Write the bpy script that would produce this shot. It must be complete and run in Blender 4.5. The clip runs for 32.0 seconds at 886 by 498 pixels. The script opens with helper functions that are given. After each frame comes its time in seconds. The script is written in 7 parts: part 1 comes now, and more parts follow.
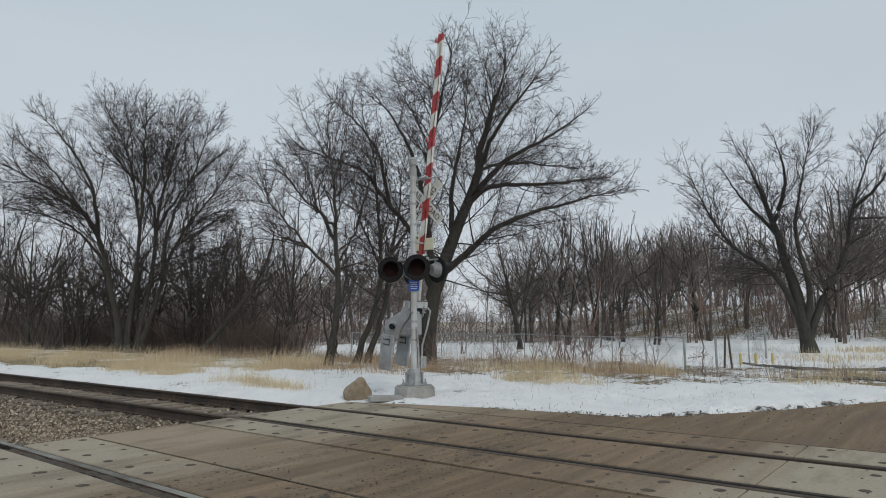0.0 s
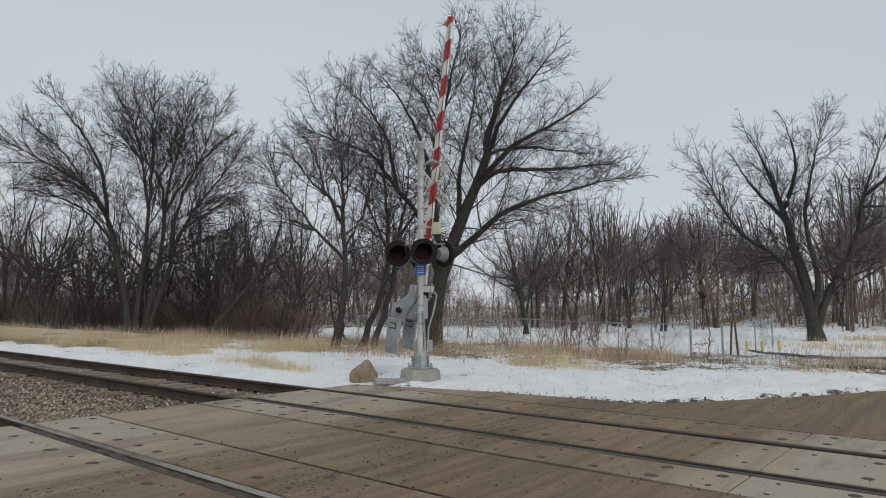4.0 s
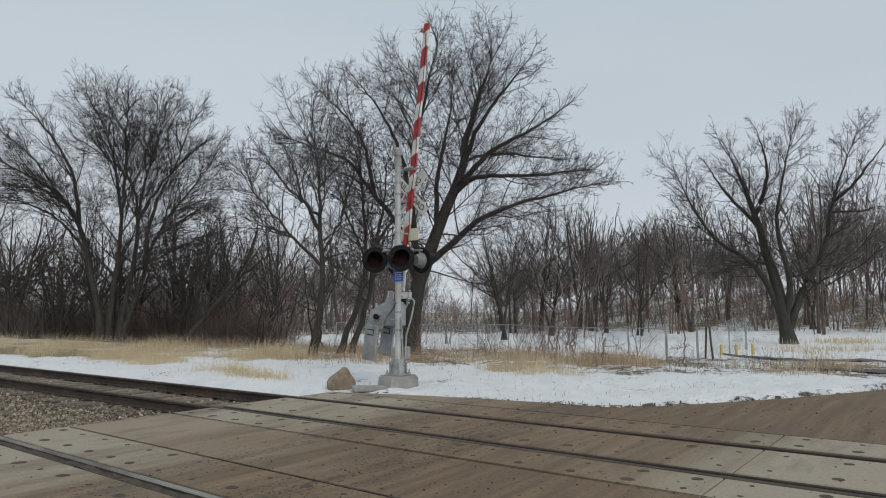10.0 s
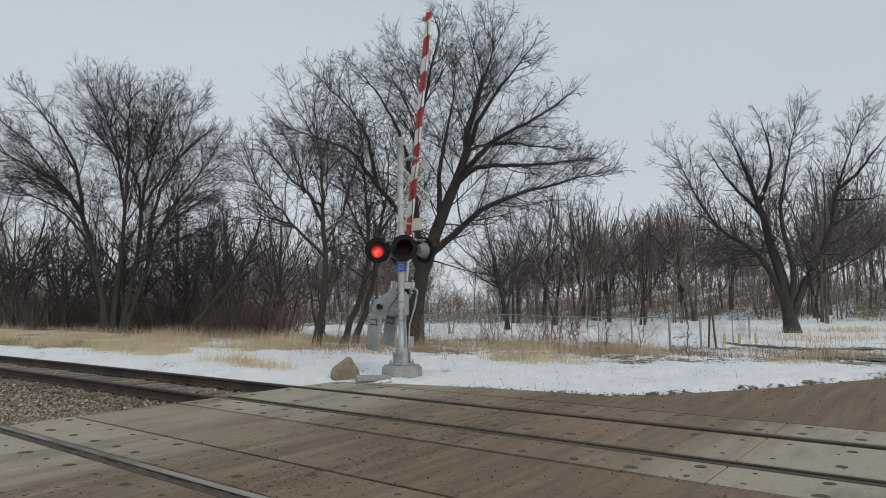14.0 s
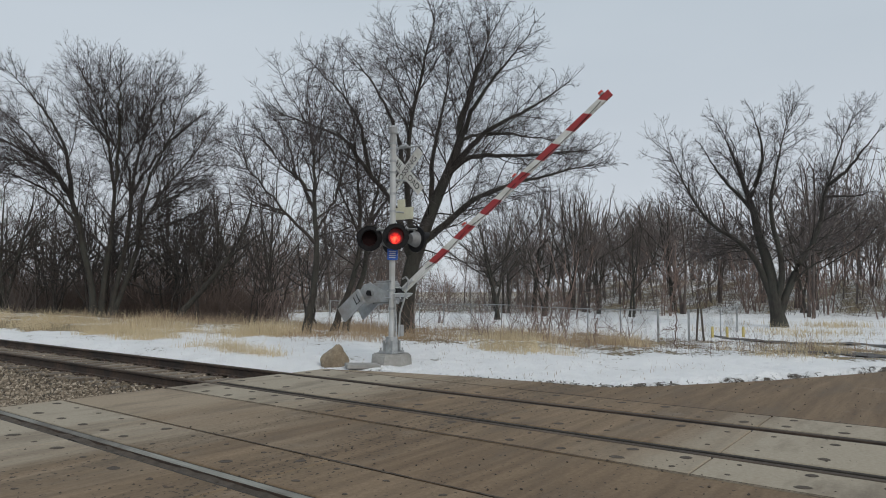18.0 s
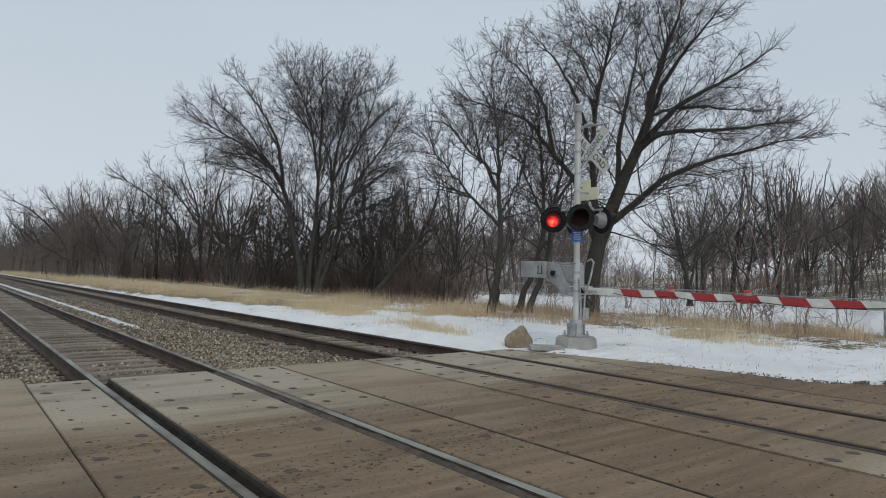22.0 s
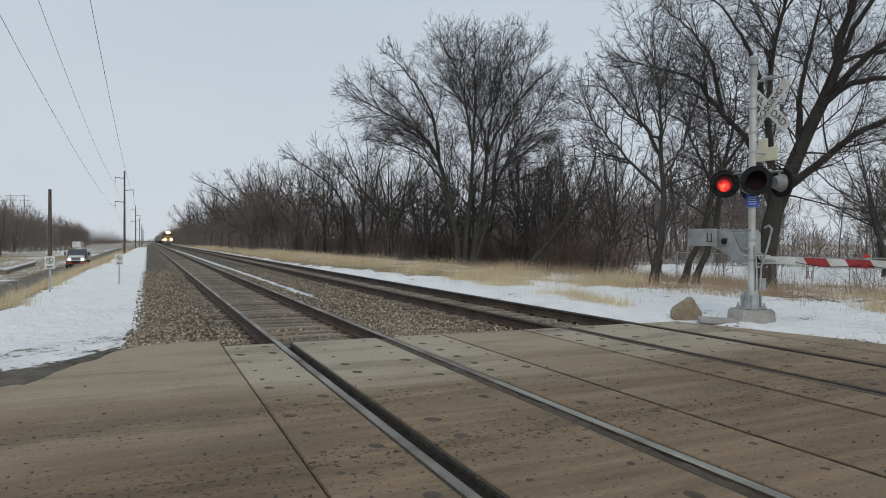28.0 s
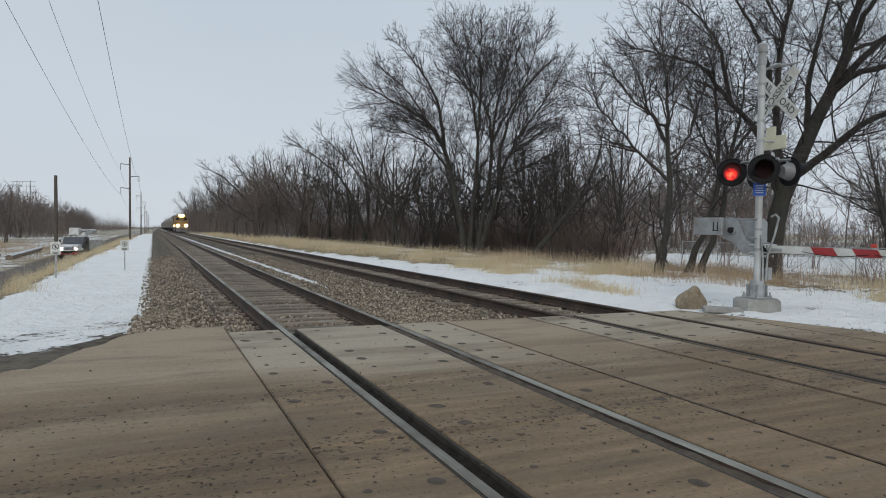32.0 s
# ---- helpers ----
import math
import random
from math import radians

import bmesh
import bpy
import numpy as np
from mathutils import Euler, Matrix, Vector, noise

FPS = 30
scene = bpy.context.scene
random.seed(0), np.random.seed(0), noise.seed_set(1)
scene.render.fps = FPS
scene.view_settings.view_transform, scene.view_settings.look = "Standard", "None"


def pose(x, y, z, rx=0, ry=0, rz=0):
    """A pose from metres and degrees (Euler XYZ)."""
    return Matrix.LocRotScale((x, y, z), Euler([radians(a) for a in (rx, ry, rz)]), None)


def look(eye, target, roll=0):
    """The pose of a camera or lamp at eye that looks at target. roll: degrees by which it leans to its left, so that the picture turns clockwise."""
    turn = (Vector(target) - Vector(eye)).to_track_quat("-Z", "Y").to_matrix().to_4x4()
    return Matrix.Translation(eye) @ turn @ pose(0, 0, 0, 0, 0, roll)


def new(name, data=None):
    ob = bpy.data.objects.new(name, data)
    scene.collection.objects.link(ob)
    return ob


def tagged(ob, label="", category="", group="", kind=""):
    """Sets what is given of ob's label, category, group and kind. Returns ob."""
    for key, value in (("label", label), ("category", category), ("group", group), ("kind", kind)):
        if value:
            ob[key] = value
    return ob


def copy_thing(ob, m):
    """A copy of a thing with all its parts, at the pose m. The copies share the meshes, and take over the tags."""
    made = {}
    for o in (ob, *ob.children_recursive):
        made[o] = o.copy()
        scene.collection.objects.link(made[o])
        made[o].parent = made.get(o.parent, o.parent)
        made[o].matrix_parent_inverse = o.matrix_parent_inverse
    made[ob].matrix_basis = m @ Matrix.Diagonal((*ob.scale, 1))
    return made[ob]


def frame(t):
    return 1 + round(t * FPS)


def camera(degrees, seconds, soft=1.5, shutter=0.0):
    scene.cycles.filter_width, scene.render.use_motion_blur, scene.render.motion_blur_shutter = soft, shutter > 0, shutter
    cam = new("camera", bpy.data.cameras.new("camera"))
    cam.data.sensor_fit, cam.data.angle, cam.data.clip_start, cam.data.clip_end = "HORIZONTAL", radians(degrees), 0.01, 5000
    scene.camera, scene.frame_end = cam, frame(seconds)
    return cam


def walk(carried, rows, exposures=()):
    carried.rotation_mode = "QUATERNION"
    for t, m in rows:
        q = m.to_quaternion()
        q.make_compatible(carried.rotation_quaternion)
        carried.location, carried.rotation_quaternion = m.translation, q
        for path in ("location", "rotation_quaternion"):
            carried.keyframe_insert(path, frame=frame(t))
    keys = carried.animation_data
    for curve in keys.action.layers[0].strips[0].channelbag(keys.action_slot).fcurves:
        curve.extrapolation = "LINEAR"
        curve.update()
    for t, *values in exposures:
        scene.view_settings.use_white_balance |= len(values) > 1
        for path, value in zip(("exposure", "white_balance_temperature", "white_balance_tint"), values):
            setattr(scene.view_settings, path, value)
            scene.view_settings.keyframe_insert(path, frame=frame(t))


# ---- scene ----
cam = camera(67.2, 32.0, soft=1.0)
PATH = [
    (0, (0.091, 0.407, 1.383), (1.636, 1.659, 1.601), -0.7),
    (0.5, (0.079, 0.38, 1.383), (1.62, 1.638, 1.593), -0.4),
    (1, (0.078, 0.377, 1.383), (1.605, 1.653, 1.59), -0.3),
    (1.5, (0.079, 0.384, 1.383), (1.607, 1.66, 1.581), -0.3),
    (2, (0.077, 0.378, 1.389), (1.61, 1.649, 1.579), -0.4),
    (2.5, (0.076, 0.381, 1.39), (1.61, 1.65, 1.575), -0.3),
    (3, (0.089, 0.394, 1.377), (1.625, 1.662, 1.561), -0.1),
    (3.5, (0.087, 0.396, 1.384), (1.621, 1.667, 1.56), -0.1),
    (5.5, (0.084, 0.389, 1.382), (1.619, 1.659, 1.548), -0.1),
    (6, (0.069, 0.383, 1.387), (1.604, 1.654, 1.554), -0.2),
    (6.5, (0.083, 0.377, 1.384), (1.618, 1.649, 1.548), -0.5),
    (7, (0.089, 0.395, 1.385), (1.63, 1.658, 1.553), -0.5),
    (7.5, (0.078, 0.379, 1.39), (1.622, 1.638, 1.568), -0.4),
    (8, (0.082, 0.381, 1.383), (1.627, 1.637, 1.568), -0.4),
    (8.5, (0.08, 0.382, 1.387), (1.63, 1.632, 1.576), -0.6),
    (9, (0.083, 0.384, 1.39), (1.646, 1.617, 1.582), -0.5),
    (9.5, (0.089, 0.384, 1.384), (1.662, 1.605, 1.573), -0.4),
    (10, (0.09, 0.386, 1.386), (1.664, 1.605, 1.575), -0.5),
    (10.5, (0.082, 0.391, 1.386), (1.653, 1.613, 1.572), -0.4),
    (11, (0.081, 0.397, 1.388), (1.649, 1.624, 1.575), -0.4),
    (11.5, (0.083, 0.397, 1.387), (1.648, 1.63, 1.57), -0.3),
    (12, (0.088, 0.396, 1.382), (1.652, 1.63, 1.561), -0.3),
    (12.5, (0.085, 0.392, 1.389), (1.649, 1.626, 1.562), -0.6),
    (13, (0.083, 0.385, 1.385), (1.649, 1.617, 1.553), -0.7),
    (13.5, (0.088, 0.391, 1.378), (1.655, 1.622, 1.544), -0.6),
    (14, (0.094, 0.39, 1.379), (1.665, 1.618, 1.539), -0.7),
    (14.5, (0.082, 0.389, 1.384), (1.654, 1.616, 1.538), -0.5),
    (16.5, (0.083, 0.381, 1.389), (1.655, 1.609, 1.529), -0.4),
    (17, (0.088, 0.377, 1.381), (1.661, 1.604, 1.522), -0.2),
    (17.5, (0.087, 0.393, 1.372), (1.664, 1.615, 1.508), 0.1),
    (18, (0.084, 0.387, 1.377), (1.673, 1.596, 1.505), 0.2),
    (18.5, (0.072, 0.371, 1.384), (1.669, 1.569, 1.505), 0.1),
    (19, (0.08, 0.372, 1.38), (1.673, 1.576, 1.497), -0.1),
    (19.5, (0.066, 0.384, 1.38), (1.651, 1.597, 1.499), 0.0),
    (20, (0.044, 0.384, 1.369), (1.637, 1.587, 1.482), -0.2),
    (20.5, (0.035, 0.372, 1.383), (1.6, 1.613, 1.482), 0.1),
    (21, (0.093, 0.421, 1.369), (1.445, 1.892, 1.464), 0.9),
    (21.5, (0.114, 0.408, 1.349), (1.364, 1.966, 1.435), 1.2),
    (22, (0.112, 0.418, 1.347), (1.316, 2.013, 1.419), 1.0),
    (22.5, (0.08, 0.448, 1.345), (1.187, 2.112, 1.411), 0.6),
    (23, (0.108, 0.47, 1.334), (1.092, 2.21, 1.389), -0.1),
    (23.5, (0.137, 0.474, 1.331), (1.049, 2.253, 1.372), 0.2),
    (24, (0.111, 0.439, 1.334), (0.985, 2.237, 1.354), 0.2),
    (24.5, (0.087, 0.486, 1.33), (0.922, 2.303, 1.349), -0.3),
    (25, (0.042, 0.49, 1.343), (0.857, 2.316, 1.339), 0.2),
    (25.5, (0.06, 0.482, 1.338), (0.873, 2.309, 1.33), 0.4),
    (27.5, (0.06, 0.48, 1.338), (0.87, 2.308, 1.322), 0.3),
    (28, (0.065, 0.483, 1.34), (0.876, 2.312, 1.319), 0.3),
    (28.5, (0.059, 0.484, 1.335), (0.869, 2.312, 1.31), 0.4),
    (29, (0.064, 0.483, 1.329), (0.869, 2.313, 1.294), 0.5),
    (29.5, (0.049, 0.472, 1.337), (0.846, 2.306, 1.294), 0.5),
    (30, (0.062, 0.462, 1.316), (0.851, 2.299, 1.272), 0.5),
    (30.5, (0.053, 0.478, 1.334), (0.843, 2.315, 1.29), 0.5),
    (31, (0.053, 0.483, 1.335), (0.847, 2.318, 1.293), 0.5),
    (31.5, (0.052, 0.493, 1.327), (0.852, 2.325, 1.283), 0.6),
    (32, (0.071, 0.504, 1.33), (0.869, 2.337, 1.273), 0.6),
]
# the camera's white balance drifts a little
TINTS = [(0, 0, 6500, 10), (1.2, 0, 6500, 10), (2.2, 0, 6590, 12.5), (7, 0, 6590, 12.5), (8, 0, 6500, 10), (18, 0, 6500, 11), (20.5, 0, 6500, 11), (22, 0, 6350, 10), (24, 0, 6350, 10), (25, 0, 6380, 10.5), (26, 0, 6380, 10.5), (28, 0, 6400, 10), (31, 0, 6340, 10), (32, 0, 6340, 10)]
walk(cam, [(t, look(eye, target, roll)) for t, eye, target, roll in PATH], TINTS)
# ---------------------------------------------------------------- world, sun
SUN_EL, SUN_ROT = radians(34), radians(205)
world = bpy.data.worlds.new("overcast_sky")
scene.world = world
world.use_nodes = True
wn, wl = world.node_tree.nodes, world.node_tree.links
wn.clear()
w_out = wn.new("ShaderNodeOutputWorld")
w_bg = wn.new("ShaderNodeBackground")
w_sky = wn.new("ShaderNodeTexSky")
w_sky.sky_type, w_sky.sun_disc, w_sky.sun_elevation, w_sky.sun_rotation = "NISHITA", False, SUN_EL, SUN_ROT
w_co = wn.new("ShaderNodeTexCoord")
w_sep = wn.new("ShaderNodeSeparateXYZ")
w_ramp = wn.new("ShaderNodeValToRGB")
w_noise = wn.new("ShaderNodeTexNoise")
w_map = wn.new("ShaderNodeMapping")
w_map.inputs["Scale"].default_value = (1.0, 1.0, 3.0)
w_noise.inputs["Scale"].default_value, w_noise.inputs["Detail"].default_value = 1.6, 4
w_ramp.color_ramp.elements[0].position, w_ramp.color_ramp.elements[0].color = 0.0, (0.612, 0.655, 0.702, 1)
w_ramp.color_ramp.elements[1].position, w_ramp.color_ramp.elements[1].color = 0.5, (0.508, 0.585, 0.645, 1)
w_cloud = wn.new("ShaderNodeMixRGB")
w_cloud.blend_type, w_cloud.inputs[0].default_value = "SOFT_LIGHT", 0.22
w_scale = wn.new("ShaderNodeMixRGB")
w_scale.blend_type, w_scale.inputs[0].default_value = "MULTIPLY", 1.0
w_scale.inputs[2].default_value = (0.09, 0.09, 0.09, 1)
w_mix = wn.new("ShaderNodeMixRGB")
w_mix.inputs[0].default_value = 0.95
wl.new(w_co.outputs["Generated"], w_sep.inputs[0])
wl.new(w_sep.outputs["Z"], w_ramp.inputs[0])
wl.new(w_co.outputs["Generated"], w_map.inputs[0])
wl.new(w_map.outputs[0], w_noise.inputs["Vector"])
wl.new(w_ramp.outputs[0], w_cloud.inputs[1])
wl.new(w_noise.outputs["Fac"], w_cloud.inputs[2])
wl.new(w_sky.outputs[0], w_scale.inputs[1])
wl.new(w_scale.outputs[0], w_mix.inputs[1])
wl.new(w_cloud.outputs[0], w_mix.inputs[2])
wl.new(w_mix.outputs[0], w_bg.inputs["Color"])
w_bg.inputs["Strength"].default_value = 1.0
wl.new(w_bg.outputs[0], w_out.inputs[0])

sun = new("sun", bpy.data.lights.new("sun", "SUN"))
sun.data.energy, sun.data.angle, sun.data.color = 1.25, radians(25), (1.0, 0.93, 0.83)
sun.matrix_world = look((0, 0, 60), Vector((0, 0, 60)) - Vector((math.sin(SUN_ROT) * math.cos(SUN_EL), math.cos(SUN_ROT) * math.cos(SUN_EL), math.sin(SUN_EL))))


# ---------------------------------------------------------------- materials
def material(name, rough=0.8, metal=0.0):
    m = bpy.data.materials.new(name)
    m.use_nodes = True
    b = m.node_tree.nodes["Principled BSDF"]
    b.inputs["Roughness"].default_value, b.inputs["Metallic"].default_value = rough, metal
    return m, m.node_tree.nodes, m.node_tree.links, b


def noise_node(n, l, vec, scale, detail=5, stretch=None, rough=0.6):
    t = n.new("ShaderNodeTexNoise")
    t.inputs["Scale"].default_value, t.inputs["Detail"].default_value, t.inputs["Roughness"].default_value = scale, detail, rough
    if stretch:
        mp = n.new("ShaderNodeMapping")
        mp.inputs["Scale"].default_value = stretch
        l.new(vec, mp.inputs[0])
        vec = mp.outputs[0]
    l.new(vec, t.inputs["Vector"])
    return t.outputs["Fac"]


def ramp_node(n, l, fac, stops):
    r = n.new("ShaderNodeValToRGB")
    e = r.color_ramp.elements
    e[0].position, e[0].color = stops[0][0], (*stops[0][1], 1)
    e[1].position, e[1].color = stops[-1][0], (*stops[-1][1], 1)
    for p, c in stops[1:-1]:
        x = e.new(p)
        x.color = (*c, 1)
    l.new(fac, r.inputs[0])
    return r.outputs[0]


def mix_node(n, l, fac, a, b, kind="MIX"):
    x = n.new("ShaderNodeMixRGB")
    x.blend_type = kind
    for s, v in ((0, fac), (1, a), (2, b)):
        if isinstance(v, (int, float)):
            x.inputs[s].default_value = v
        elif isinstance(v, tuple):
            x.inputs[s].default_value = (*v, 1)
        else:
            l.new(v, x.inputs[s])
    return x.outputs[0]


def math_node(n, l, op, a, b=0.0, clamp=False):
    x = n.new("ShaderNodeMath")
    x.operation, x.use_clamp = op, clamp
    for s, v in ((0, a), (1, b)):
        if isinstance(v, (int, float)):
            x.inputs[s].default_value = v
        else:
            l.new(v, x.inputs[s])
    return x.outputs[0]


def bump_node(n, l, b, height, strength, distance):
    x = n.new("ShaderNodeBump")
    x.inputs["Strength"].default_value, x.inputs["Distance"].default_value = strength, distance
    l.new(height, x.inputs["Height"])
    l.new(x.outputs[0], b.inputs["Normal"])


def surface(name, dark, light, scale, rough=0.8, metal=0.0, bump=0.3, depth=0.01, coarse=None, stain=None, stretch=None, world_space=False, vary=0.0, fine=6.0):
    """A worn surface: two colours by fine noise, a coarser stain over them, relief from the fine noise."""
    m, n, l, b = material(name, rough, metal)
    if world_space:
        vec = n.new("ShaderNodeNewGeometry").outputs["Position"]
    else:
        vec = n.new("ShaderNodeTexCoord").outputs["Object"]
    f = noise_node(n, l, vec, scale, 6, stretch)
    col = ramp_node(n, l, f, [(0.3, dark), (0.7, light)])
    if stain:
        g = noise_node(n, l, vec, coarse or scale / 6, 4)
        gm = ramp_node(n, l, g, [(0.42, (0, 0, 0)), (0.68, (1, 1, 1))])
        col = mix_node(n, l, gm, col, stain)
    if vary:
        info = n.new("ShaderNodeObjectInfo")
        v = math_node(n, l, "MULTIPLY_ADD", info.outputs["Random"], vary)
        n[-1].inputs[2].default_value = 1 - vary / 2
        hsv = n.new("ShaderNodeHueSaturation")
        l.new(col, hsv.inputs["Color"])
        l.new(v, hsv.inputs["Value"])
        col = hsv.outputs[0]
    l.new(col, b.inputs["Base Color"])
    if bump:
        bump_node(n, l, b, noise_node(n, l, vec, scale * fine, 4), bump, depth)
    return m


def glow(name, colour, strength, base=(0.1, 0.02, 0.01)):
    m, n, l, b = material(name, 0.3)
    b.inputs["Base Color"].default_value = (*base, 1)
    b.inputs["Emission Color"].default_value = (*colour, 1)
    b.inputs["Emission Strength"].default_value = strength
    return m


M_BARK = surface("bark", (0.018, 0.016, 0.014), (0.064, 0.056, 0.047), 9, 0.95, bump=0.8, depth=0.03, stretch=(1, 1, 0.25), stain=(0.048, 0.050, 0.042), coarse=1.2)
M_BRANCH = surface("branch_bark", (0.020, 0.017, 0.015), (0.055, 0.048, 0.042), 6, 0.95, bump=0.2)
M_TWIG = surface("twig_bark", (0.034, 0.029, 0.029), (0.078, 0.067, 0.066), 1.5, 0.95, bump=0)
# bark gets paler the farther the trees stand: haze put into the colour
M_TWIG_HAZED = surface("hazed_far_twig_bark", (0.085, 0.072, 0.066), (0.165, 0.142, 0.132), 0.8, 0.95, bump=0, vary=0.35)
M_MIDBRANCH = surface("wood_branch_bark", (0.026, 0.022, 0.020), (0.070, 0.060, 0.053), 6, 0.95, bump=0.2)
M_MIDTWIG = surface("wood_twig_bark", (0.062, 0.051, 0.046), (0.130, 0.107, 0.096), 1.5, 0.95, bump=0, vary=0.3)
M_WOODS_HAZED = surface("hazed_wood_bark", (0.090, 0.074, 0.067), (0.175, 0.147, 0.134), 0.05, 0.95, bump=0, world_space=True)
M_SHRUB = surface("shrub_twig", (0.140, 0.100, 0.086), (0.250, 0.182, 0.156), 1.2, 0.95, bump=0, vary=0.4)
M_BRUSH = surface("brush_stem", (0.065, 0.048, 0.040), (0.150, 0.110, 0.092), 0.4, 0.95, bump=0, world_space=True)
M_GALV = surface("galvanised_steel", (0.30, 0.32, 0.33), (0.50, 0.52, 0.53), 7, 0.55, 0.5, 0.15, 0.004, stain=(0.22, 0.22, 0.21), coarse=2.2)
M_GREY = surface("grey_painted_steel", (0.27, 0.29, 0.30), (0.36, 0.38, 0.39), 9, 0.6, 0.1, 0.1, 0.003, stain=(0.22, 0.21, 0.20), coarse=3)
M_SILVER = surface("aluminium_paint", (0.42, 0.44, 0.45), (0.58, 0.60, 0.61), 8, 0.5, 0.2, 0.1, 0.003, stain=(0.33, 0.32, 0.30), coarse=2)
M_BLACK = surface("black_enamel", (0.010, 0.010, 0.011), (0.022, 0.022, 0.024), 12, 0.55, 0.0, 0.1, 0.002)
M_WHITE = surface("white_reflective_sheet", (0.62, 0.63, 0.60), (0.76, 0.77, 0.74), 14, 0.55, 0, 0.05, 0.002, stain=(0.52, 0.51, 0.47), coarse=3)
M_RED = surface("red_reflective_sheet", (0.30, 0.026, 0.032), (0.42, 0.040, 0.046), 14, 0.5, 0, 0.05, 0.002, stain=(0.34, 0.035, 0.03), coarse=4)
M_CREAM = surface("cream_sign_back", (0.56, 0.54, 0.40), (0.68, 0.66, 0.50), 8, 0.6, 0, 0.05, 0.002)
M_BLUE = surface("blue_sign_sheet", (0.02, 0.09, 0.40), (0.03, 0.12, 0.50), 10, 0.5, 0, 0.03, 0.002)
M_LENS = surface("dark_red_lens", (0.008, 0.003, 0.003), (0.020, 0.005, 0.005), 30, 0.6, 0, 0.2, 0.003)
M_CLEAR = surface("dull_grey_lamp_housing", (0.15, 0.155, 0.16), (0.24, 0.245, 0.25), 10, 0.6, 0.1, 0.05, 0.003)
M_RUST = surface("rusty_rail_side", (0.042, 0.030, 0.024), (0.105, 0.070, 0.050), 14, 0.85, 0.2, 0.3, 0.004, stain=(0.03, 0.026, 0.024), coarse=1.5)
M_RAILTOP = surface("worn_rail_head", (0.24, 0.235, 0.205), (0.38, 0.372, 0.325), 5, 0.6, 0.45, 0.1, 0.002, stretch=(6, 0.3, 1), stain=(0.075, 0.060, 0.047), coarse=0.7)
M_RAILDULL = surface("dull_rail_head", (0.055, 0.040, 0.029), (0.120, 0.090, 0.066), 5, 0.85, 0.0, 0.1, 0.002, stretch=(6, 0.3, 1), stain=(0.035, 0.028, 0.022), coarse=0.7)
M_RUBBER = surface("flangeway_rubber", (0.010, 0.009, 0.008), (0.030, 0.025, 0.020), 10, 0.95, 0, 0.5, 0.01)
# near-black colour for the strips that stand in for shade beside the rails
M_GAP_STRIP = surface("gap_darkening_strip", (0.022, 0.019, 0.016), (0.055, 0.047, 0.038), 10, 0.9, 0, 0.4, 0.006)
M_TIE = surface("weathered_tie", (0.095, 0.078, 0.062), (0.300, 0.255, 0.205), 7, 0.95, 0, 0.7, 0.012, stretch=(0.15, 1, 1), stain=(0.10, 0.082, 0.066), coarse=0.9, vary=0.5)
M_TIEFAR = surface("far_tie", (0.10, 0.08, 0.064), (0.22, 0.185, 0.15), 3, 0.95, 0, 0, world_space=True)
M_PLATE = surface("tie_plate_steel", (0.05, 0.036, 0.028), (0.10, 0.07, 0.055), 12, 0.85, 0.3, 0.2, 0.004)
M_ROCK = surface("sandstone_boulder", (0.19, 0.15, 0.105), (0.46, 0.38, 0.275), 9, 0.95, 0, 0.9, 0.04, stain=(0.20, 0.155, 0.105), coarse=3)
M_BASE = surface("cast_concrete", (0.27, 0.265, 0.25), (0.42, 0.415, 0.395), 8, 0.95, 0, 0.4, 0.006, stain=(0.22, 0.215, 0.20), coarse=1.6)
M_STRAW = surface("dry_straw", (0.43, 0.345, 0.215), (0.68, 0.58, 0.40), 0.8, 0.95, 0, 0, world_space=True, fine=1)
M_BROWNGRASS = surface("brown_dead_grass", (0.24, 0.165, 0.105), (0.50, 0.385, 0.25), 0.6, 0.95, 0, 0, world_space=True, fine=1)
M_WOODPOLE = surface("weathered_pole_wood", (0.055, 0.045, 0.038), (0.135, 0.115, 0.095), 6, 0.95, 0, 0.5, 0.01, stretch=(1, 1, 0.1))
M_WIRE = surface("aluminium_wire", (0.10, 0.10, 0.105), (0.17, 0.17, 0.175), 2, 0.6, 0.5, 0)
M_GLASS_DK = surface("dark_window_glass", (0.012, 0.015, 0.018), (0.02, 0.024, 0.028), 3, 0.08, 0, 0)
M_TRUCKW = surface("white_truck_paint", (0.60, 0.61, 0.62), (0.72, 0.73, 0.74), 3, 0.35, 0, 0.03, stain=(0.42, 0.40, 0.37), coarse=1)
M_TRUCKD = surface("dark_truck_paint", (0.030, 0.036, 0.050), (0.055, 0.062, 0.080), 3, 0.35, 0, 0.03)
M_CHROME = surface("chrome_trim", (0.45, 0.46, 0.47), (0.62, 0.63, 0.64), 5, 0.25, 0.9, 0.03)
M_TYRE = surface("tyre_rubber", (0.015, 0.015, 0.015), (0.035, 0.034, 0.033), 8, 0.9, 0, 0.2)
M_ORANGE = surface("orange_bumper", (0.24, 0.035, 0.022), (0.34, 0.055, 0.03), 5, 0.5, 0, 0.03)
M_LOCO = surface("yellow_locomotive_paint", (0.085, 0.060, 0.026), (0.14, 0.10, 0.038), 2, 0.5, 0, 0.05, stain=(0.15, 0.11, 0.05), coarse=0.5)
M_LOCOG = surface("grey_locomotive_paint", (0.12, 0.12, 0.115), (0.20, 0.20, 0.19), 2, 0.6, 0, 0.05, stain=(0.09, 0.085, 0.08), coarse=0.5)
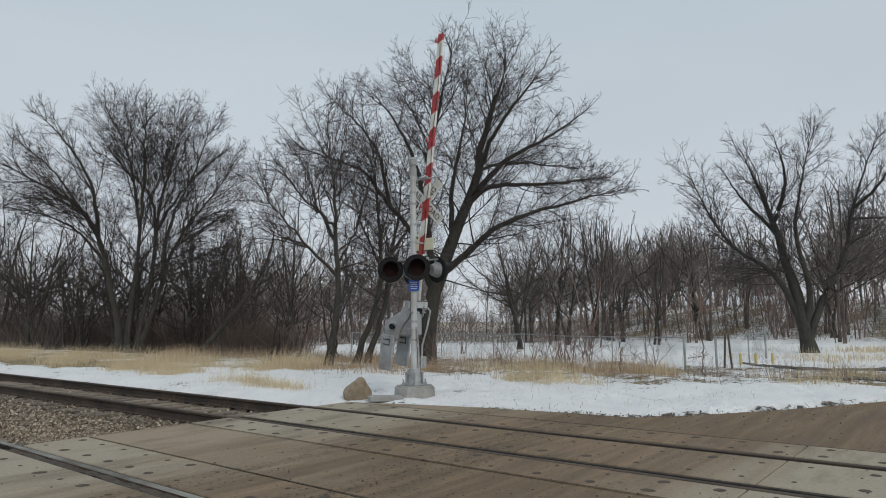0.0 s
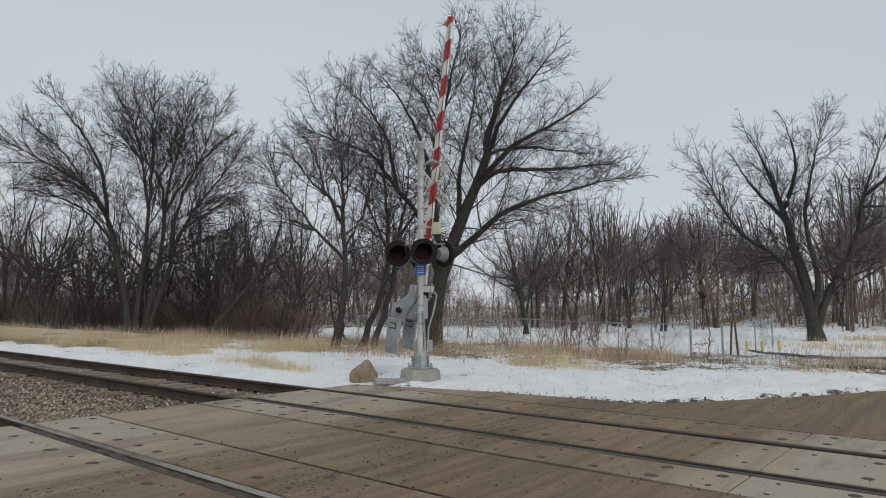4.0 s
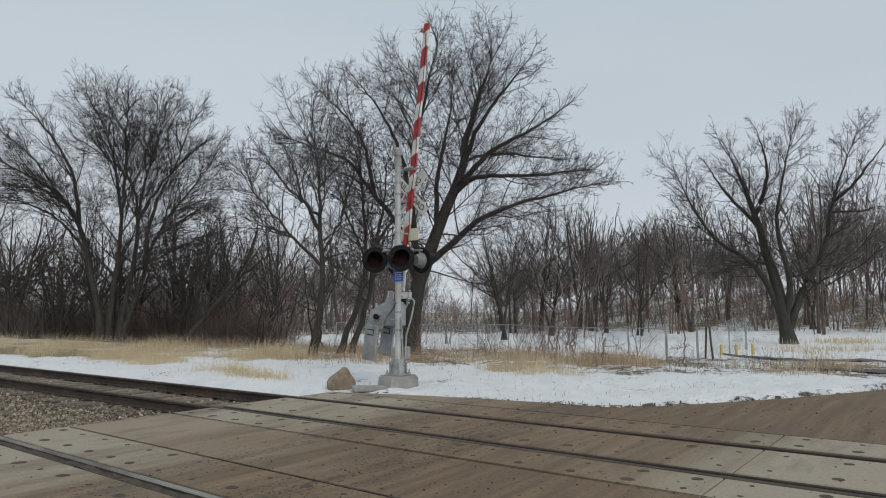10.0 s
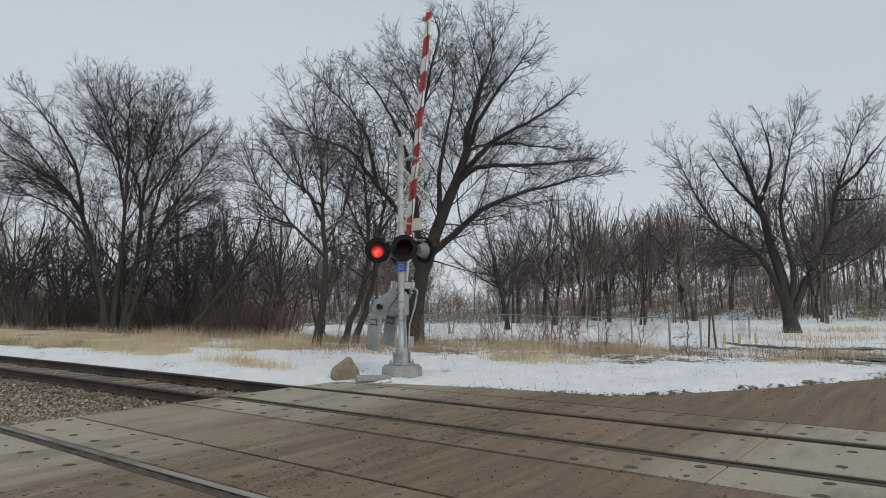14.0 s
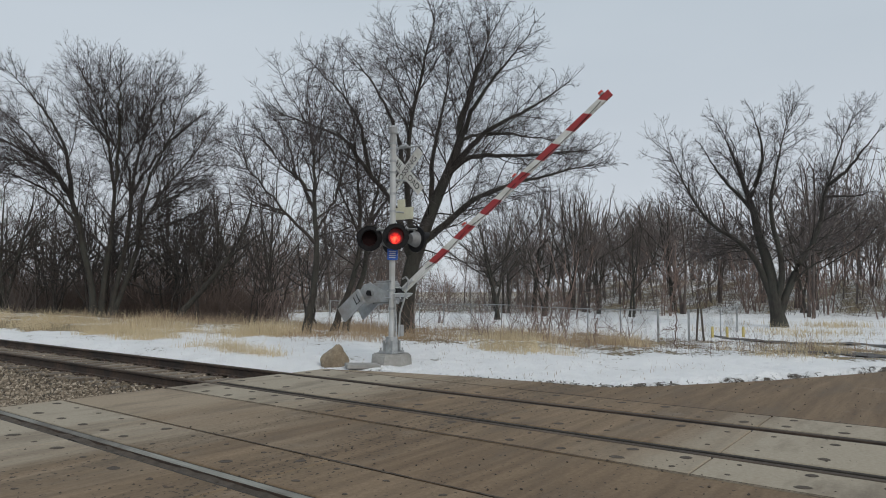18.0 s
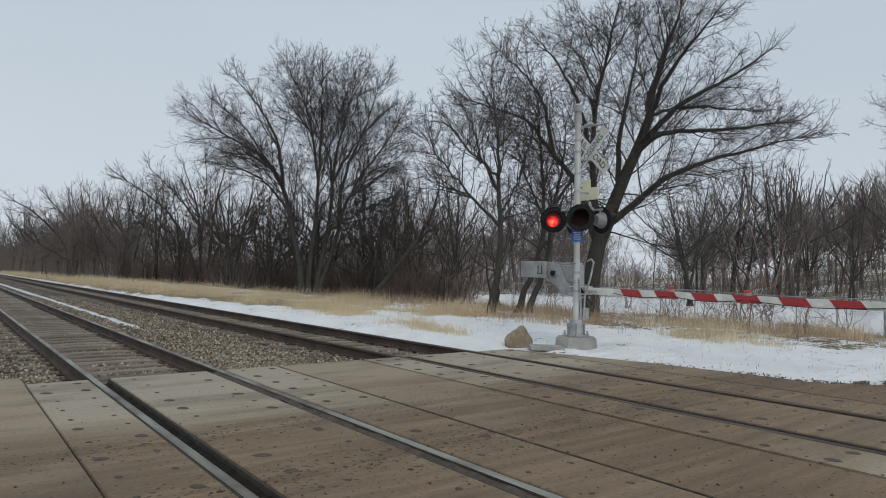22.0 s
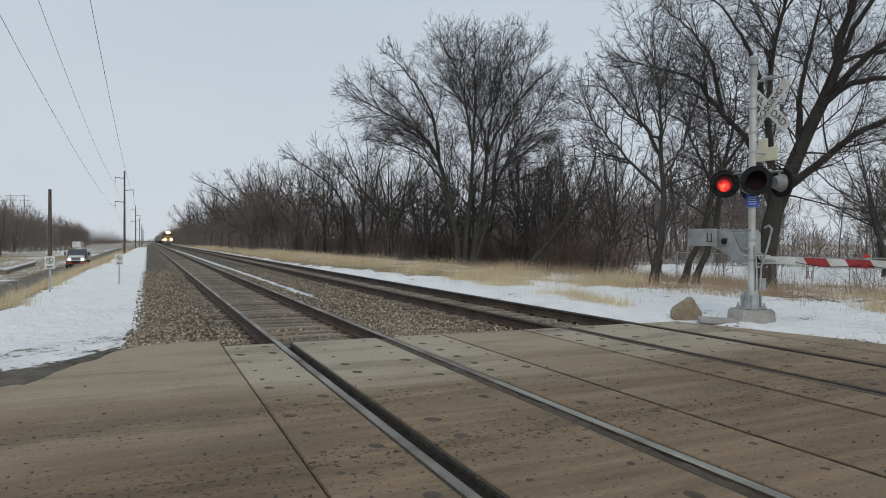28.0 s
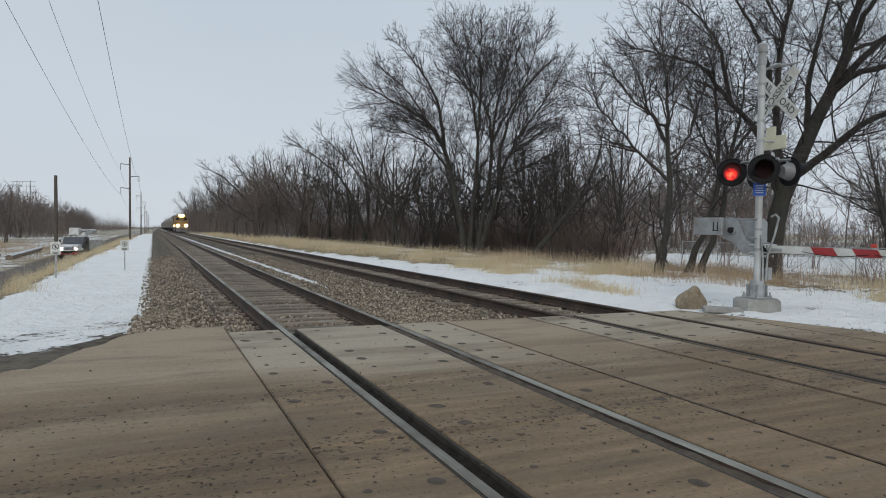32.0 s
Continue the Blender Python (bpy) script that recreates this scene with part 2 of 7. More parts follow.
M_CAR = surface("dirty_hopper_steel", (0.17, 0.165, 0.155), (0.30, 0.29, 0.275), 1.2, 0.75, 0.1, 0.1, stain=(0.13, 0.115, 0.10), coarse=0.4, vary=0.3)
M_LAMPW = glow("warm_headlight", (1.0, 0.62, 0.24), 16, (0.8, 0.75, 0.6))
M_TRUCKLAMP = glow("truck_headlight", (1.0, 0.95, 0.85), 12, (0.8, 0.8, 0.75))
M_ARMLAMP = glow("red_arm_lamp", (1.0, 0.05, 0.03), 0.25)
M_YELLOWPAINT = surface("yellow_bollard_paint", (0.44, 0.36, 0.12), (0.58, 0.48, 0.18), 8, 0.6, 0, 0.05)
M_LOG = surface("snowy_log", (0.10, 0.08, 0.06), (0.22, 0.18, 0.14), 5, 0.95, 0, 0.4, 0.01)
M_SNOWCAP = surface("lying_snow", (0.70, 0.72, 0.75), (0.80, 0.82, 0.84), 6, 0.9, 0, 0.3, 0.02)
M_MUD = surface("frozen_mud_clod", (0.045, 0.036, 0.028), (0.105, 0.085, 0.066), 12, 0.95, 0, 0.5, 0.01)
M_EDGEMUD = surface("churned_wet_mud", (0.040, 0.034, 0.026), (0.135, 0.114, 0.088), 7, 0.92, 0, 0.8, 0.03, world_space=True, stretch=(0.5, 1.6, 1), stain=(0.17, 0.145, 0.112), coarse=2.6)
M_ASPHALT = surface("dark_wet_drive", (0.040, 0.040, 0.040), (0.085, 0.083, 0.080), 3, 0.7, 0, 0.3, 0.01, world_space=True, stain=(0.13, 0.125, 0.12), coarse=0.4)
for _m in (M_BLACK, M_LENS, M_RUBBER):
    _m.node_tree.nodes["Principled BSDF"].inputs["Specular IOR Level"].default_value = 0.12


def led_material():
    """A lit lens: the hood's shade is painted into the glow, bright low and to one side, so the rim stays dim."""
    m, n, l, b = material("lit_red_lens", 0.3)
    vec = n.new("ShaderNodeTexCoord").outputs["Object"]
    mp = n.new("ShaderNodeMapping")
    mp.inputs["Location"].default_value = (0.015, 0.0, 0.045)
    l.new(vec, mp.inputs[0])
    d = n.new("ShaderNodeVectorMath")
    d.operation = "LENGTH"
    l.new(mp.outputs[0], d.inputs[0])
    spots = noise_node(n, l, vec, 13, 3)
    near = math_node(n, l, "SUBTRACT", 1.0, math_node(n, l, "DIVIDE", d.outputs["Value"], 0.135), True)
    core = math_node(n, l, "MULTIPLY", near, math_node(n, l, "MULTIPLY", math_node(n, l, "SUBTRACT", spots, 0.30, True), 3.2))
    col = ramp_node(n, l, core, [(0.0, (0.45, 0.0, 0.0)), (0.14, (1.0, 0.012, 0.008)), (0.30, (1.0, 0.025, 0.014)), (0.6, (1.0, 0.09, 0.04))])
    l.new(col, b.inputs["Emission Color"])
    s = math_node(n, l, "MULTIPLY_ADD", core, 3.2)
    n[-1].inputs[2].default_value = 0.05
    l.new(s, b.inputs["Emission Strength"])
    b.inputs["Base Color"].default_value = (0.05, 0.006, 0.005, 1)
    return m


M_LED = led_material()


def road_material(name, base_lo, base_hi, panel=False):
    """Old concrete with tyre-borne mud in bands along the road and dark clots of dirt."""
    m, n, l, b = material(name, 0.85)
    vec = n.new("ShaderNodeNewGeometry").outputs["Position"]
    fine = noise_node(n, l, vec, 26, 6, rough=0.7)
    col = ramp_node(n, l, fine, [(0.25, base_lo), (0.75, base_hi)])
    sep = n.new("ShaderNodeSeparateXYZ")
    l.new(vec, sep.inputs[0])
    # the travelled lanes: muddy inside, clean towards the panel ends
    lane = math_node(n, l, "SUBTRACT", 1.0, math_node(n, l, "DIVIDE", math_node(n, l, "ABSOLUTE", math_node(n, l, "SUBTRACT", sep.outputs["Y"], 4.35 if panel else 1.8)), 3.3 if panel else 6.6), True)
    # two wheel paths, a little askew
    askew = math_node(n, l, "SUBTRACT", sep.outputs["Y"], math_node(n, l, "MULTIPLY", sep.outputs["X"], 0.08))
    paths = [math_node(n, l, "SUBTRACT", 1.0, math_node(n, l, "DIVIDE", math_node(n, l, "ABSOLUTE", math_node(n, l, "SUBTRACT", askew, at)), wide), True) for at, wide in ((5.75, 0.5), (4.35, 0.7))]
    path = math_node(n, l, "MAXIMUM", paths[0], paths[1])
    wob = noise_node(n, l, vec, 0.5, 5, (0.45, 1.2, 1))
    band = noise_node(n, l, vec, 0.8, 4, (0.10, 1.3, 1))
    streak = noise_node(n, l, vec, 4.5, 4, (0.10, 1.4, 1))
    d0 = math_node(n, l, "ADD", lane, math_node(n, l, "MULTIPLY", math_node(n, l, "SUBTRACT", math_node(n, l, "ADD", wob, band), 1.0), 0.95))
    dirt = ramp_node(n, l, d0, [(0.12, (0.05, 0.05, 0.05)), (0.33, (0.55, 0.55, 0.55)), (0.56, (0.97, 0.97, 0.97))])
    mud = ramp_node(n, l, math_node(n, l, "ADD", math_node(n, l, "MULTIPLY", streak, 0.6), math_node(n, l, "MULTIPLY", fine, 0.4)), [(0.32, (0.112, 0.074, 0.043)), (0.52, (0.200, 0.138, 0.083)), (0.70, (0.290, 0.212, 0.134))])
    if not panel:
        mud = mix_node(n, l, 1.0, mud, (0.84, 0.82, 0.80), "MULTIPLY")
    col = mix_node(n, l, dirt, col, mud)
    blot = noise_node(n, l, vec, 1.2, 6, (0.35, 1.3, 1), 0.65)
    col = mix_node(n, l, math_node(n, l, "MULTIPLY", ramp_node(n, l, blot, [(0.50, (0, 0, 0)), (0.66, (1, 1, 1))]), 0.6), col, (0.090, 0.063, 0.038))
    smear = math_node(n, l, "MULTIPLY", path, ramp_node(n, l, noise_node(n, l, vec, 2.4, 6, (0.5, 1.5, 1), 0.7), [(0.42, (0, 0, 0)), (0.62, (1, 1, 1))]))
    col = mix_node(n, l, math_node(n, l, "MULTIPLY", smear, 0.65), col, (0.080, 0.056, 0.034))
    pale = noise_node(n, l, vec, 1.1, 6, (1, 1, 1), 0.7)
    col = mix_node(n, l, math_node(n, l, "MULTIPLY", ramp_node(n, l, pale, [(0.60, (0, 0, 0)), (0.76, (1, 1, 1))]), 0.4), col, (0.32, 0.275, 0.215))
    clot = noise_node(n, l, vec, 9.0, 4, (1.0, 1.0, 1), 0.55)
    thick = math_node(n, l, "ADD", clot, math_node(n, l, "ADD", math_node(n, l, "MULTIPLY", dirt, 0.07), math_node(n, l, "MULTIPLY", path, 0.075)))
    spots = ramp_node(n, l, thick, [(0.765, (0, 0, 0)), (0.80, (1, 1, 1))])
    col = mix_node(n, l, math_node(n, l, "MULTIPLY", spots, 0.85), col, (0.045, 0.031, 0.020))
    small = noise_node(n, l, vec, 24, 2, (1.0, 1.0, 1), 0.45)
    col = mix_node(n, l, ramp_node(n, l, math_node(n, l, "ADD", small, math_node(n, l, "ADD", math_node(n, l, "MULTIPLY", dirt, 0.07), math_node(n, l, "MULTIPLY", path, 0.075))), [(0.735, (0, 0, 0)), (0.77, (1, 1, 1))]), col, (0.046, 0.034, 0.023))
    l.new(col, b.inputs["Base Color"])
    rough = math_node(n, l, "SUBTRACT", 0.92, math_node(n, l, "MULTIPLY", ramp_node(n, l, blot, [(0.5, (0, 0, 0)), (0.75, (1, 1, 1))]), 0.25))
    l.new(rough, b.inputs["Roughness"])
    h = math_node(n, l, "ADD", math_node(n, l, "MULTIPLY", fine, 0.5), math_node(n, l, "ADD", math_node(n, l, "MULTIPLY", spots, 1.2), math_node(n, l, "MULTIPLY", streak, 0.6)))
    bump_node(n, l, b, h, 0.4, 0.010)
    return m


M_ROAD = road_material("road_concrete", (0.258, 0.200, 0.138), (0.365, 0.295, 0.212))
M_PANEL = road_material("crossing_panel_concrete", (0.285, 0.245, 0.182), (0.405, 0.355, 0.278), True)


def ground_material():
    """Snow, dead grass, ballast and bare dirt, mixed by the zones stored on the ground, with broken edges."""
    m, n, l, b = material("open_ground", 0.92)
    vec = n.new("ShaderNodeNewGeometry").outputs["Position"]
    zone = {}
    for k in ("snow", "gravel", "dirt"):
        a = n.new("ShaderNodeAttribute")
        a.attribute_name = k
        zone[k] = a.outputs["Fac"]
    f1 = noise_node(n, l, vec, 1.3, 6)
    f2 = noise_node(n, l, vec, 9, 5)
    f3 = noise_node(n, l, vec, 26, 4)
    grass = ramp_node(n, l, f2, [(0.3, (0.13, 0.10, 0.062)), (0.55, (0.30, 0.235, 0.135)), (0.75, (0.42, 0.335, 0.20))])
    stone = n.new("ShaderNodeTexVoronoi")
    stone.inputs["Scale"].default_value = 17
    l.new(vec, stone.inputs["Vector"])
    hs = n.new("ShaderNodeSeparateColor")
    l.new(stone.outputs["Color"], hs.inputs[0])
    peb = ramp_node(n, l, hs.outputs[0], [(0.0, (0.055, 0.043, 0.031)), (0.5, (0.175, 0.141, 0.102)), (1.0, (0.44, 0.375, 0.285))])
    # shade in the gaps between the pebbles, painted as a dark colour
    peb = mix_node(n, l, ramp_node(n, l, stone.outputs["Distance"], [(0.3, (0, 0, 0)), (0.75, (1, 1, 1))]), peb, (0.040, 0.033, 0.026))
    dirt = ramp_node(n, l, f2, [(0.3, (0.075, 0.062, 0.050)), (0.7, (0.185, 0.16, 0.135))])
    snow = ramp_node(n, l, f1, [(0.3, (0.81, 0.815, 0.82)), (0.7, (0.90, 0.905, 0.905))])

    def edge(z, soft=0.07, rag=0.75):
        s = math_node(n, l, "ADD", z, math_node(n, l, "MULTIPLY", math_node(n, l, "ADD", math_node(n, l, "SUBTRACT", f1, 0.5), math_node(n, l, "MULTIPLY", math_node(n, l, "SUBTRACT", f2, 0.5), 1.2)), rag))
        return ramp_node(n, l, s, [(0.5 - soft, (0, 0, 0)), (0.5 + soft, (1, 1, 1))])

    col = mix_node(n, l, edge(zone["dirt"]), grass, dirt)
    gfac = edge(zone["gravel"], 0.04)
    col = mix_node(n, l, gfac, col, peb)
    sfac = edge(zone["snow"], 0.06, 1.05)
    col = mix_node(n, l, sfac, col, snow)
    l.new(col, b.inputs["Base Color"])
    h = math_node(n, l, "ADD", math_node(n, l, "MULTIPLY", sfac, 1.0), math_node(n, l, "ADD", math_node(n, l, "MULTIPLY", f3, 0.5), math_node(n, l, "MULTIPLY", math_node(n, l, "MULTIPLY", stone.outputs["Distance"], gfac), -1.2)))
    h = math_node(n, l, "ADD", h, math_node(n, l, "MULTIPLY", noise_node(n, l, vec, 3.2, 6), 2.6))
    bump_node(n, l, b, h, 0.9, 0.08)
    return m


M_GROUND = ground_material()


# ---------------------------------------------------------------- mesh helpers
def part(name, bm, material_, parent=None, label="", smooth=False):
    me = bpy.data.meshes.new(name)
    bm.to_mesh(me)
    bm.free()
    return link(name, me, material_, parent, label, smooth)


def link(name, me, material_, parent=None, label="", smooth=False):
    mats = material_ if isinstance(material_, (list, tuple)) else [material_]
    if not me.materials:
        for x in mats:
            me.materials.append(x)
    if smooth:
        me.polygons.foreach_set("use_smooth", [True] * len(me.polygons))
    ob = new(name, me)
    if parent:
        ob.parent = parent
    if label:
        ob["label"] = label
    return ob


def thing(name, m, label, category, group="", kind=""):
    ob = new(name)
    ob.matrix_world = m
    return tagged(ob, label, category, group, kind)


def box(bm, cx, cy, cz, sx, sy, sz, bevel=0.0, m=None):
    made = bmesh.ops.create_cube(bm, size=1)["verts"]
    for v in made:
        v.co = Vector((v.co.x * sx, v.co.y * sy, v.co.z * sz))
    if bevel:
        es = list({e for v in made for e in v.link_edges})
        r = bmesh.ops.bevel(bm, geom=es, offset=bevel, segments=1, affect="EDGES", profile=0.5)
        made = list({v for f in r["faces"] for v in f.verts} | {v for v in made if v.is_valid})
    for v in made:
        v.co += Vector((cx, cy, cz))
        if m:
            v.co = m @ v.co
    return bm


def tube(bm, a, b, r1, r2=None, n=10, caps=True):
    a, b = Vector(a), Vector(b)
    d = b - a
    mat_ = Matrix.Translation((a + b) / 2) @ d.to_track_quat("Z", "Y").to_matrix().to_4x4()
    bmesh.ops.create_cone(bm, cap_ends=caps, segments=n, radius1=r1, radius2=r1 if r2 is None else r2, depth=d.length, matrix=mat_)
    return bm


def path_tube(bm, pts, r, n=8):
    for i in range(len(pts) - 1):
        tube(bm, pts[i], pts[i + 1], r, r, n)
    return bm


def prism(bm, outline, axis, lo, hi):
    """Extrude a 2D outline along axis 'x', 'y' or 'z' from lo to hi."""
    def at(p, q):
        return {"x": (q, p[0], p[1]), "y": (p[0], q, p[1]), "z": (p[0], p[1], q)}[axis]
    a = [bm.verts.new(at(p, lo)) for p in outline]
    b = [bm.verts.new(at(p, hi)) for p in outline]
    k = len(outline)
    fs = [bm.faces.new(a), bm.faces.new(b)]
    for i in range(k):
        fs.append(bm.faces.new((a[i], a[(i + 1) % k], b[(i + 1) % k], b[i])))
    bmesh.ops.recalc_face_normals(bm, faces=fs)
    return bm


def text_part(name, words, size, m, material_, parent, label=""):
    cu = bpy.data.curves.new(name, "FONT")
    cu.body, cu.size, cu.extrude, cu.align_x, cu.align_y = words, size, 0.002, "CENTER", "CENTER"
    tmp = bpy.data.objects.new(name, cu)
    scene.collection.objects.link(tmp)
    bpy.context.view_layer.update()
    me = bpy.data.meshes.new_from_object(tmp.evaluated_get(bpy.context.evaluated_depsgraph_get()))
    bpy.data.objects.remove(tmp)
    me.materials.clear()
    ob = link(name, me, material_, parent, label)
    ob.matrix_basis = m
    return ob


# ---------------------------------------------------------------- plan: x across the tracks, y along them, z = 0 at the rail heads
RAILS = (1.645, 3.155, 6.05, 7.56)
EDGE_Y = 9.35
ROAD_LEFT = [(0.93, 9.95), (0.07, 9.86), (-0.37, 9.39), (-0.86, 8.54), (-1.26, 7.97), (-2.4, 7.2), (-5.0, 6.6), (-60, 5.5), (-60, -30), (0.93, -30)]
ROAD_RIGHT = [(8.36, -30), (60, -60), (60, -16), (25, -3.2), (17, 0.15), (13.8, 1.6), (11.75, 2.68), (10.0, 3.84), (9.34, 4.43), (9.28, 5.3), (9.05, 6.93), (8.7, 8.3), (8.36, 9.3)]
MAST = (9.87, 9.08)


def inside(poly, x, y):
    hit = np.zeros(x.shape, bool)
    for (x1, y1), (x2, y2) in zip(poly, poly[1:] + poly[:1]):
        c = ((y1 > y) != (y2 > y)) & (x < (x2 - x1) * (y - y1) / ((y2 - y1) or 1e-9) + x1)
        hit ^= c
    return hit


def bumps(x, y, s, k=0.0):
    return np.sin(x * s + k) * np.cos(y * s * 1.13 + 1.7 * k) + 0.5 * np.sin(x * s * 2.3 - y * s * 1.9 + k) + 0.33 * np.cos(x * s * 4.1 + y * s * 3.7 + 2 * k)


def smooth(a, b, x):
    t = np.clip((x - a) / (b - a), 0, 1)
    return t * t * (3 - 2 * t)


def ground_z(x, y):
    x, y = np.asarray(x, float), np.asarray(y, float)
    # ballast bed beside and between the tracks
    bed = -0.225 - 0.035 * smooth(0.75, 0.6, np.abs(x - 2.4))
    left = bed - 0.12 * smooth(0.9, 0.0, x) - 0.05 * smooth(0, -1.5, x) - 1.75 * smooth(-2.9, -7.2, x) + 0.15 * smooth(-12, -18, x)
    right = -0.225 - 0.035 * smooth(0.75, 0.6, np.abs(x - 6.805)) + 0.195 * smooth(8.2, 9.1, x) + 0.06 * smooth(9.5, 13, x) - 0.45 * smooth(15.5, 22, x)
    z = np.where(x < 4.4, left, right)
    far = smooth(80, 400, np.hypot(x, y))
    z = z * (1 - far) - np.where(x < 0, 1.6, 0.3) * far
    rough = np.where((x > -0.2) & (x < 8.4), 0.012, 0.035) * (1 - far)
    z = z + rough * bumps(x, y, 1.7) + 0.4 * rough * bumps(x, y, 6.3, 1.0)
    z = z + 3.6 * smooth(50, 105, np.hypot(x, y)) * smooth(0.56, 0.40, np.arctan2(y, x)) * (x > 0)
    road = inside(ROAD_LEFT, x, y) | inside(ROAD_RIGHT, x, y) | ((x > 0.9) & (x < 8.4) & (y < 9.6))
    kerb = np.interp(x, [p[0] for p in ROAD_LEFT[7::-1]], [p[1] for p in ROAD_LEFT[7::-1]])
    shoulder = -0.025 - 0.16 * smooth(0.6, 3.5, y - kerb) + 0.012 * bumps(x, y, 3)
    z = np.where((x < 0.6) & (y < kerb + 4.5), np.maximum(z, shoulder - 0.1 * smooth(3.0, 4.5, y - kerb)), z)
    tread = smooth(-0.3, -1.0, x) * smooth(17, 13, y) * smooth(0.3, 1.0, y - kerb) * (x > -9)
    z = z + 0.018 * tread * bumps(x, y, 4.3, 0.7) + 0.014 * tread * bumps(x, y, 9.1, 2.1)
    return np.where(road, -0.26, z)


def zones(x, y):
    road = inside(ROAD_LEFT, x, y) | inside(ROAD_RIGHT, x, y)
    bed = (x > -0.05) & (x < 8.15)
    kerb = np.interp(x, [p[0] for p in ROAD_LEFT[7::-1]], [p[1] for p in ROAD_LEFT[7::-1]])
    patch = bumps(x, y, 0.9, 2.0) * 0.10
    snow = np.zeros(x.shape)
    # strip beside the near track, breaking up towards the road
    bank = -3.15 + 0.45 * smooth(40, 60, y)
    strip = smooth(bank - 0.5, bank + 0.3, x) * (1 - smooth(-0.15, 0.15, x))
    strip = np.maximum(strip, np.where((x < -0.1) & (y < 15), 1 - smooth(13, 15, y), 0))
    snow = np.maximum(snow, strip * (0.90 - 0.30 * smooth(6.0, 1.2, y - kerb) - 0.7 * smooth(0.9, 0.3, y - kerb) * smooth(-0.4, -1.4, x) - 0.5 * smooth(0.35, 0.1, y - kerb)) + strip * patch * 0.6)
    # verge beside the far track, narrow far up the line, wide near the road
    wide = 8.7 + 4.2 * smooth(26, 14, y) + 1.3 * smooth(42, 24, y)
    snow = np.maximum(snow, np.where((x > 8.15) & (x < 60), 0.80 * (1 - smooth(wide - 0.5, wide + 0.9, x)), 0) + patch * 0.8 * (x > 8.2))
    snow = np.maximum(snow, np.where((x > 8.4) & (y < 13), (0.86 + patch) * (1 - smooth(12.0 + 0.6 * np.clip(9 - y, -6, 6), 13.4 + 0.6 * np.clip(9 - y, -6, 6), x)), 0))
    # low field behind the fence, and what lies in the woods
    snow = np.maximum(snow, (0.80 + patch) * smooth(24, 28, x) * (y < 60) * (y > -40))
    snow = np.maximum(snow, (0.52 + 1.2 * patch) * smooth(10.5, 13, x))
    snow = np.maximum(snow, (0.50 + 1.5 * patch) * smooth(-8.5, -11, x))
    slope = smooth(54, 60, np.hypot(x, y)) * (x > 20) * (np.arctan2(y, x) < 0.9)
    snow = snow * (1 - slope) + (0.47 + 1.3 * patch) * slope
    # drift between the two tracks
    snow = np.maximum(snow, np.where((x > 4.2) & (x < 4.5), 0.92, 0) * smooth(14.5, 21, y) * (1 - 0.45 * smooth(90, 160, y)))
    snow = np.maximum(snow, np.where((x > 1.2) & (x < 3.4), 0.36 + 0.16 * smooth(40, 120, y), 0) * smooth(25, 60, y))
    snow = np.maximum(snow, np.where((x > 6.1) & (x < 7.5) & (y < 12.5), 0.55, 0))
    gravel = np.where(bed & (y > 9), 0.9, 0.0)
    dirt = np.where((x < -6.4) & (x > -10.2), 0.85, 0.0)
    dirt = np.maximum(dirt, np.where((x < 1) & (y < kerb + 1.2), 0.9, 0))
    dirt = np.maximum(dirt, np.where(road, 0.9, 0))
    snow = np.where((x < -6.4) & (x > -10.2), 0.22 + patch, snow)
    side = [(8.7, 8.3), (9.05, 6.93), (9.28, 5.3), (9.34, 4.43), (10.0, 3.84), (11.75, 2.68), (13.8, 1.6), (17, 0.15), (25, -3.2)]
    away = np.full(x.shape, 99.0)
    for (x1, y1), (x2, y2) in zip(side, side[1:]):
        t = np.clip(((x - x1) * (x2 - x1) + (y - y1) * (y2 - y1)) / ((x2 - x1) ** 2 + (y2 - y1) ** 2), 0, 1)
        away = np.minimum(away, np.hypot(x - x1 - t * (x2 - x1), y - y1 - t * (y2 - y1)))
    snow = snow - 0.42 * smooth(0.55, 0.05, away)
    dirt = np.maximum(dirt, 0.9 * smooth(1.0, 0.6, away))
    far = np.hypot(x, y) > 260
    return np.where(far, 0.42, snow), gravel, dirt


def axis(spans):
    out = []
    for a, b, s in spans:
        out += list(np.arange(a, b, s))
    return np.array(out + [spans[-1][1]])


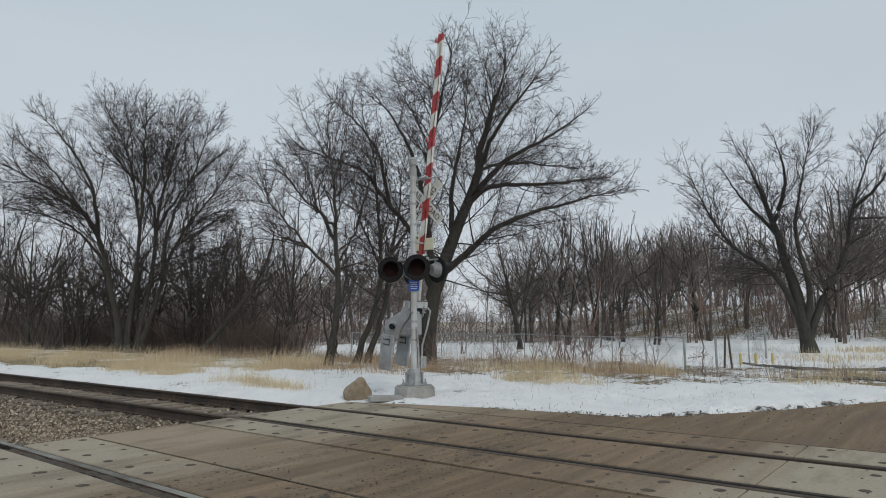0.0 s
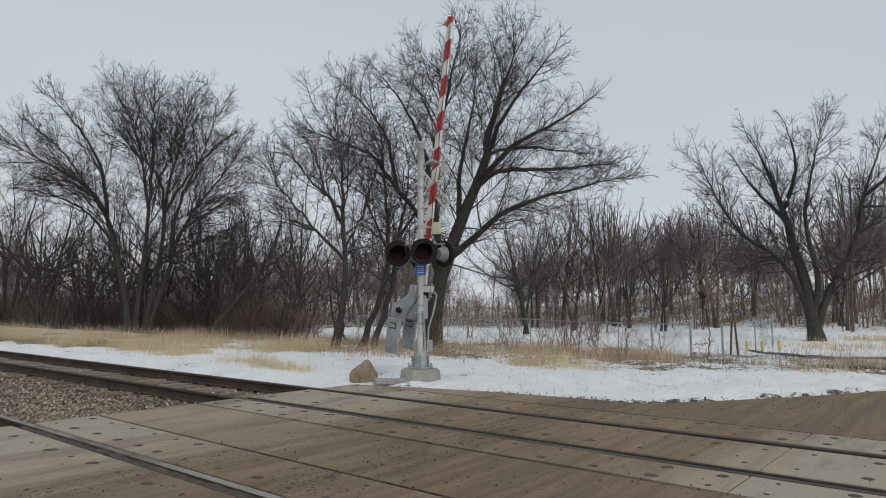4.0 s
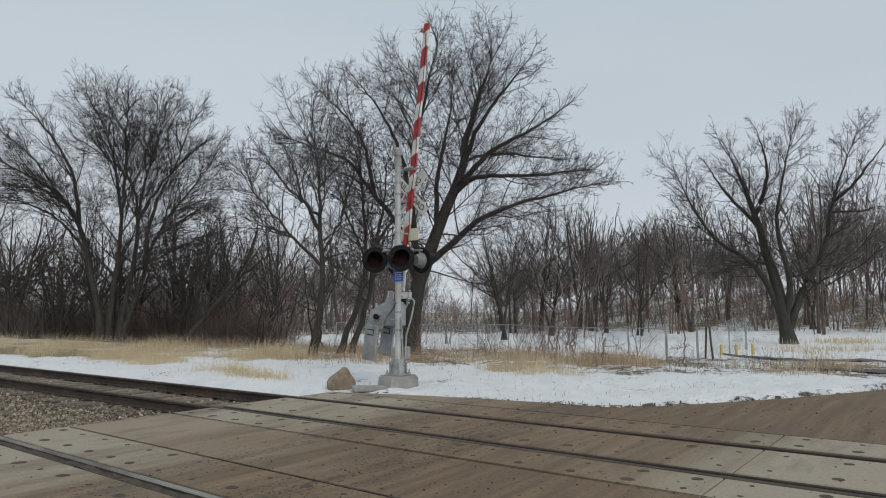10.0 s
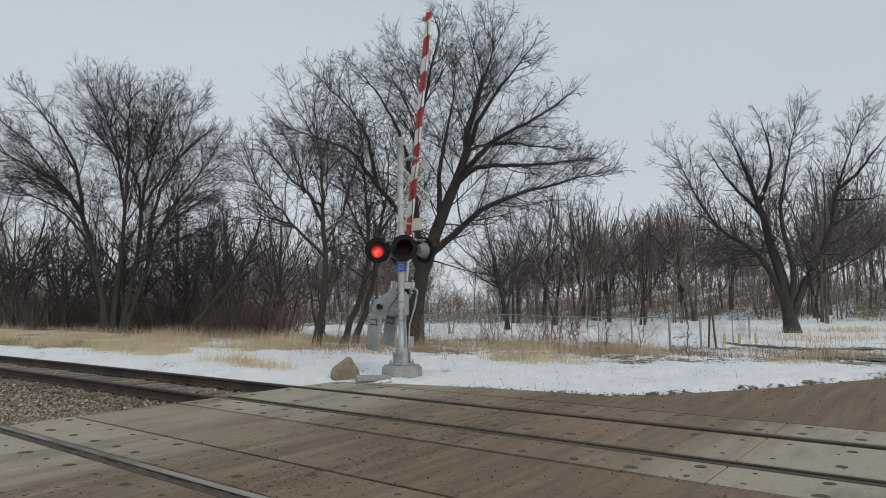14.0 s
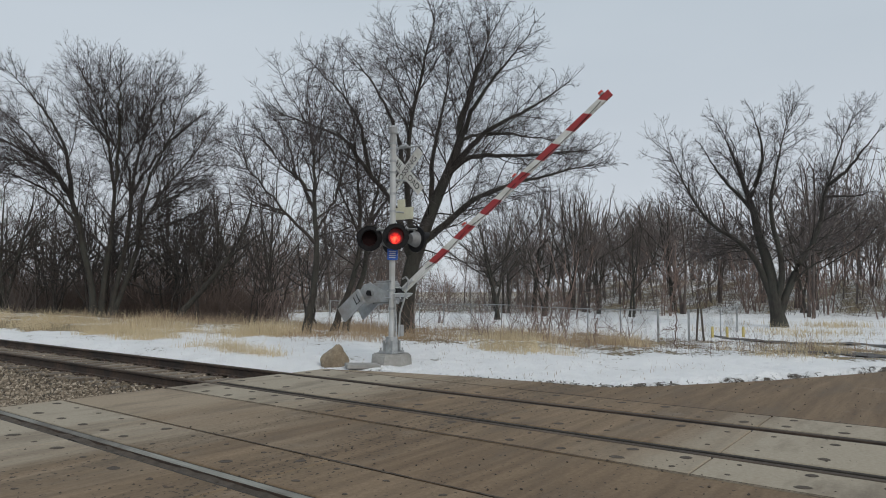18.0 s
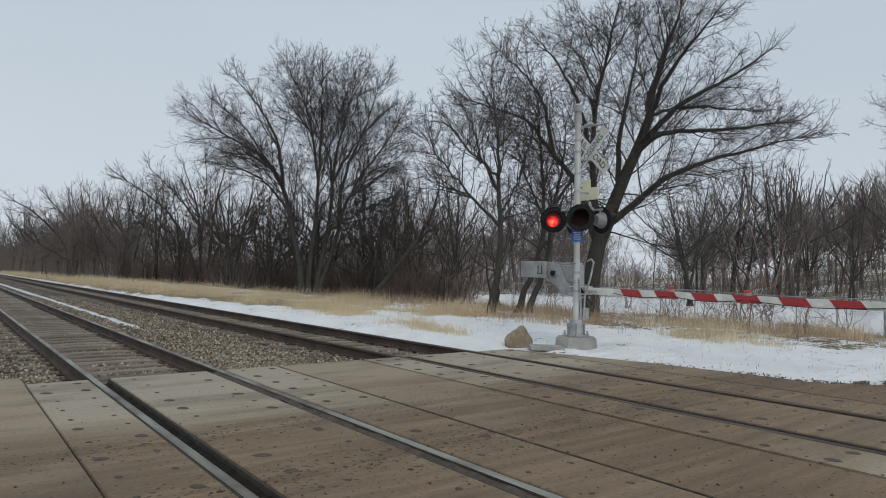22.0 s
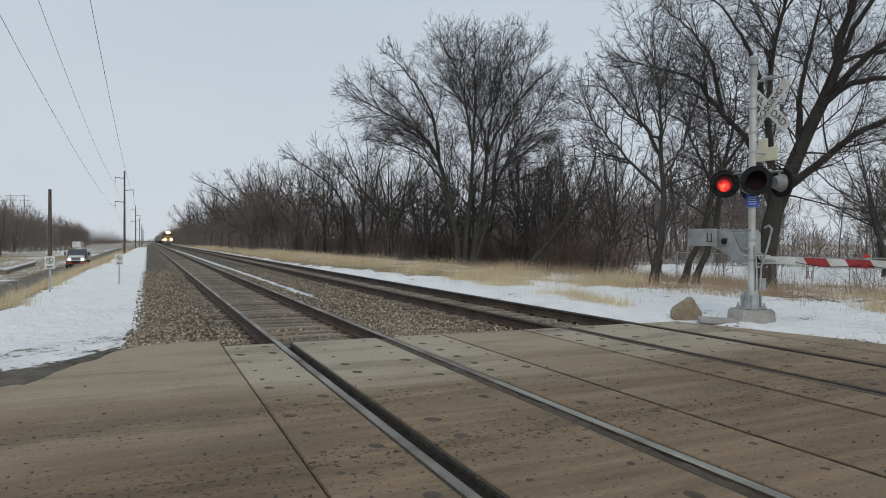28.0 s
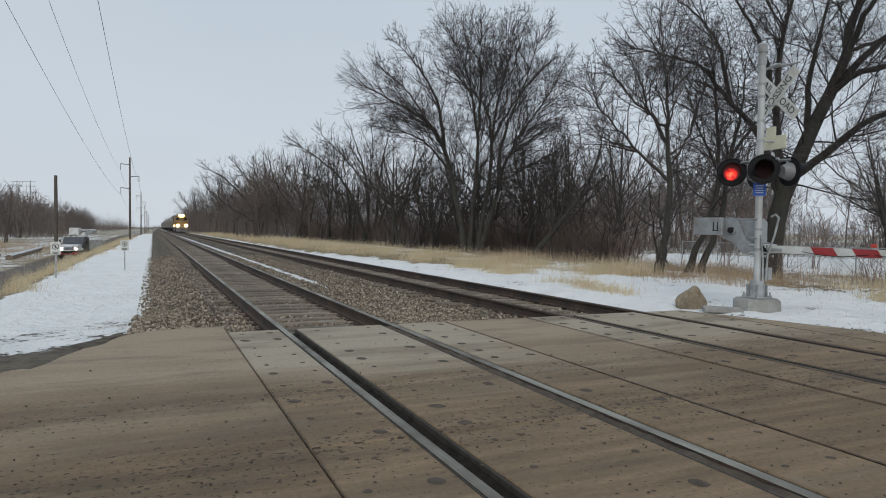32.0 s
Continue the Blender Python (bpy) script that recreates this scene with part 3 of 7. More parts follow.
def build_ground():
    xs = axis([(-2500, -500, 500), (-500, -100, 80), (-100, -20, 8), (-20, -6, 1.0), (-6, -1, 0.3), (-1, 0.6, 0.16), (0.6, 8.0, 0.37), (8.0, 17, 0.25), (17, 32, 0.6), (32, 120, 6), (120, 500, 60), (500, 2500, 500)])
    ys = axis([(-2500, -500, 500), (-500, -60, 60), (-60, -6, 6), (-6, 6, 0.35), (6, 14, 0.2), (14, 30, 0.4), (30, 70, 1.2), (70, 200, 6), (200, 600, 40), (600, 4000, 600)])
    X, Y = np.meshgrid(xs, ys, indexing="ij")
    Z = ground_z(X, Y)
    nx, ny = X.shape
    verts = np.stack([X, Y, Z], -1).reshape(-1, 3)
    i = np.arange(nx * ny).reshape(nx, ny)
    faces = np.stack([i[:-1, :-1], i[1:, :-1], i[1:, 1:], i[:-1, 1:]], -1).reshape(-1, 4)
    me = bpy.data.meshes.new("ground")
    me.from_pydata(verts.tolist(), [], faces.tolist())
    s, g, d = zones(X.ravel(), Y.ravel())
    for k, v in (("snow", s), ("gravel", g), ("dirt", d)):
        at = me.attributes.new(k, "FLOAT", "POINT")
        at.data.foreach_set("value", np.ascontiguousarray(v, dtype=np.float32))
    ob = link("ground", me, M_GROUND, smooth=True)
    tagged(ob, "open ground with snow, dead grass and track ballast", "ground", kind="structure")


build_ground()


def slab(name, outline, lo, hi, material_, label):
    bm = bmesh.new()
    prism(bm, outline, "z", lo, hi)
    ob = part(name, bm, material_)
    return tagged(ob, label, "road", kind="structure")


slab("road_approach", ROAD_LEFT, -0.3, -0.004, M_ROAD, "muddy old concrete road before the crossing")
slab("road_exit", ROAD_RIGHT, -0.3, -0.004, M_ROAD, "muddy old concrete road beyond the crossing")
slab("road_between_tracks", [(3.97, -30), (5.30, -30), (5.30, EDGE_Y), (3.97, EDGE_Y)], -0.3, -0.004, M_ROAD, "muddy concrete strip between the two tracks")
slab("flangeway_bed", [(0.94, -30), (3.96, -30), (3.96, EDGE_Y - 0.02), (0.94, EDGE_Y - 0.02)], -0.25, -0.12, M_RUBBER, "dark rubber bed under the near crossing panels")
slab("flangeway_bed_far", [(5.31, -30), (8.35, -30), (8.35, EDGE_Y - 0.02), (5.31, EDGE_Y - 0.02)], -0.25, -0.12, M_RUBBER, "dark rubber bed under the far crossing panels")


def road_edge_mud():
    """A churned bank of dark mud on the edge of the approach, below the snow."""
    rnd = random.Random(23)
    bm = bmesh.new()
    rows = []
    for i in range(70):
        x = -0.25 - 4.2 * i / 69
        kerb = float(np.interp(x, [p[0] for p in ROAD_LEFT[7::-1]], [p[1] for p in ROAD_LEFT[7::-1]]))
        deep = (0.22 + 0.38 * min(1, i / 14)) * (1 + 0.25 * math.sin(i * 0.7) + rnd.uniform(-0.12, 0.12)) * min(1, i / 5 + 0.1)
        rows.append([bm.verts.new((x + rnd.uniform(-0.02, 0.02), kerb + 0.25 - (deep + 0.25) * j / 9, -0.006 + (0.028 * math.sin(math.pi * j / 9) * rnd.uniform(0.5, 1.4) if 0 < j < 9 else -0.002))) for j in range(10)])
    for p, q in zip(rows, rows[1:]):
        for k in range(9):
            bm.faces.new((p[k], p[k + 1], q[k + 1], q[k]))
    bmesh.ops.recalc_face_normals(bm, faces=bm.faces)
    tagged(part("road_edge_mud", bm, M_EDGEMUD, smooth=True), "churned dark wet mud along the edge of the road", "mud", kind="structure")


road_edge_mud()


# ---------------------------------------------------------------- tracks
def rail_mesh(y0, y1, x):
    """A flat-bottomed rail: foot, web and crowned head, the head's crown in its own bright material."""
    prof = [(-0.07, -0.172), (0.07, -0.172), (0.07, -0.162), (0.014, -0.145), (0.010, -0.05), (0.036, -0.036), (0.036, -0.008), (0.028, 0.0), (-0.028, 0.0), (-0.036, -0.008), (-0.036, -0.036), (-0.010, -0.05), (-0.014, -0.145), (-0.07, -0.162)]
    bm = bmesh.new()
    ys = [y0 + (y1 - y0) * i / 40 for i in range(41)]
    rows = [[bm.verts.new((x + p[0], y, p[1])) for p in prof] for y in ys]
    for a, b in zip(rows, rows[1:]):
        for k in range(len(prof)):
            j = (k + 1) % len(prof)
            f = bm.faces.new((a[k], b[k], b[j], a[j]))
            f.material_index = 1 if k in (6, 7, 8) else 0
    bmesh.ops.recalc_face_normals(bm, faces=bm.faces)
    return bm


def track(name, xa, xb, label):
    base = thing(name, pose(0, 0, 0), label, "railway track")
    for x in (xa, xb):
        part("rail", rail_mesh(-30, 1500, x), [M_RUST, M_RAILTOP if xa < 4 else M_RAILDULL], base)
    mid = (xa + xb) / 2
    tie = bpy.data.meshes.new("tie")
    bm = bmesh.new()
    box(bm, 0, 0, 0, 2.6, 0.225, 0.18, 0.012)
    bm.to_mesh(tie)
    bm.free()
    plate = bpy.data.meshes.new("tie_plate")
    bm = bmesh.new()
    box(bm, 0, 0, 0, 0.34, 0.19, 0.016, 0.003)
    for sx in (-0.11, 0.11):
        for sy in (-0.06, 0.06):
            box(bm, sx, sy, 0.016, 0.03, 0.03, 0.03, 0.004)
    bm.to_mesh(plate)
    bm.free()
    rnd = random.Random(int(xa * 100))
    for i in range(90):
        y = EDGE_Y + 0.28 + 0.53 * i
        t = link("tie", tie, M_TIE, base)
        t.matrix_basis = pose(mid + rnd.uniform(-0.05, 0.05), y + rnd.uniform(-0.03, 0.03), -0.268 + rnd.uniform(-0.008, 0.004), 0, rnd.uniform(-0.6, 0.6), rnd.uniform(-1.5, 1.5))
        if i < 40:
            for x in (xa, xb):
                p = link("tie_plate", plate, M_PLATE, base)
                p.matrix_basis = pose(x, y, -0.170)
    bm = bmesh.new()
    verts, faces = [], []
    for i in range(90, 900):
        y = EDGE_Y + 0.28 + 0.53 * i
        k = len(verts)
        verts += [(mid - 1.3, y - 0.11, -0.178), (mid + 1.3, y - 0.11, -0.178), (mid + 1.3, y + 0.11, -0.178), (mid - 1.3, y + 0.11, -0.178), (mid - 1.3, y - 0.11, -0.26), (mid + 1.3, y - 0.11, -0.26)]
        faces += [(k, k + 1, k + 2, k + 3), (k, k + 4, k + 5, k + 1)]
    bm.free()
    me = bpy.data.meshes.new("far_tie_stretch")
    me.from_pydata(verts, [], faces)
    tagged(link("far_tie_stretch", me, M_TIEFAR, base), kind="stuff")


track("near_track", RAILS[0], RAILS[1], "near railway track with worn steel rails on weathered wooden ties")
track("far_track", RAILS[2], RAILS[3], "far railway track with worn steel rails on weathered wooden ties")


def crossing_panels():
    base = thing("crossing_surface", pose(0, 0, 0), "concrete panels laid between and beside the rails of the crossing", "crossing", kind="structure")
    rnd = random.Random(5)
    length = 2.44
    for a, b in ((RAILS[0], RAILS[1]), (RAILS[2], RAILS[3])):
        strips = ((a - 0.70, a - 0.062), (a + 0.175, b - 0.175), (b + 0.062, b + 0.78))
        for lo, hi in strips:
            for i in range(9):
                y1 = EDGE_Y - i * length
                bm = bmesh.new()
                box(bm, (lo + hi) / 2, y1 - length / 2, -0.06, hi - lo - 0.006, length - 0.012, 0.12, 0.008)
                p = part("panel", bm, M_PANEL, base)
                p.location.z = rnd.uniform(-0.002, 0.003)
                if i < 5:
                    bm = bmesh.new()
                    for u in (0.2, 0.8) if hi - lo > 1 else (0.22, 0.78):
                        for v in (0.1, 0.31, 0.53, 0.74, 0.93):
                            r = rnd.choice((0.02, 0.022, 0.025, 0.045, 0.05))
                            bmesh.ops.create_cone(bm, cap_ends=True, segments=10, radius1=r, radius2=r * 0.8, depth=0.004,
                                                  matrix=pose(lo + u * (hi - lo) + rnd.uniform(-0.02, 0.02), y1 - v * length, 0.003, 0, 0, rnd.uniform(0, 90)) @ Matrix.Diagonal((1, rnd.uniform(1.0, 1.5), 1, 1)))
                    part("lag_hole", bm, M_MUD, p, "dark dirt-filled fixing sockets")
        # dark strips added on the panel edges, in place of shade in the gaps
        for lo, hi in ((a - 0.059, a - 0.039), (a + (0.125 if a > 4 else 0.150), a + 0.172), (b - 0.172, b - (0.125 if a > 4 else 0.150)), (b + 0.039, b + 0.059)):
            bm = bmesh.new()
            box(bm, (lo + hi) / 2, EDGE_Y - 10, -0.06, hi - lo, 20, 0.104, 0.004)
            part("dark_gap_strip", bm, M_GAP_STRIP, base, "added black strip that darkens the gap beside the rail")
        # packed dirt in the gap along the gauge side of each rail
        for x, s in ((a, 1), (b, -1)):
            bm = bmesh.new()
            n = 160
            rows = []
            for i in range(n + 1):
                y = EDGE_Y - i * (20 / n)
                z = (-0.022 if x == RAILS[1] else -0.055) + rnd.uniform(-0.010, 0.010)
                rows.append([bm.verts.new((x + s * 0.037, y, z)), bm.verts.new((x + s * 0.085, y, z - 0.014 + rnd.uniform(-0.006, 0.006))), bm.verts.new((x + s * (0.128 if a > 4 else 0.152), y, z + 0.010))])
            for p, q in zip(rows, rows[1:]):
                for k in (0, 1):
                    bm.faces.new((p[k], q[k], q[k + 1], p[k + 1]))
            bmesh.ops.recalc_face_normals(bm, faces=bm.faces)
            part("flangeway_filler", bm, M_MUD if x == RAILS[1] else M_RUBBER, base, "dirt-packed rubber flangeway")


crossing_panels()


def joint_dirt():
    """Ragged lines of dark dirt packed in the joints along the crossing."""
    rnd = random.Random(17)
    base = bpy.data.objects["crossing_surface"]
    for x in (RAILS[0] - 0.705, RAILS[1] + 0.80, RAILS[2] - 0.725, RAILS[3] + 0.79):
        bm = bmesh.new()
        rows = []
        much = 0.3 if x < 2 else 0.65
        wide = 0.008 * much
        for i in range(420):
            y = EDGE_Y - 0.02 - i * 0.04
            lane = max(0.0, 1 - abs(y - 4.6) / 2.6)
            wide = 0.7 * wide + 0.3 * rnd.uniform(0.004, 0.010 + 0.045 * lane * rnd.random()) * much
            off = rnd.uniform(-0.3, 0.5) * wide
            rows.append([bm.verts.new((x + off - wide, y, 0.0015)), bm.verts.new((x + off, y, 0.004 + 0.2 * wide)), bm.verts.new((x + off + wide, y, 0.0015))])
        for p, q in zip(rows, rows[1:]):
            for k in (0, 1):
                bm.faces.new((p[k], p[k + 1], q[k + 1], q[k]))
        bmesh.ops.recalc_face_normals(bm, faces=bm.faces)
        part("joint_dirt", bm, M_MUD, base, "dark dirt packed in the joint")


joint_dirt()


# ---------------------------------------------------------------- scattered small geometry
def scatter(name, shapes, places, material_, label, category):
    """Joins many small shapes (verts, faces) at places (x, y, z, scale, euler) into one mesh."""
    V, F, k = [], [], 0
    for i, (x, y, z, s, e) in enumerate(places):
        vs, fs = shapes[i % len(shapes)]
        r = np.array(Euler(e).to_matrix()) * s
        V.append(vs @ r.T + (x, y, z))
        F += [tuple(j + k for j in f) for f in fs]
        k += len(vs)
    me = bpy.data.meshes.new(name)
    me.from_pydata(np.concatenate(V).tolist(), [], F)
    ob = link(name, me, material_)
    return tagged(ob, label, category, kind="stuff")


def stone_shapes(n, seed):
    """Angular lumps of a dozen faces."""
    rnd = random.Random(seed)
    out = []
    for _ in range(n):
        ring = [(math.cos(a), math.sin(a)) for a in (0.3, 1.5, 2.6, 3.8, 5.1)]
        vs = [(0.2 * rnd.uniform(-1, 1), 0.2 * rnd.uniform(-1, 1), rnd.uniform(0.55, 0.85)), (0, 0, -0.6)]
        vs += [(c * rnd.uniform(0.75, 1.25), s * rnd.uniform(0.75, 1.25), rnd.uniform(-0.25, 0.3)) for c, s in ring]
        fs = []
        for k in range(5):
            a, b = 2 + k, 2 + (k + 1) % 5
            fs += [(0, a, b), (1, b, a)]
        out.append((np.array(vs), fs))
    return out


def stone_material():
    m, n, l, b = material("loose_ballast", 0.95)
    geo = n.new("ShaderNodeNewGeometry")
    col = ramp_node(n, l, geo.outputs["Random Per Island"], [(0.0, (0.045, 0.034, 0.025)), (0.35, (0.150, 0.120, 0.086)), (0.7, (0.29, 0.24, 0.18)), (1.0, (0.52, 0.45, 0.36))])
    f = noise_node(n, l, geo.outputs["Position"], 60, 3)
    col = mix_node(n, l, 0.25, col, ramp_node(n, l, f, [(0.3, (0.07, 0.056, 0.042)), (0.7, (0.34, 0.29, 0.225))]))
    l.new(col, b.inputs["Base Color"])
    return m


def ballast():
    rnd = random.Random(3)
    shapes = stone_shapes(9, 2)
    places = []
    for _ in range(50000):
        u = rnd.random()
        y = 9.4 + 30 * u ** 2.4 + rnd.uniform(0, 0.6)
        x = rnd.uniform(-0.22, 8.1)
        if x < -0.08 and rnd.random() < 0.7:
            continue
        on_rail = any(abs(x - r) < 0.13 for r in RAILS)
        in_track = 1.05 < x < 3.75 or 5.45 < x < 8.15
        if on_rail or (in_track and rnd.random() < 0.52):
            continue
        if 4.18 < x < 4.45 and y > 18 + 2 * rnd.random():
            continue
        if y < 9.6 + 0.15 * math.sin(x * 3):
            continue
        z = float(ground_z(x, y)) + (rnd.uniform(0.0, 0.06) if in_track else 0.012)
        places.append((x, y, z, rnd.uniform(0.014, 0.038), (rnd.uniform(0, 6), rnd.uniform(0, 6), rnd.uniform(0, 6))))
    scatter("ballast_stones", shapes, places, stone_material(), "loose pinkish grey crushed stone around the ties", "gravel")
    # clods of frozen dirt along the edge of the snow and on the road
    places = []
    edge = [(9.05, 6.93), (9.28, 5.3), (9.34, 4.43), (10.0, 3.84), (11.75, 2.68), (13.8, 1.6)]
    for _ in range(220):
        i = rnd.randrange(len(edge) - 1)
        t = rnd.random()
        x = edge[i][0] + (edge[i + 1][0] - edge[i][0]) * t + rnd.gauss(0.04, 0.16)
        y = edge[i][1] + (edge[i + 1][1] - edge[i][1]) * t + rnd.gauss(0.05, 0.12)
        places.append((x, y, -0.01 + rnd.uniform(0, 0.02), rnd.uniform(0.004, 0.016), (rnd.uniform(0, 6), rnd.uniform(0, 6), 0)))
    for _ in range(900):
        x, y = rnd.uniform(-3, 13), rnd.gauss(3.6, 2.0)
        if any(abs(x - r) < 0.1 for r in RAILS) or y > 8 or (x > 9 and y > 3.4 - 0.5 * (x - 10)):
            continue
        places.append((x, y, 0.001, rnd.uniform(0.004, 0.014), (0, 0, rnd.uniform(0, 6))))
    scatter("mud_clods", shapes, places, M_MUD, "clods of frozen mud along the road edge", "mud")


ballast()


def blades(name, places, material_, label, lo, hi, width, lean=0.35, seed=1):
    """Thin bent stalks, two faces each, at the given places."""
    rnd = np.random.RandomState(seed)
    P = np.array(places)
    n = len(P)
    h = (lo + (hi - lo) * rnd.random_sample(n) ** 1.8) * P[:, 2]
    a = rnd.uniform(0, 2 * np.pi, n)
    b = rnd.uniform(0, 2 * np.pi, n)
    tilt = np.abs(rnd.normal(0, lean, n))
    z = ground_z(P[:, 0], P[:, 1]) - 0.02
    base = np.stack([P[:, 0], P[:, 1], z], -1)
    side = np.stack([np.cos(a), np.sin(a), 0 * a], -1) * (width * rnd.uniform(0.6, 1.3, n))[:, None]
    d1 = np.stack([np.cos(b) * tilt * 0.4, np.sin(b) * tilt * 0.4, np.ones(n)], -1) * (h * 0.55)[:, None]
    d2 = d1 + np.stack([np.cos(b) * tilt, np.sin(b) * tilt, np.ones(n) * 0.8], -1) * (h * 0.5)[:, None]
    V = np.stack([base - side, base + side, base + d1 + side * 0.8, base + d1 - side * 0.8, base + d2], 1).reshape(-1, 3)
    k = np.arange(n) * 5
    F = []
    for i in k.tolist():
        F.append((i, i + 1, i + 2, i + 3))
        F.append((i + 3, i + 2, i + 4))
    me = bpy.data.meshes.new(name)
    me.from_pydata(V.tolist(), [], F)
    return tagged(link(name, me, material_), label, "grass", kind="stuff")


def tufted(n, xr, yr, seed, spread=0.22, per=26, keep=None, power=1.0):
    rnd = random.Random(seed)
    out = []
    while len(out) < n:
        cx = rnd.uniform(*xr)
        cy = yr[0] + (yr[1] - yr[0]) * rnd.random() ** power
        if keep and not keep(cx, cy):
            continue
        size = rnd.uniform(0.45, 1.3)
        for _ in range(rnd.randint(per // 2, per)):
            out.append((cx + rnd.gauss(0, spread), cy + rnd.gauss(0, spread * 1.3), size))
    return out


def grasses():
    def clumpy(x, y):
        return math.sin(x * 1.7 + 0.6 * y) + math.cos(y * 0.83 - x) + 0.7 * math.sin(2.9 * x - 1.3 * y)
    # tall straw verge beside the far track
    blades("straw_verge", tufted(46000, (8.9, 14.6), (17, 150), 11, 0.34, 30, lambda x, y: x > 10.2 + 1.9 * max(0, (25 - y) / 7) - 0.05 * min(26, max(0, y - 24)) + 0.35 * math.sin(y * 1.3) and clumpy(x, y) > -0.1 - 0.02 * max(0, y - 20), 2.1), M_STRAW, "tall pale straw grass beside the railway", 0.18, 0.66, 0.0045, 0.7, seed=2)
    blades("straw_tufts", tufted(7500, (9.2, 12.5), (12.0, 25), 12, 0.16, 22, lambda x, y: 0.15 < (x - 9.2) - 0.08 * (y - 12) < 0.35 + (y - 11.5) * 0.14 and clumpy(x * 1.4, y * 1.2) > -0.4), M_STRAW, "sparse straw grass poking through snow", 0.12, 0.36, 0.004, 0.55, seed=3)
    blades("brown_brush_grass", tufted(19000, (12.9, 25), (1.5, 32), 13, 0.26, 24, lambda x, y: x > 12.9 + 0.5 * abs(y - 9) * (y < 9) and clumpy(x * 0.6, y * 0.7) > (0.15 if y > 0.42 * x - 0.4 else 1.75)), M_BROWNGRASS, "brown dead grass along the fence", 0.12, 0.62, 0.0045, 1.1, seed=4)
    blades("brown_weeds", tufted(2600, (12.6, 24), (3, 30), 18, 0.5, 14, lambda x, y: x > 12.9 + 0.5 * abs(y - 9) * (y < 9)), M_SHRUB, "thin reddish brown weed stalks by the fence", 0.4, 0.95, 0.004, 0.7, seed=9)
    blades("straw_tufts_fence", tufted(6500, (12.3, 24), (1, 12), 14, 0.17, 34, lambda x, y: x > 12.9 + 0.7 * max(0, 6.5 - y) and clumpy(x * 0.9 + 1, y) > (1.1 if y > 0.42 * x - 0.4 else 1.9)), M_STRAW, "pale dry grass clumps in the snow by the road", 0.12, 0.5, 0.0045, 0.95, seed=5)
    blades("ditch_grass", tufted(20000, (-6.6, -2.4), (21, 120), 15, 0.2, 30, lambda x, y: clumpy(x, y * 0.6) > -0.8 and x > -3.3 - 0.11 * (y - 20) + 0.3 * math.sin(y) and x < -3.2 + 0.25 * math.sin(y * 0.7) + 0.5 * min(1, max(0, (y - 40) / 20)), 1.6), M_STRAW, "dry grass on the bank beside the snow", 0.2, 0.62, 0.005, 0.7, seed=6)
    blades("field_grass", tufted(26000, (-46, -10.2), (30, 150), 16, 0.6, 30, lambda x, y: clumpy(x * 0.3, y * 0.25) > -0.4, 1.2), M_BROWNGRASS, "brown field grass beyond the track", 0.3, 0.9, 0.012, seed=7)
    blades("far_field_grass", tufted(4000, (30, 46), (-6, 10), 17, 0.4, 34, lambda x, y: math.sin(x * 0.8) + math.cos(y * 1.1) > 0.2), M_STRAW, "straw grass in the far snowy field", 0.2, 0.5, 0.010, seed=8)
    # single stalks and leaf bits that stick out of the snow
    blades("snow_stubble", tufted(900, (8.5, 13.5), (3.5, 22), 19, 0.25, 5, None), M_BROWNGRASS, "short stubble poking through the snow", 0.03, 0.14, 0.0035, 0.7, seed=10)
    blades("snow_stubble_near", tufted(700, (-3.0, -0.2), (9.6, 20), 20, 0.2, 5, None), M_BROWNGRASS, "short stubble in the broken snow by the road", 0.02, 0.09, 0.003, 0.8, seed=11)


grasses()


# ---------------------------------------------------------------- trees
def sweep(chains, sides, mesh_name, raw=False):
    """Tapered tubes along chains of (points, radii)."""
    V, F, k = [], [], 0
    ang = np.arange(sides) * 2 * np.pi / sides
    cs, sn = np.cos(ang), np.sin(ang)
    for P, R in chains:
        P = np.asarray(P)
        T = np.gradient(P, axis=0)
        T /= np.linalg.norm(T, axis=1)[:, None] + 1e-9
        ref = np.where(np.abs(T[:, 2:3]) > 0.9, [[1.0, 0, 0]], [[0, 0, 1.0]])
        u = np.cross(T, ref)
        u /= np.linalg.norm(u, axis=1)[:, None] + 1e-9
        w = np.cross(T, u)
        R = np.asarray(R)[:, None, None]
        ring = P[:, None, :] + R * (u[:, None, :] * cs[None, :, None] + w[:, None, :] * sn[None, :, None])
        V.append(ring.reshape(-1, 3))
        m = len(P)
        for i in range(m - 1):
            a = k + i * sides
            for s in range(sides):
                t = (s + 1) % sides
                F.append((a + s, a + t, a + sides + t, a + sides + s))
        k += m * sides
    if raw:
        return (np.concatenate(V) if V else np.zeros((0, 3))), F
    me = bpy.data.meshes.new(mesh_name)
    if V:
        me.from_pydata(np.concatenate(V).tolist(), [], F)
    return me


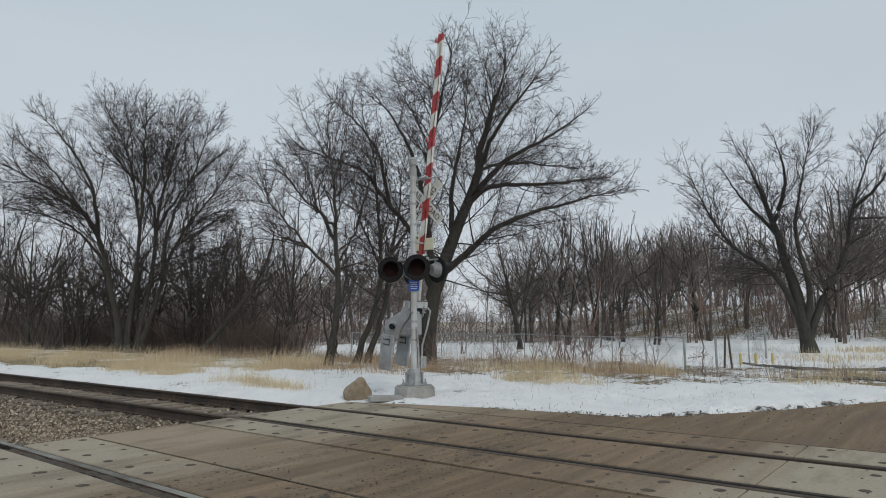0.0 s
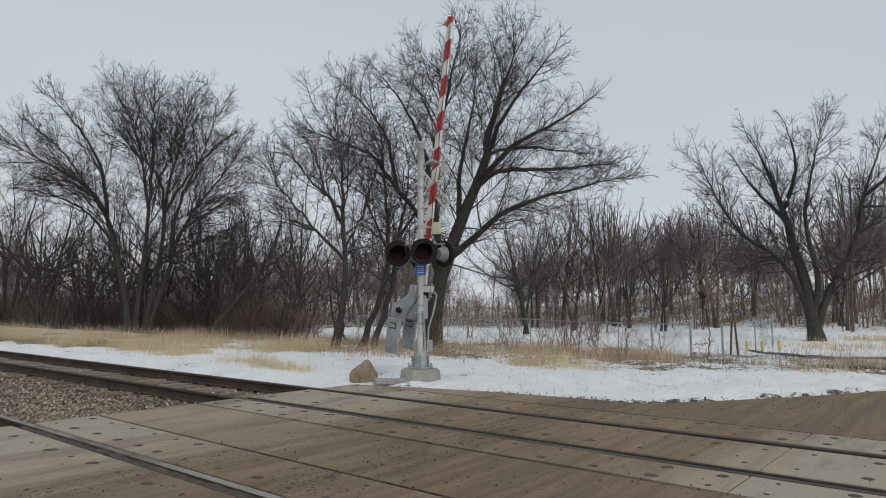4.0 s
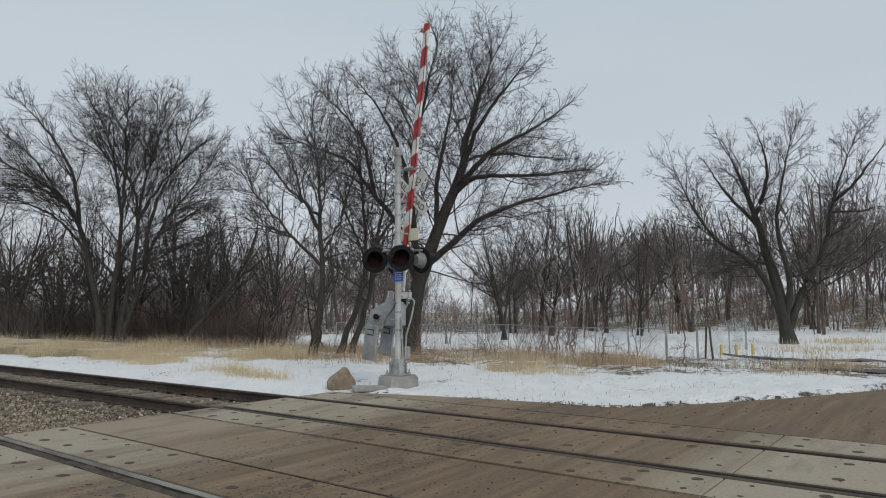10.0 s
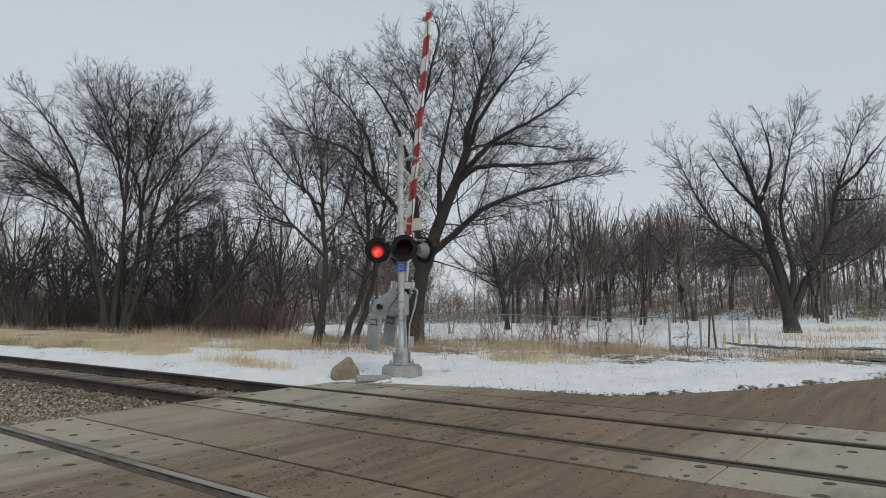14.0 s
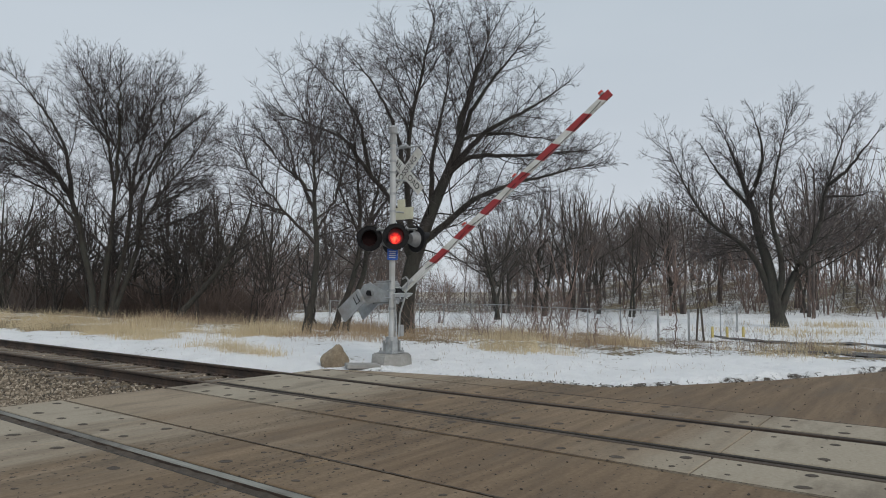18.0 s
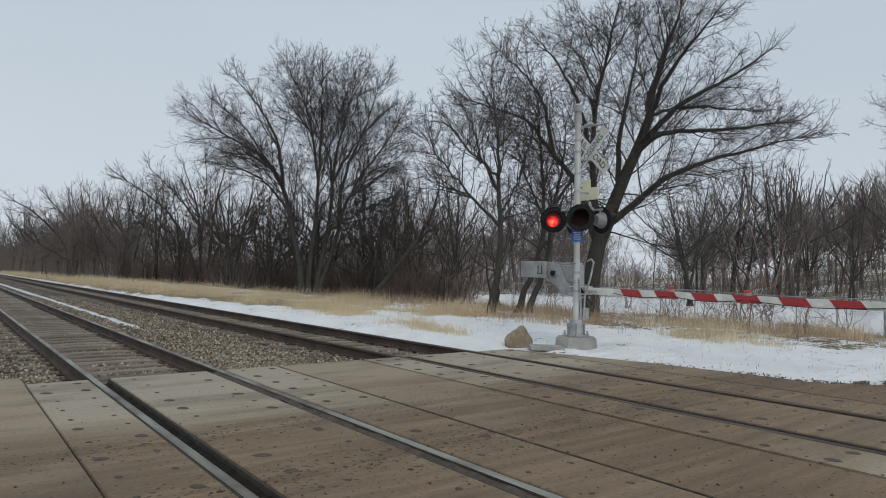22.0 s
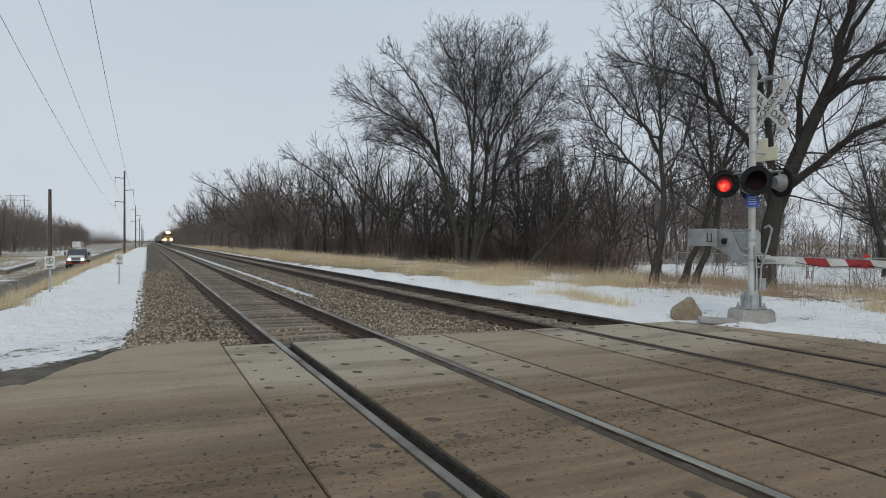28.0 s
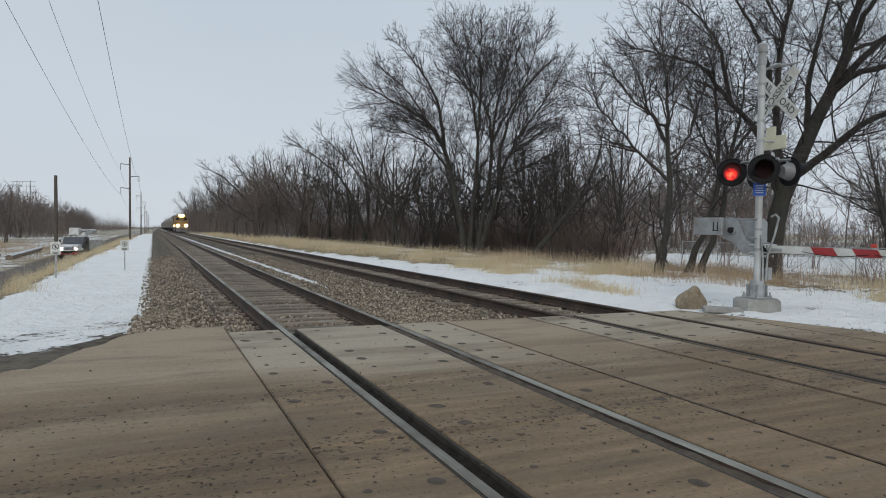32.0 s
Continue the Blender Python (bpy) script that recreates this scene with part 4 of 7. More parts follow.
def sprays(A, B, R, mesh_name, extra):
    """Pointed three-sided twigs from A to B, joined to an already swept mesh's data."""
    n = len(A)
    T = B - A
    T /= np.linalg.norm(T, axis=1)[:, None] + 1e-9
    u = np.cross(T, np.where(np.abs(T[:, 2:3]) > 0.9, [[1.0, 0, 0]], [[0, 0, 1.0]]))
    u /= np.linalg.norm(u, axis=1)[:, None] + 1e-9
    w = np.cross(T, u)
    R = R[:, None]
    V = np.stack([A + u * R, A - u * R * 0.5 + w * R * 0.87, A - u * R * 0.5 - w * R * 0.87, B], 1).reshape(-1, 3)
    k = len(extra[0]) + np.arange(n)[:, None] * 4
    F = np.concatenate([k + np.array([[0, 1, 3]]), k + np.array([[1, 2, 3]]), k + np.array([[2, 0, 3]])])
    me = bpy.data.meshes.new(mesh_name)
    me.from_pydata(np.concatenate([extra[0], V]).tolist(), [], extra[1] + F.tolist())
    return me


def unit(v):
    return v / (np.linalg.norm(v, axis=-1, keepdims=True) + 1e-9)


def bough(pts, count, rs, kink):
    """A smooth line through pts, evenly stepped, with small kinks."""
    Q = np.array(pts, float)
    Q = np.concatenate([[2 * Q[0] - Q[1]], Q, [2 * Q[-1] - Q[-2]]])
    out = []
    for i in range(1, len(Q) - 2):
        for t in np.linspace(0, 1, 8, endpoint=False):
            out.append(0.5 * (2 * Q[i] + (Q[i + 1] - Q[i - 1]) * t + (2 * Q[i - 1] - 5 * Q[i] + 4 * Q[i + 1] - Q[i + 2]) * t * t + (3 * Q[i] - Q[i - 1] - 3 * Q[i + 1] + Q[i + 2]) * t ** 3))
    out = np.array(out + [Q[-2]])
    d = np.concatenate([[0], np.cumsum(np.linalg.norm(np.diff(out, axis=0), axis=1))])
    at = np.linspace(0, d[-1], count)
    P = np.stack([np.interp(at, d, out[:, k]) for k in range(3)], -1)
    P[1:-1] += rs.normal(0, kink, (count - 2, 3))
    return P, d[-1]


def shoots(poly, L, R, spacing, u0, angles, frac, base, cap, rs, ends, droop, heart=None, pull=0.0, lean=0.85):
    """Where side shoots leave the lines (n, k, 3), which way, how long and how thick: longest low on their parent."""
    n, k = poly.shape[:2]
    num = rs.poisson(np.maximum(L / spacing, 0.6))
    idx = np.concatenate([np.repeat(np.arange(n), num), np.repeat(np.arange(n), ends)])
    u = np.concatenate([u0 + (1 - u0) * rs.random_sample(num.sum()) ** lean, np.full(n * ends, 0.985)])
    f = u * (k - 1)
    i = np.clip(f.astype(int), 0, k - 2)
    w = (f - i)[:, None]
    A = poly[idx, i] * (1 - w) + poly[idx, i + 1] * w
    T = unit(poly[idx, i + 1] - poly[idx, i])
    q = unit(np.cross(T, rs.normal(size=T.shape)))
    al = np.radians(rs.uniform(angles[0], angles[1], len(u)) * np.where(u > 0.98, 0.55, 1))[:, None]
    D = T * np.cos(al) + q * np.sin(al)
    if pull:
        D = unit(D + pull * unit(A - heart))
    D[:, 2] = np.where(D[:, 2] < 0, D[:, 2] * droop, D[:, 2])
    size = np.minimum(cap, (frac * (1 - u) + base) * L[idx] * rs.uniform(0.55, 1.2, len(u)))
    return A, unit(D), size, R[idx, i]


def crooked(A, D, L, k, up, wob, rs):
    """Lines from A that start along D, bend upwards and change direction a little at every knot."""
    P = [A]
    d = D.copy()
    for _ in range(k - 1):
        P.append(P[-1] + d * (L / (k - 1))[:, None])
        d = unit(d + rs.normal(0, wob, d.shape) + (0, 0, up))
    return np.stack(P, 1)


def branching_tree(m, limbs, label, tip=0.005, gaps=(0.42, 0.21, 0.13, 0.10), cap=(3.2, 1.3, 0.6, 0.30), seed=1, mats=None, category="tree", group="", name="bare_tree", up=0.03, clear=1.8, sides=(9, 5, 3), knots=(8, 5, 3), angles=(34, 74), ends=(3, 2, 1, 1), count=18, reach=1.0):
    """limbs: (radius at its start, depth at its end, ((across, up), ...)), or three numbers a point. A limb that starts above
    the ground leaves the nearest point of the limbs before it. Limbs carry branches, those branchlets, those shoots, those twigs."""
    rs = np.random.RandomState(seed)
    mats = mats or (M_BARK, M_BRANCH, M_TWIG)
    base = thing(name, m, label, category, group)
    runs, lens, rads = [], [], []
    for r0, far, pts in limbs:
        root = pts[0][-1] < 0.35
        pts = [(p[0], far * i / (len(pts) - 1), p[1]) if len(p) == 2 else p for i, p in enumerate(pts)]
        if not root:
            flat = np.concatenate(runs)
            w = np.array([1, 0.05, 1]) if far != 0 else np.ones(3)
            j = int((((flat - np.array(pts[0])) ** 2) * w).sum(1).argmin())
            y0 = flat[j, 1]
            pts = [tuple(flat[j])] + [(p[0], p[1] + y0 * (1 - i / (len(pts) - 1)), p[2]) for i, p in enumerate(pts)][1:]
        P, length = bough(pts, count, rs, 0.02 if r0 > 0.1 else 0.03)
        s = np.linspace(0, 1, count)
        R = tip * 2.2 + (r0 - tip * 2.2) * (1 - s) ** (0.8 if root else 1.0)
        if root:
            R[0] *= 1.45
            R[1] *= 1.12
        runs.append(P)
        lens.append(length)
        rads.append(R)
        link("trunk" if root else "limb", sweep([(P, R)], sides[0], "limb"), mats[0] if r0 > 0.06 else mats[1], base, smooth=True)
    poly, L, R = np.array(runs), np.array(lens), np.array(rads)
    heart = poly[:, -1].mean(0) * (0.7, 1, 0.5)
    A, D, L1, pr = shoots(poly, L, R, gaps[0], 0.16, angles, 0.36 * reach, 0.155 * reach, cap[0], rs, ends[0], 0.5, heart, 0.4, 0.62)
    keep = A[:, 2] > clear
    A, D, L1, pr = A[keep], D[keep], L1[keep], pr[keep]
    b1 = crooked(A, D, L1, knots[0], up, 0.14, rs)
    r1 = np.minimum(pr * 0.7, 0.0085 * L1 + tip)
    R1 = np.linspace(1, 0, knots[0])[None] * (r1 - tip)[:, None] + tip
    A, D, L2, pr = shoots(b1, L1, R1, gaps[1], 0.10, angles, 0.40, 0.25, cap[1], rs, ends[1], 0.7, heart, 0.08)
    b2 = crooked(A, D, L2, knots[1], up, 0.19, rs)
    r2 = np.minimum(pr * 0.8, 0.006 * L2 + tip * 0.8)
    R2 = np.linspace(1, 0, knots[1])[None] * (r2 - tip * 0.7)[:, None] + tip * 0.7
    A, D, L3, pr = shoots(b2, L2, R2, gaps[2], 0.08, angles, 0.35, 0.36, cap[2], rs, ends[2], 0.8)
    b3 = crooked(A, D, L3, knots[2], up, 0.22, rs)
    R3 = np.tile(np.linspace(0.85, 0.45, knots[2]) * tip, (len(b3), 1))
    A, D, L4, pr = shoots(b3, L3, R3, gaps[3], 0.05, (20, 50), 0.5, 0.45, cap[3], rs, ends[3], 0.8)
    tagged(link("branch", sweep(list(zip(b1, R1)), sides[1], "branch"), mats[1], base, smooth=True), kind="stuff")
    fine = sweep(list(zip(b2, R2)) + list(zip(b3, R3)), sides[2], "crown", True)
    tagged(link("crown", sprays(A, A + D * L4[:, None], np.full(len(A), tip * 0.55), "crown", fine), mats[2], base), kind="stuff")
    return base


def facing(x, y):
    """A frame at (x, y) whose x axis runs across the line of sight from the crossing and whose y axis runs away from it."""
    return pose(x, y, float(ground_z(x, y)) - 0.08, 0, 0, math.degrees(math.atan2(y, x)) - 90)


def hero_trees():
    # the spreading tree behind the signal
    branching_tree(facing(17.8, 15.6), [
        (0.32, 0.6, ((0.0, -0.1), (0.1, 1.3), (0.4, 2.8), (0.7, 3.6), (1.0, 4.5), (1.5, 5.7), (2.0, 6.9), (2.1, 7.9), (2.4, 8.9), (2.8, 10.0), (3.1, 11.0))),
        (0.13, -0.8, ((1.5, 5.7), (2.8, 7.2), (3.9, 7.8), (4.7, 8.2), (5.6, 8.8))),
        (0.11, 0.5, ((1.6, 5.9), (2.4, 6.4), (3.8, 6.5), (5.2, 6.6), (6.9, 6.8))),
        (0.14, -1.2, ((0.6, 3.4), (1.2, 3.7), (2.2, 4.6), (3.2, 5.1), (4.6, 5.5), (6.4, 5.9))),
        (0.07, 1.8, ((2.0, 6.9), (3.0, 7.4), (4.2, 7.5), (6.0, 7.4))),
        (0.10, -1.5, ((2.0, 6.9), (2.5, 8.2), (3.4, 9.4), (4.2, 10.3))),
        (0.14, -0.5, ((0.2, 3.0), (-0.4, 4.6), (-1.1, 5.5), (-1.6, 6.2), (-2.4, 7.0), (-4.2, 7.6))),
        (0.14, -1.0, ((0.4, 2.8), (0.2, 4.0), (0.1, 5.6), (0.2, 7.1), (0.6, 9.3), (1.0, 11.0))),
        (0.10, 1.5, ((0.1, 5.6), (-0.2, 6.9), (-0.6, 8.1), (-1.2, 9.3), (-2.1, 10.6))),
        (0.08, 0.8, ((-1.1, 5.5), (-1.4, 6.6), (-1.7, 7.8), (-2.4, 8.8), (-3.5, 10.0))),
        (0.11, 2.0, ((1.0, 4.5), (1.0, 5.9), (1.2, 7.3), (1.5, 8.7), (1.8, 10.9))),
    ], "large spreading bare deciduous tree behind the crossing signal", tip=0.0055, gaps=(0.28, 0.22, 0.17, 0.15), cap=(3.0, 1.5, 0.7, 0.36), seed=4, clear=2.6)
    # slender straight tree
    branching_tree(facing(14.5, 16.7), [
        (0.125, 0, ((-0.1, 0.1), (0.1, 1.3), (0.2, 2.6), (0.1, 3.8), (0.1, 5.3), (0.0, 6.4), (-0.1, 7.0))),
        (0.060, -0.5, ((0.2, 2.9), (-0.5, 3.6), (-1.2, 4.4), (-1.9, 5.2), (-2.2, 5.9))),
        (0.055, 0.5, ((0.2, 3.5), (0.8, 4.6), (1.1, 5.7), (1.3, 6.5))),
        (0.060, 0.8, ((0.1, 4.2), (-0.5, 5.3), (-0.8, 6.4), (-1.2, 7.1))),
        (0.050, -0.9, ((0.1, 4.6), (-0.9, 5.4), (-1.7, 6.4))),
    ], "slender bare tree with a dark straight trunk", tip=0.0055, gaps=(0.20, 0.21, 0.17, 0.15), cap=(2.6, 1.1, 0.5, 0.28), seed=6, clear=1.5, reach=1.6)
    # two leaning stems from one stool
    branching_tree(facing(15.9, 16.8), [
        (0.11, 0, ((-0.2, 0.0), (0.1, 0.9), (0.5, 2.0), (0.7, 3.2), (0.6, 4.5), (0.5, 6.1), (0.3, 7.0))),
        (0.11, 0.3, ((0.2, 0.0), (0.5, 1.0), (0.8, 2.0), (1.0, 3.6), (1.3, 5.1), (1.4, 6.4))),
        (0.05, -0.6, ((0.7, 3.2), (0.2, 4.3), (-0.2, 5.5), (-0.5, 6.3))),
        (0.05, 0.8, ((1.0, 3.6), (1.8, 5.0), (2.1, 6.2))),
    ], "bare tree with two leaning stems", tip=0.0055, gaps=(0.26, 0.23, 0.18, 0.15), cap=(2.2, 1.0, 0.5, 0.26), seed=8, clear=1.8, reach=1.25)
    # many-stemmed vase-shaped tree beside the line
    branching_tree(facing(16.2, 33.2), [
        (0.16, -0.3, ((-0.6, 0.2), (-0.8, 2.0), (-1.2, 3.5), (-1.4, 4.7), (-1.8, 5.9), (-2.4, 7.0), (-3.8, 7.9), (-5.6, 8.9))),
        (0.08, 0.8, ((-1.4, 4.7), (-2.1, 5.5), (-3.2, 6.4), (-4.4, 6.9), (-5.4, 7.1))),
        (0.11, -1.0, ((-1.8, 5.9), (-1.9, 7.3), (-2.3, 8.7), (-3.2, 10.1), (-4.3, 11.3))),
        (0.14, 0.5, ((-0.3, 0.1), (-0.2, 2.0), (0.0, 4.1), (0.1, 6.3), (-0.1, 7.8), (-0.4, 9.6), (-1.2, 11.7))),
        (0.10, -1.5, ((0.1, 6.3), (0.2, 8.1), (0.2, 9.9), (0.2, 12.2))),
        (0.14, 1.0, ((0.1, 0.1), (0.4, 2.0), (0.8, 4.4), (0.9, 6.3), (1.1, 8.1), (1.6, 10.2), (1.9, 11.6))),
        (0.08, 2.2, ((0.9, 6.3), (0.7, 7.8), (-0.3, 9.3), (-2.3, 10.7))),
        (0.08, -1.0, ((0.9, 6.3), (1.6, 7.6), (2.7, 9.1), (3.9, 10.3))),
        (0.07, 1.4, ((-1.8, 5.9), (-2.8, 7.5), (-4.0, 9.2), (-5.2, 10.3))),
        (0.07, 1.2, ((1.2, 3.5), (2.3, 4.6), (3.7, 5.4), (4.9, 5.9))),
        (0.13, -0.6, ((0.2, 0.2), (0.8, 2.0), (1.2, 3.5), (1.6, 5.0), (2.4, 6.6), (3.3, 7.8), (4.2, 9.2))),
        (0.08, 0.6, ((1.6, 5.0), (2.7, 6.1), (3.9, 7.0), (4.7, 7.6))),
        (0.11, -1.6, ((1.2, 3.5), (1.3, 5.4), (1.7, 7.2), (2.5, 9.0), (3.1, 11.1))),
    ], "tall vase-shaped bare tree with several dark stems", tip=0.0068, gaps=(0.36, 0.25, 0.23, 0.17), cap=(3.4, 1.7, 0.9, 0.5), seed=9, clear=3.0, reach=1.15, up=0.05, angles=(30, 66))
    # leaning trunk beside it
    branching_tree(facing(17.2, 28.6), [
        (0.15, 0, ((-0.3, 0.0), (0.9, 1.5), (2.2, 3.2), (2.9, 4.8), (3.2, 6.4))),
        (0.06, 0.6, ((2.2, 3.2), (1.6, 4.6), (1.4, 6.0))),
        (0.05, -0.7, ((0.9, 1.5), (0.7, 2.9), (1.0, 4.2))),
        (0.05, -0.4, ((2.2, 3.2), (3.2, 4.0), (4.2, 4.6))),
    ], "bare tree with a strongly leaning dark trunk", tip=0.0062, gaps=(0.36, 0.28, 0.24, 0.2), cap=(2.0, 0.9, 0.5, 0.28), seed=12, clear=1.6)
    # two rounded trees further up the line
    branching_tree(facing(18.0, 57.5), [
        (0.17, -1.0, ((-0.6, 0.2), (-1.0, 2.2), (-1.7, 4.2), (-3.0, 6.2), (-4.7, 7.6), (-6.2, 8.6))),
        (0.15, 0.8, ((-0.3, 0.2), (-0.4, 2.7), (-0.5, 5.2), (-1.0, 7.7), (-1.9, 10.2))),
        (0.15, -0.8, ((-0.1, 0.2), (0.4, 3.2), (0.6, 5.8), (1.0, 8.3), (1.5, 10.4))),
        (0.13, 0.6, ((0.2, 0.2), (1.0, 3.3), (2.3, 5.3), (3.8, 7.1), (4.3, 8.2))),
        (0.09, 1.5, ((-0.5, 5.2), (-1.5, 6.7), (-3.5, 8.9), (-4.6, 10.0))),
        (0.09, -1.5, ((-0.4, 2.7), (-0.2, 6.2), (0.0, 9.3), (-0.2, 10.9))),
        (0.08, 1.0, ((-1.7, 4.2), (-3.4, 4.9), (-5.4, 6.1), (-6.6, 6.5))),
    ], "rounded bare tree with rising boughs beside the railway", tip=0.0105, gaps=(0.5, 0.38, 0.34, 0.28), cap=(3.0, 1.6, 0.9, 0.5), seed=17, clear=2.6, sides=(7, 4, 3), knots=(6, 4, 3))
    branching_tree(facing(13.1, 94.0), [
        (0.20, -1.0, ((-0.2, 0.2), (-0.4, 3.3), (-1.8, 5.5), (-4.0, 7.8), (-6.0, 9.0))),
        (0.18, 1.0, ((0.1, 0.2), (0.4, 4.0), (0.0, 7.9), (-0.6, 10.4))),
        (0.17, -0.5, ((0.4, 0.2), (1.5, 4.1), (3.0, 7.2), (3.8, 9.4))),
        (0.10, 0.5, ((-0.4, 2.5), (-3.3, 4.0), (-5.5, 5.8))),
        (0.10, 1.5, ((0.0, 6.3), (-2.2, 9.3), (-3.3, 10.6))),
        (0.10, -1.5, ((0.5, 4.0), (1.7, 8.7), (1.8, 10.8))),
    ], "rounded bare tree with rising boughs beside the railway", tip=0.015, gaps=(0.7, 0.55, 0.5, 0.4), cap=(3.2, 1.8, 1.0, 0.6), seed=18, clear=2.6, sides=(6, 4, 3), knots=(5, 4, 3))
    # broad forked tree in the field
    branching_tree(facing(39.2, 8.2), [
        (0.36, 0.4, ((0.5, -0.1), (0.4, 0.9), (0.1, 3.0), (-0.3, 4.6), (-0.6, 6.1), (-0.8, 7.1), (-1.2, 8.3), (-2.0, 10.6))),
        (0.20, -0.5, ((0.3, 0.7), (-0.1, 2.4), (-0.8, 4.0), (-1.7, 4.9), (-2.7, 5.6), (-3.6, 6.9), (-4.2, 8.2), (-4.8, 9.8))),
        (0.14, -0.8, ((-0.8, 6.9), (-0.4, 8.0), (-0.1, 9.5), (-0.5, 11.5))),
        (0.13, 1.0, ((-0.7, 6.4), (-1.7, 7.7), (-2.4, 8.7), (-3.3, 10.4))),
        (0.19, -1.0, ((0.7, 0.9), (0.7, 3.0), (0.5, 4.5), (0.2, 6.4), (0.5, 8.2), (1.1, 10.8))),
        (0.22, 0.5, ((0.8, 0.8), (1.1, 2.4), (1.7, 3.7), (2.4, 5.1), (2.7, 6.5), (2.9, 7.3), (3.3, 8.6), (4.0, 10.5))),
        (0.11, -0.7, ((2.9, 7.3), (3.8, 8.2), (4.5, 9.1), (5.2, 10.0))),
        (0.08, 0.7, ((2.7, 6.7), (4.0, 6.9), (5.0, 7.1))),
        (0.07, -0.8, ((1.1, 2.4), (2.1, 3.3), (3.1, 3.9))),
    ], "broad forked bare tree in the snowy field", tip=0.0072, gaps=(0.34, 0.26, 0.23, 0.2), cap=(2.8, 1.2, 0.65, 0.36), seed=15, clear=3.4)


hero_trees()


def generic_tree(seed, h, w, tip, stems, label, m, mats=None, name="bare_tree", gaps=(0.85, 0.68, 0.6, 0.4), cap=(3.0, 1.6, 0.9, 0.55), sides=(6, 4, 3), boughs=6, trunk_r=0.13, knots=(5, 4, 2), count=12, low=0.3, category="tree", clear=None):
    """A tree of the kind that grows in the wood: stems that fork low into rising boughs."""
    rs = random.Random(seed)
    limbs = []
    for k in range(stems):
        a, b = rs.uniform(-0.4, 0.4), rs.uniform(-0.4, 0.4)
        lx, ly = rs.uniform(-0.1, 0.1) * w, rs.uniform(-0.1, 0.1) * w
        limbs.append((trunk_r, 0, ((a, b, 0), (a + 0.3 * lx, b + 0.3 * ly, h * 0.18), (a + lx, b + ly, h * 0.42), (a + 1.7 * lx + rs.uniform(-0.4, 0.4), b + 1.7 * ly, h * rs.uniform(0.6, 0.8)))))
    for k in range(boughs + stems):
        an = 2.4 * k + rs.uniform(-0.5, 0.5)
        q = rs.uniform(0.25, 0.5) * w
        x0, y0 = limbs[k % stems][2][1][:2]
        z0, z1 = h * rs.uniform(low * 0.7, low * 1.6), h * (1.0 - 0.75 * (q / w) ** 1.5) * rs.uniform(0.72, 0.95)
        c, s = math.cos(an), math.sin(an)
        limbs.append((trunk_r * rs.uniform(0.35, 0.6), 0, ((x0, y0, z0), (x0 + 0.45 * q * c, y0 + 0.45 * q * s, z0 + 0.30 * (z1 - z0)), (x0 + 0.84 * q * c + rs.uniform(-0.3, 0.3), y0 + 0.84 * q * s, z0 + 0.68 * (z1 - z0)), (x0 + q * c, y0 + q * s, z1))))
    return branching_tree(m, limbs, label, tip, gaps, cap, seed, mats, name=name, sides=sides, knots=knots, clear=h * 0.14 if clear is None else clear, category=category, up=0.04, ends=(2, 1, 0, 1), count=count)


M_FAR = (M_MIDTWIG, M_TWIG_HAZED, M_TWIG_HAZED)


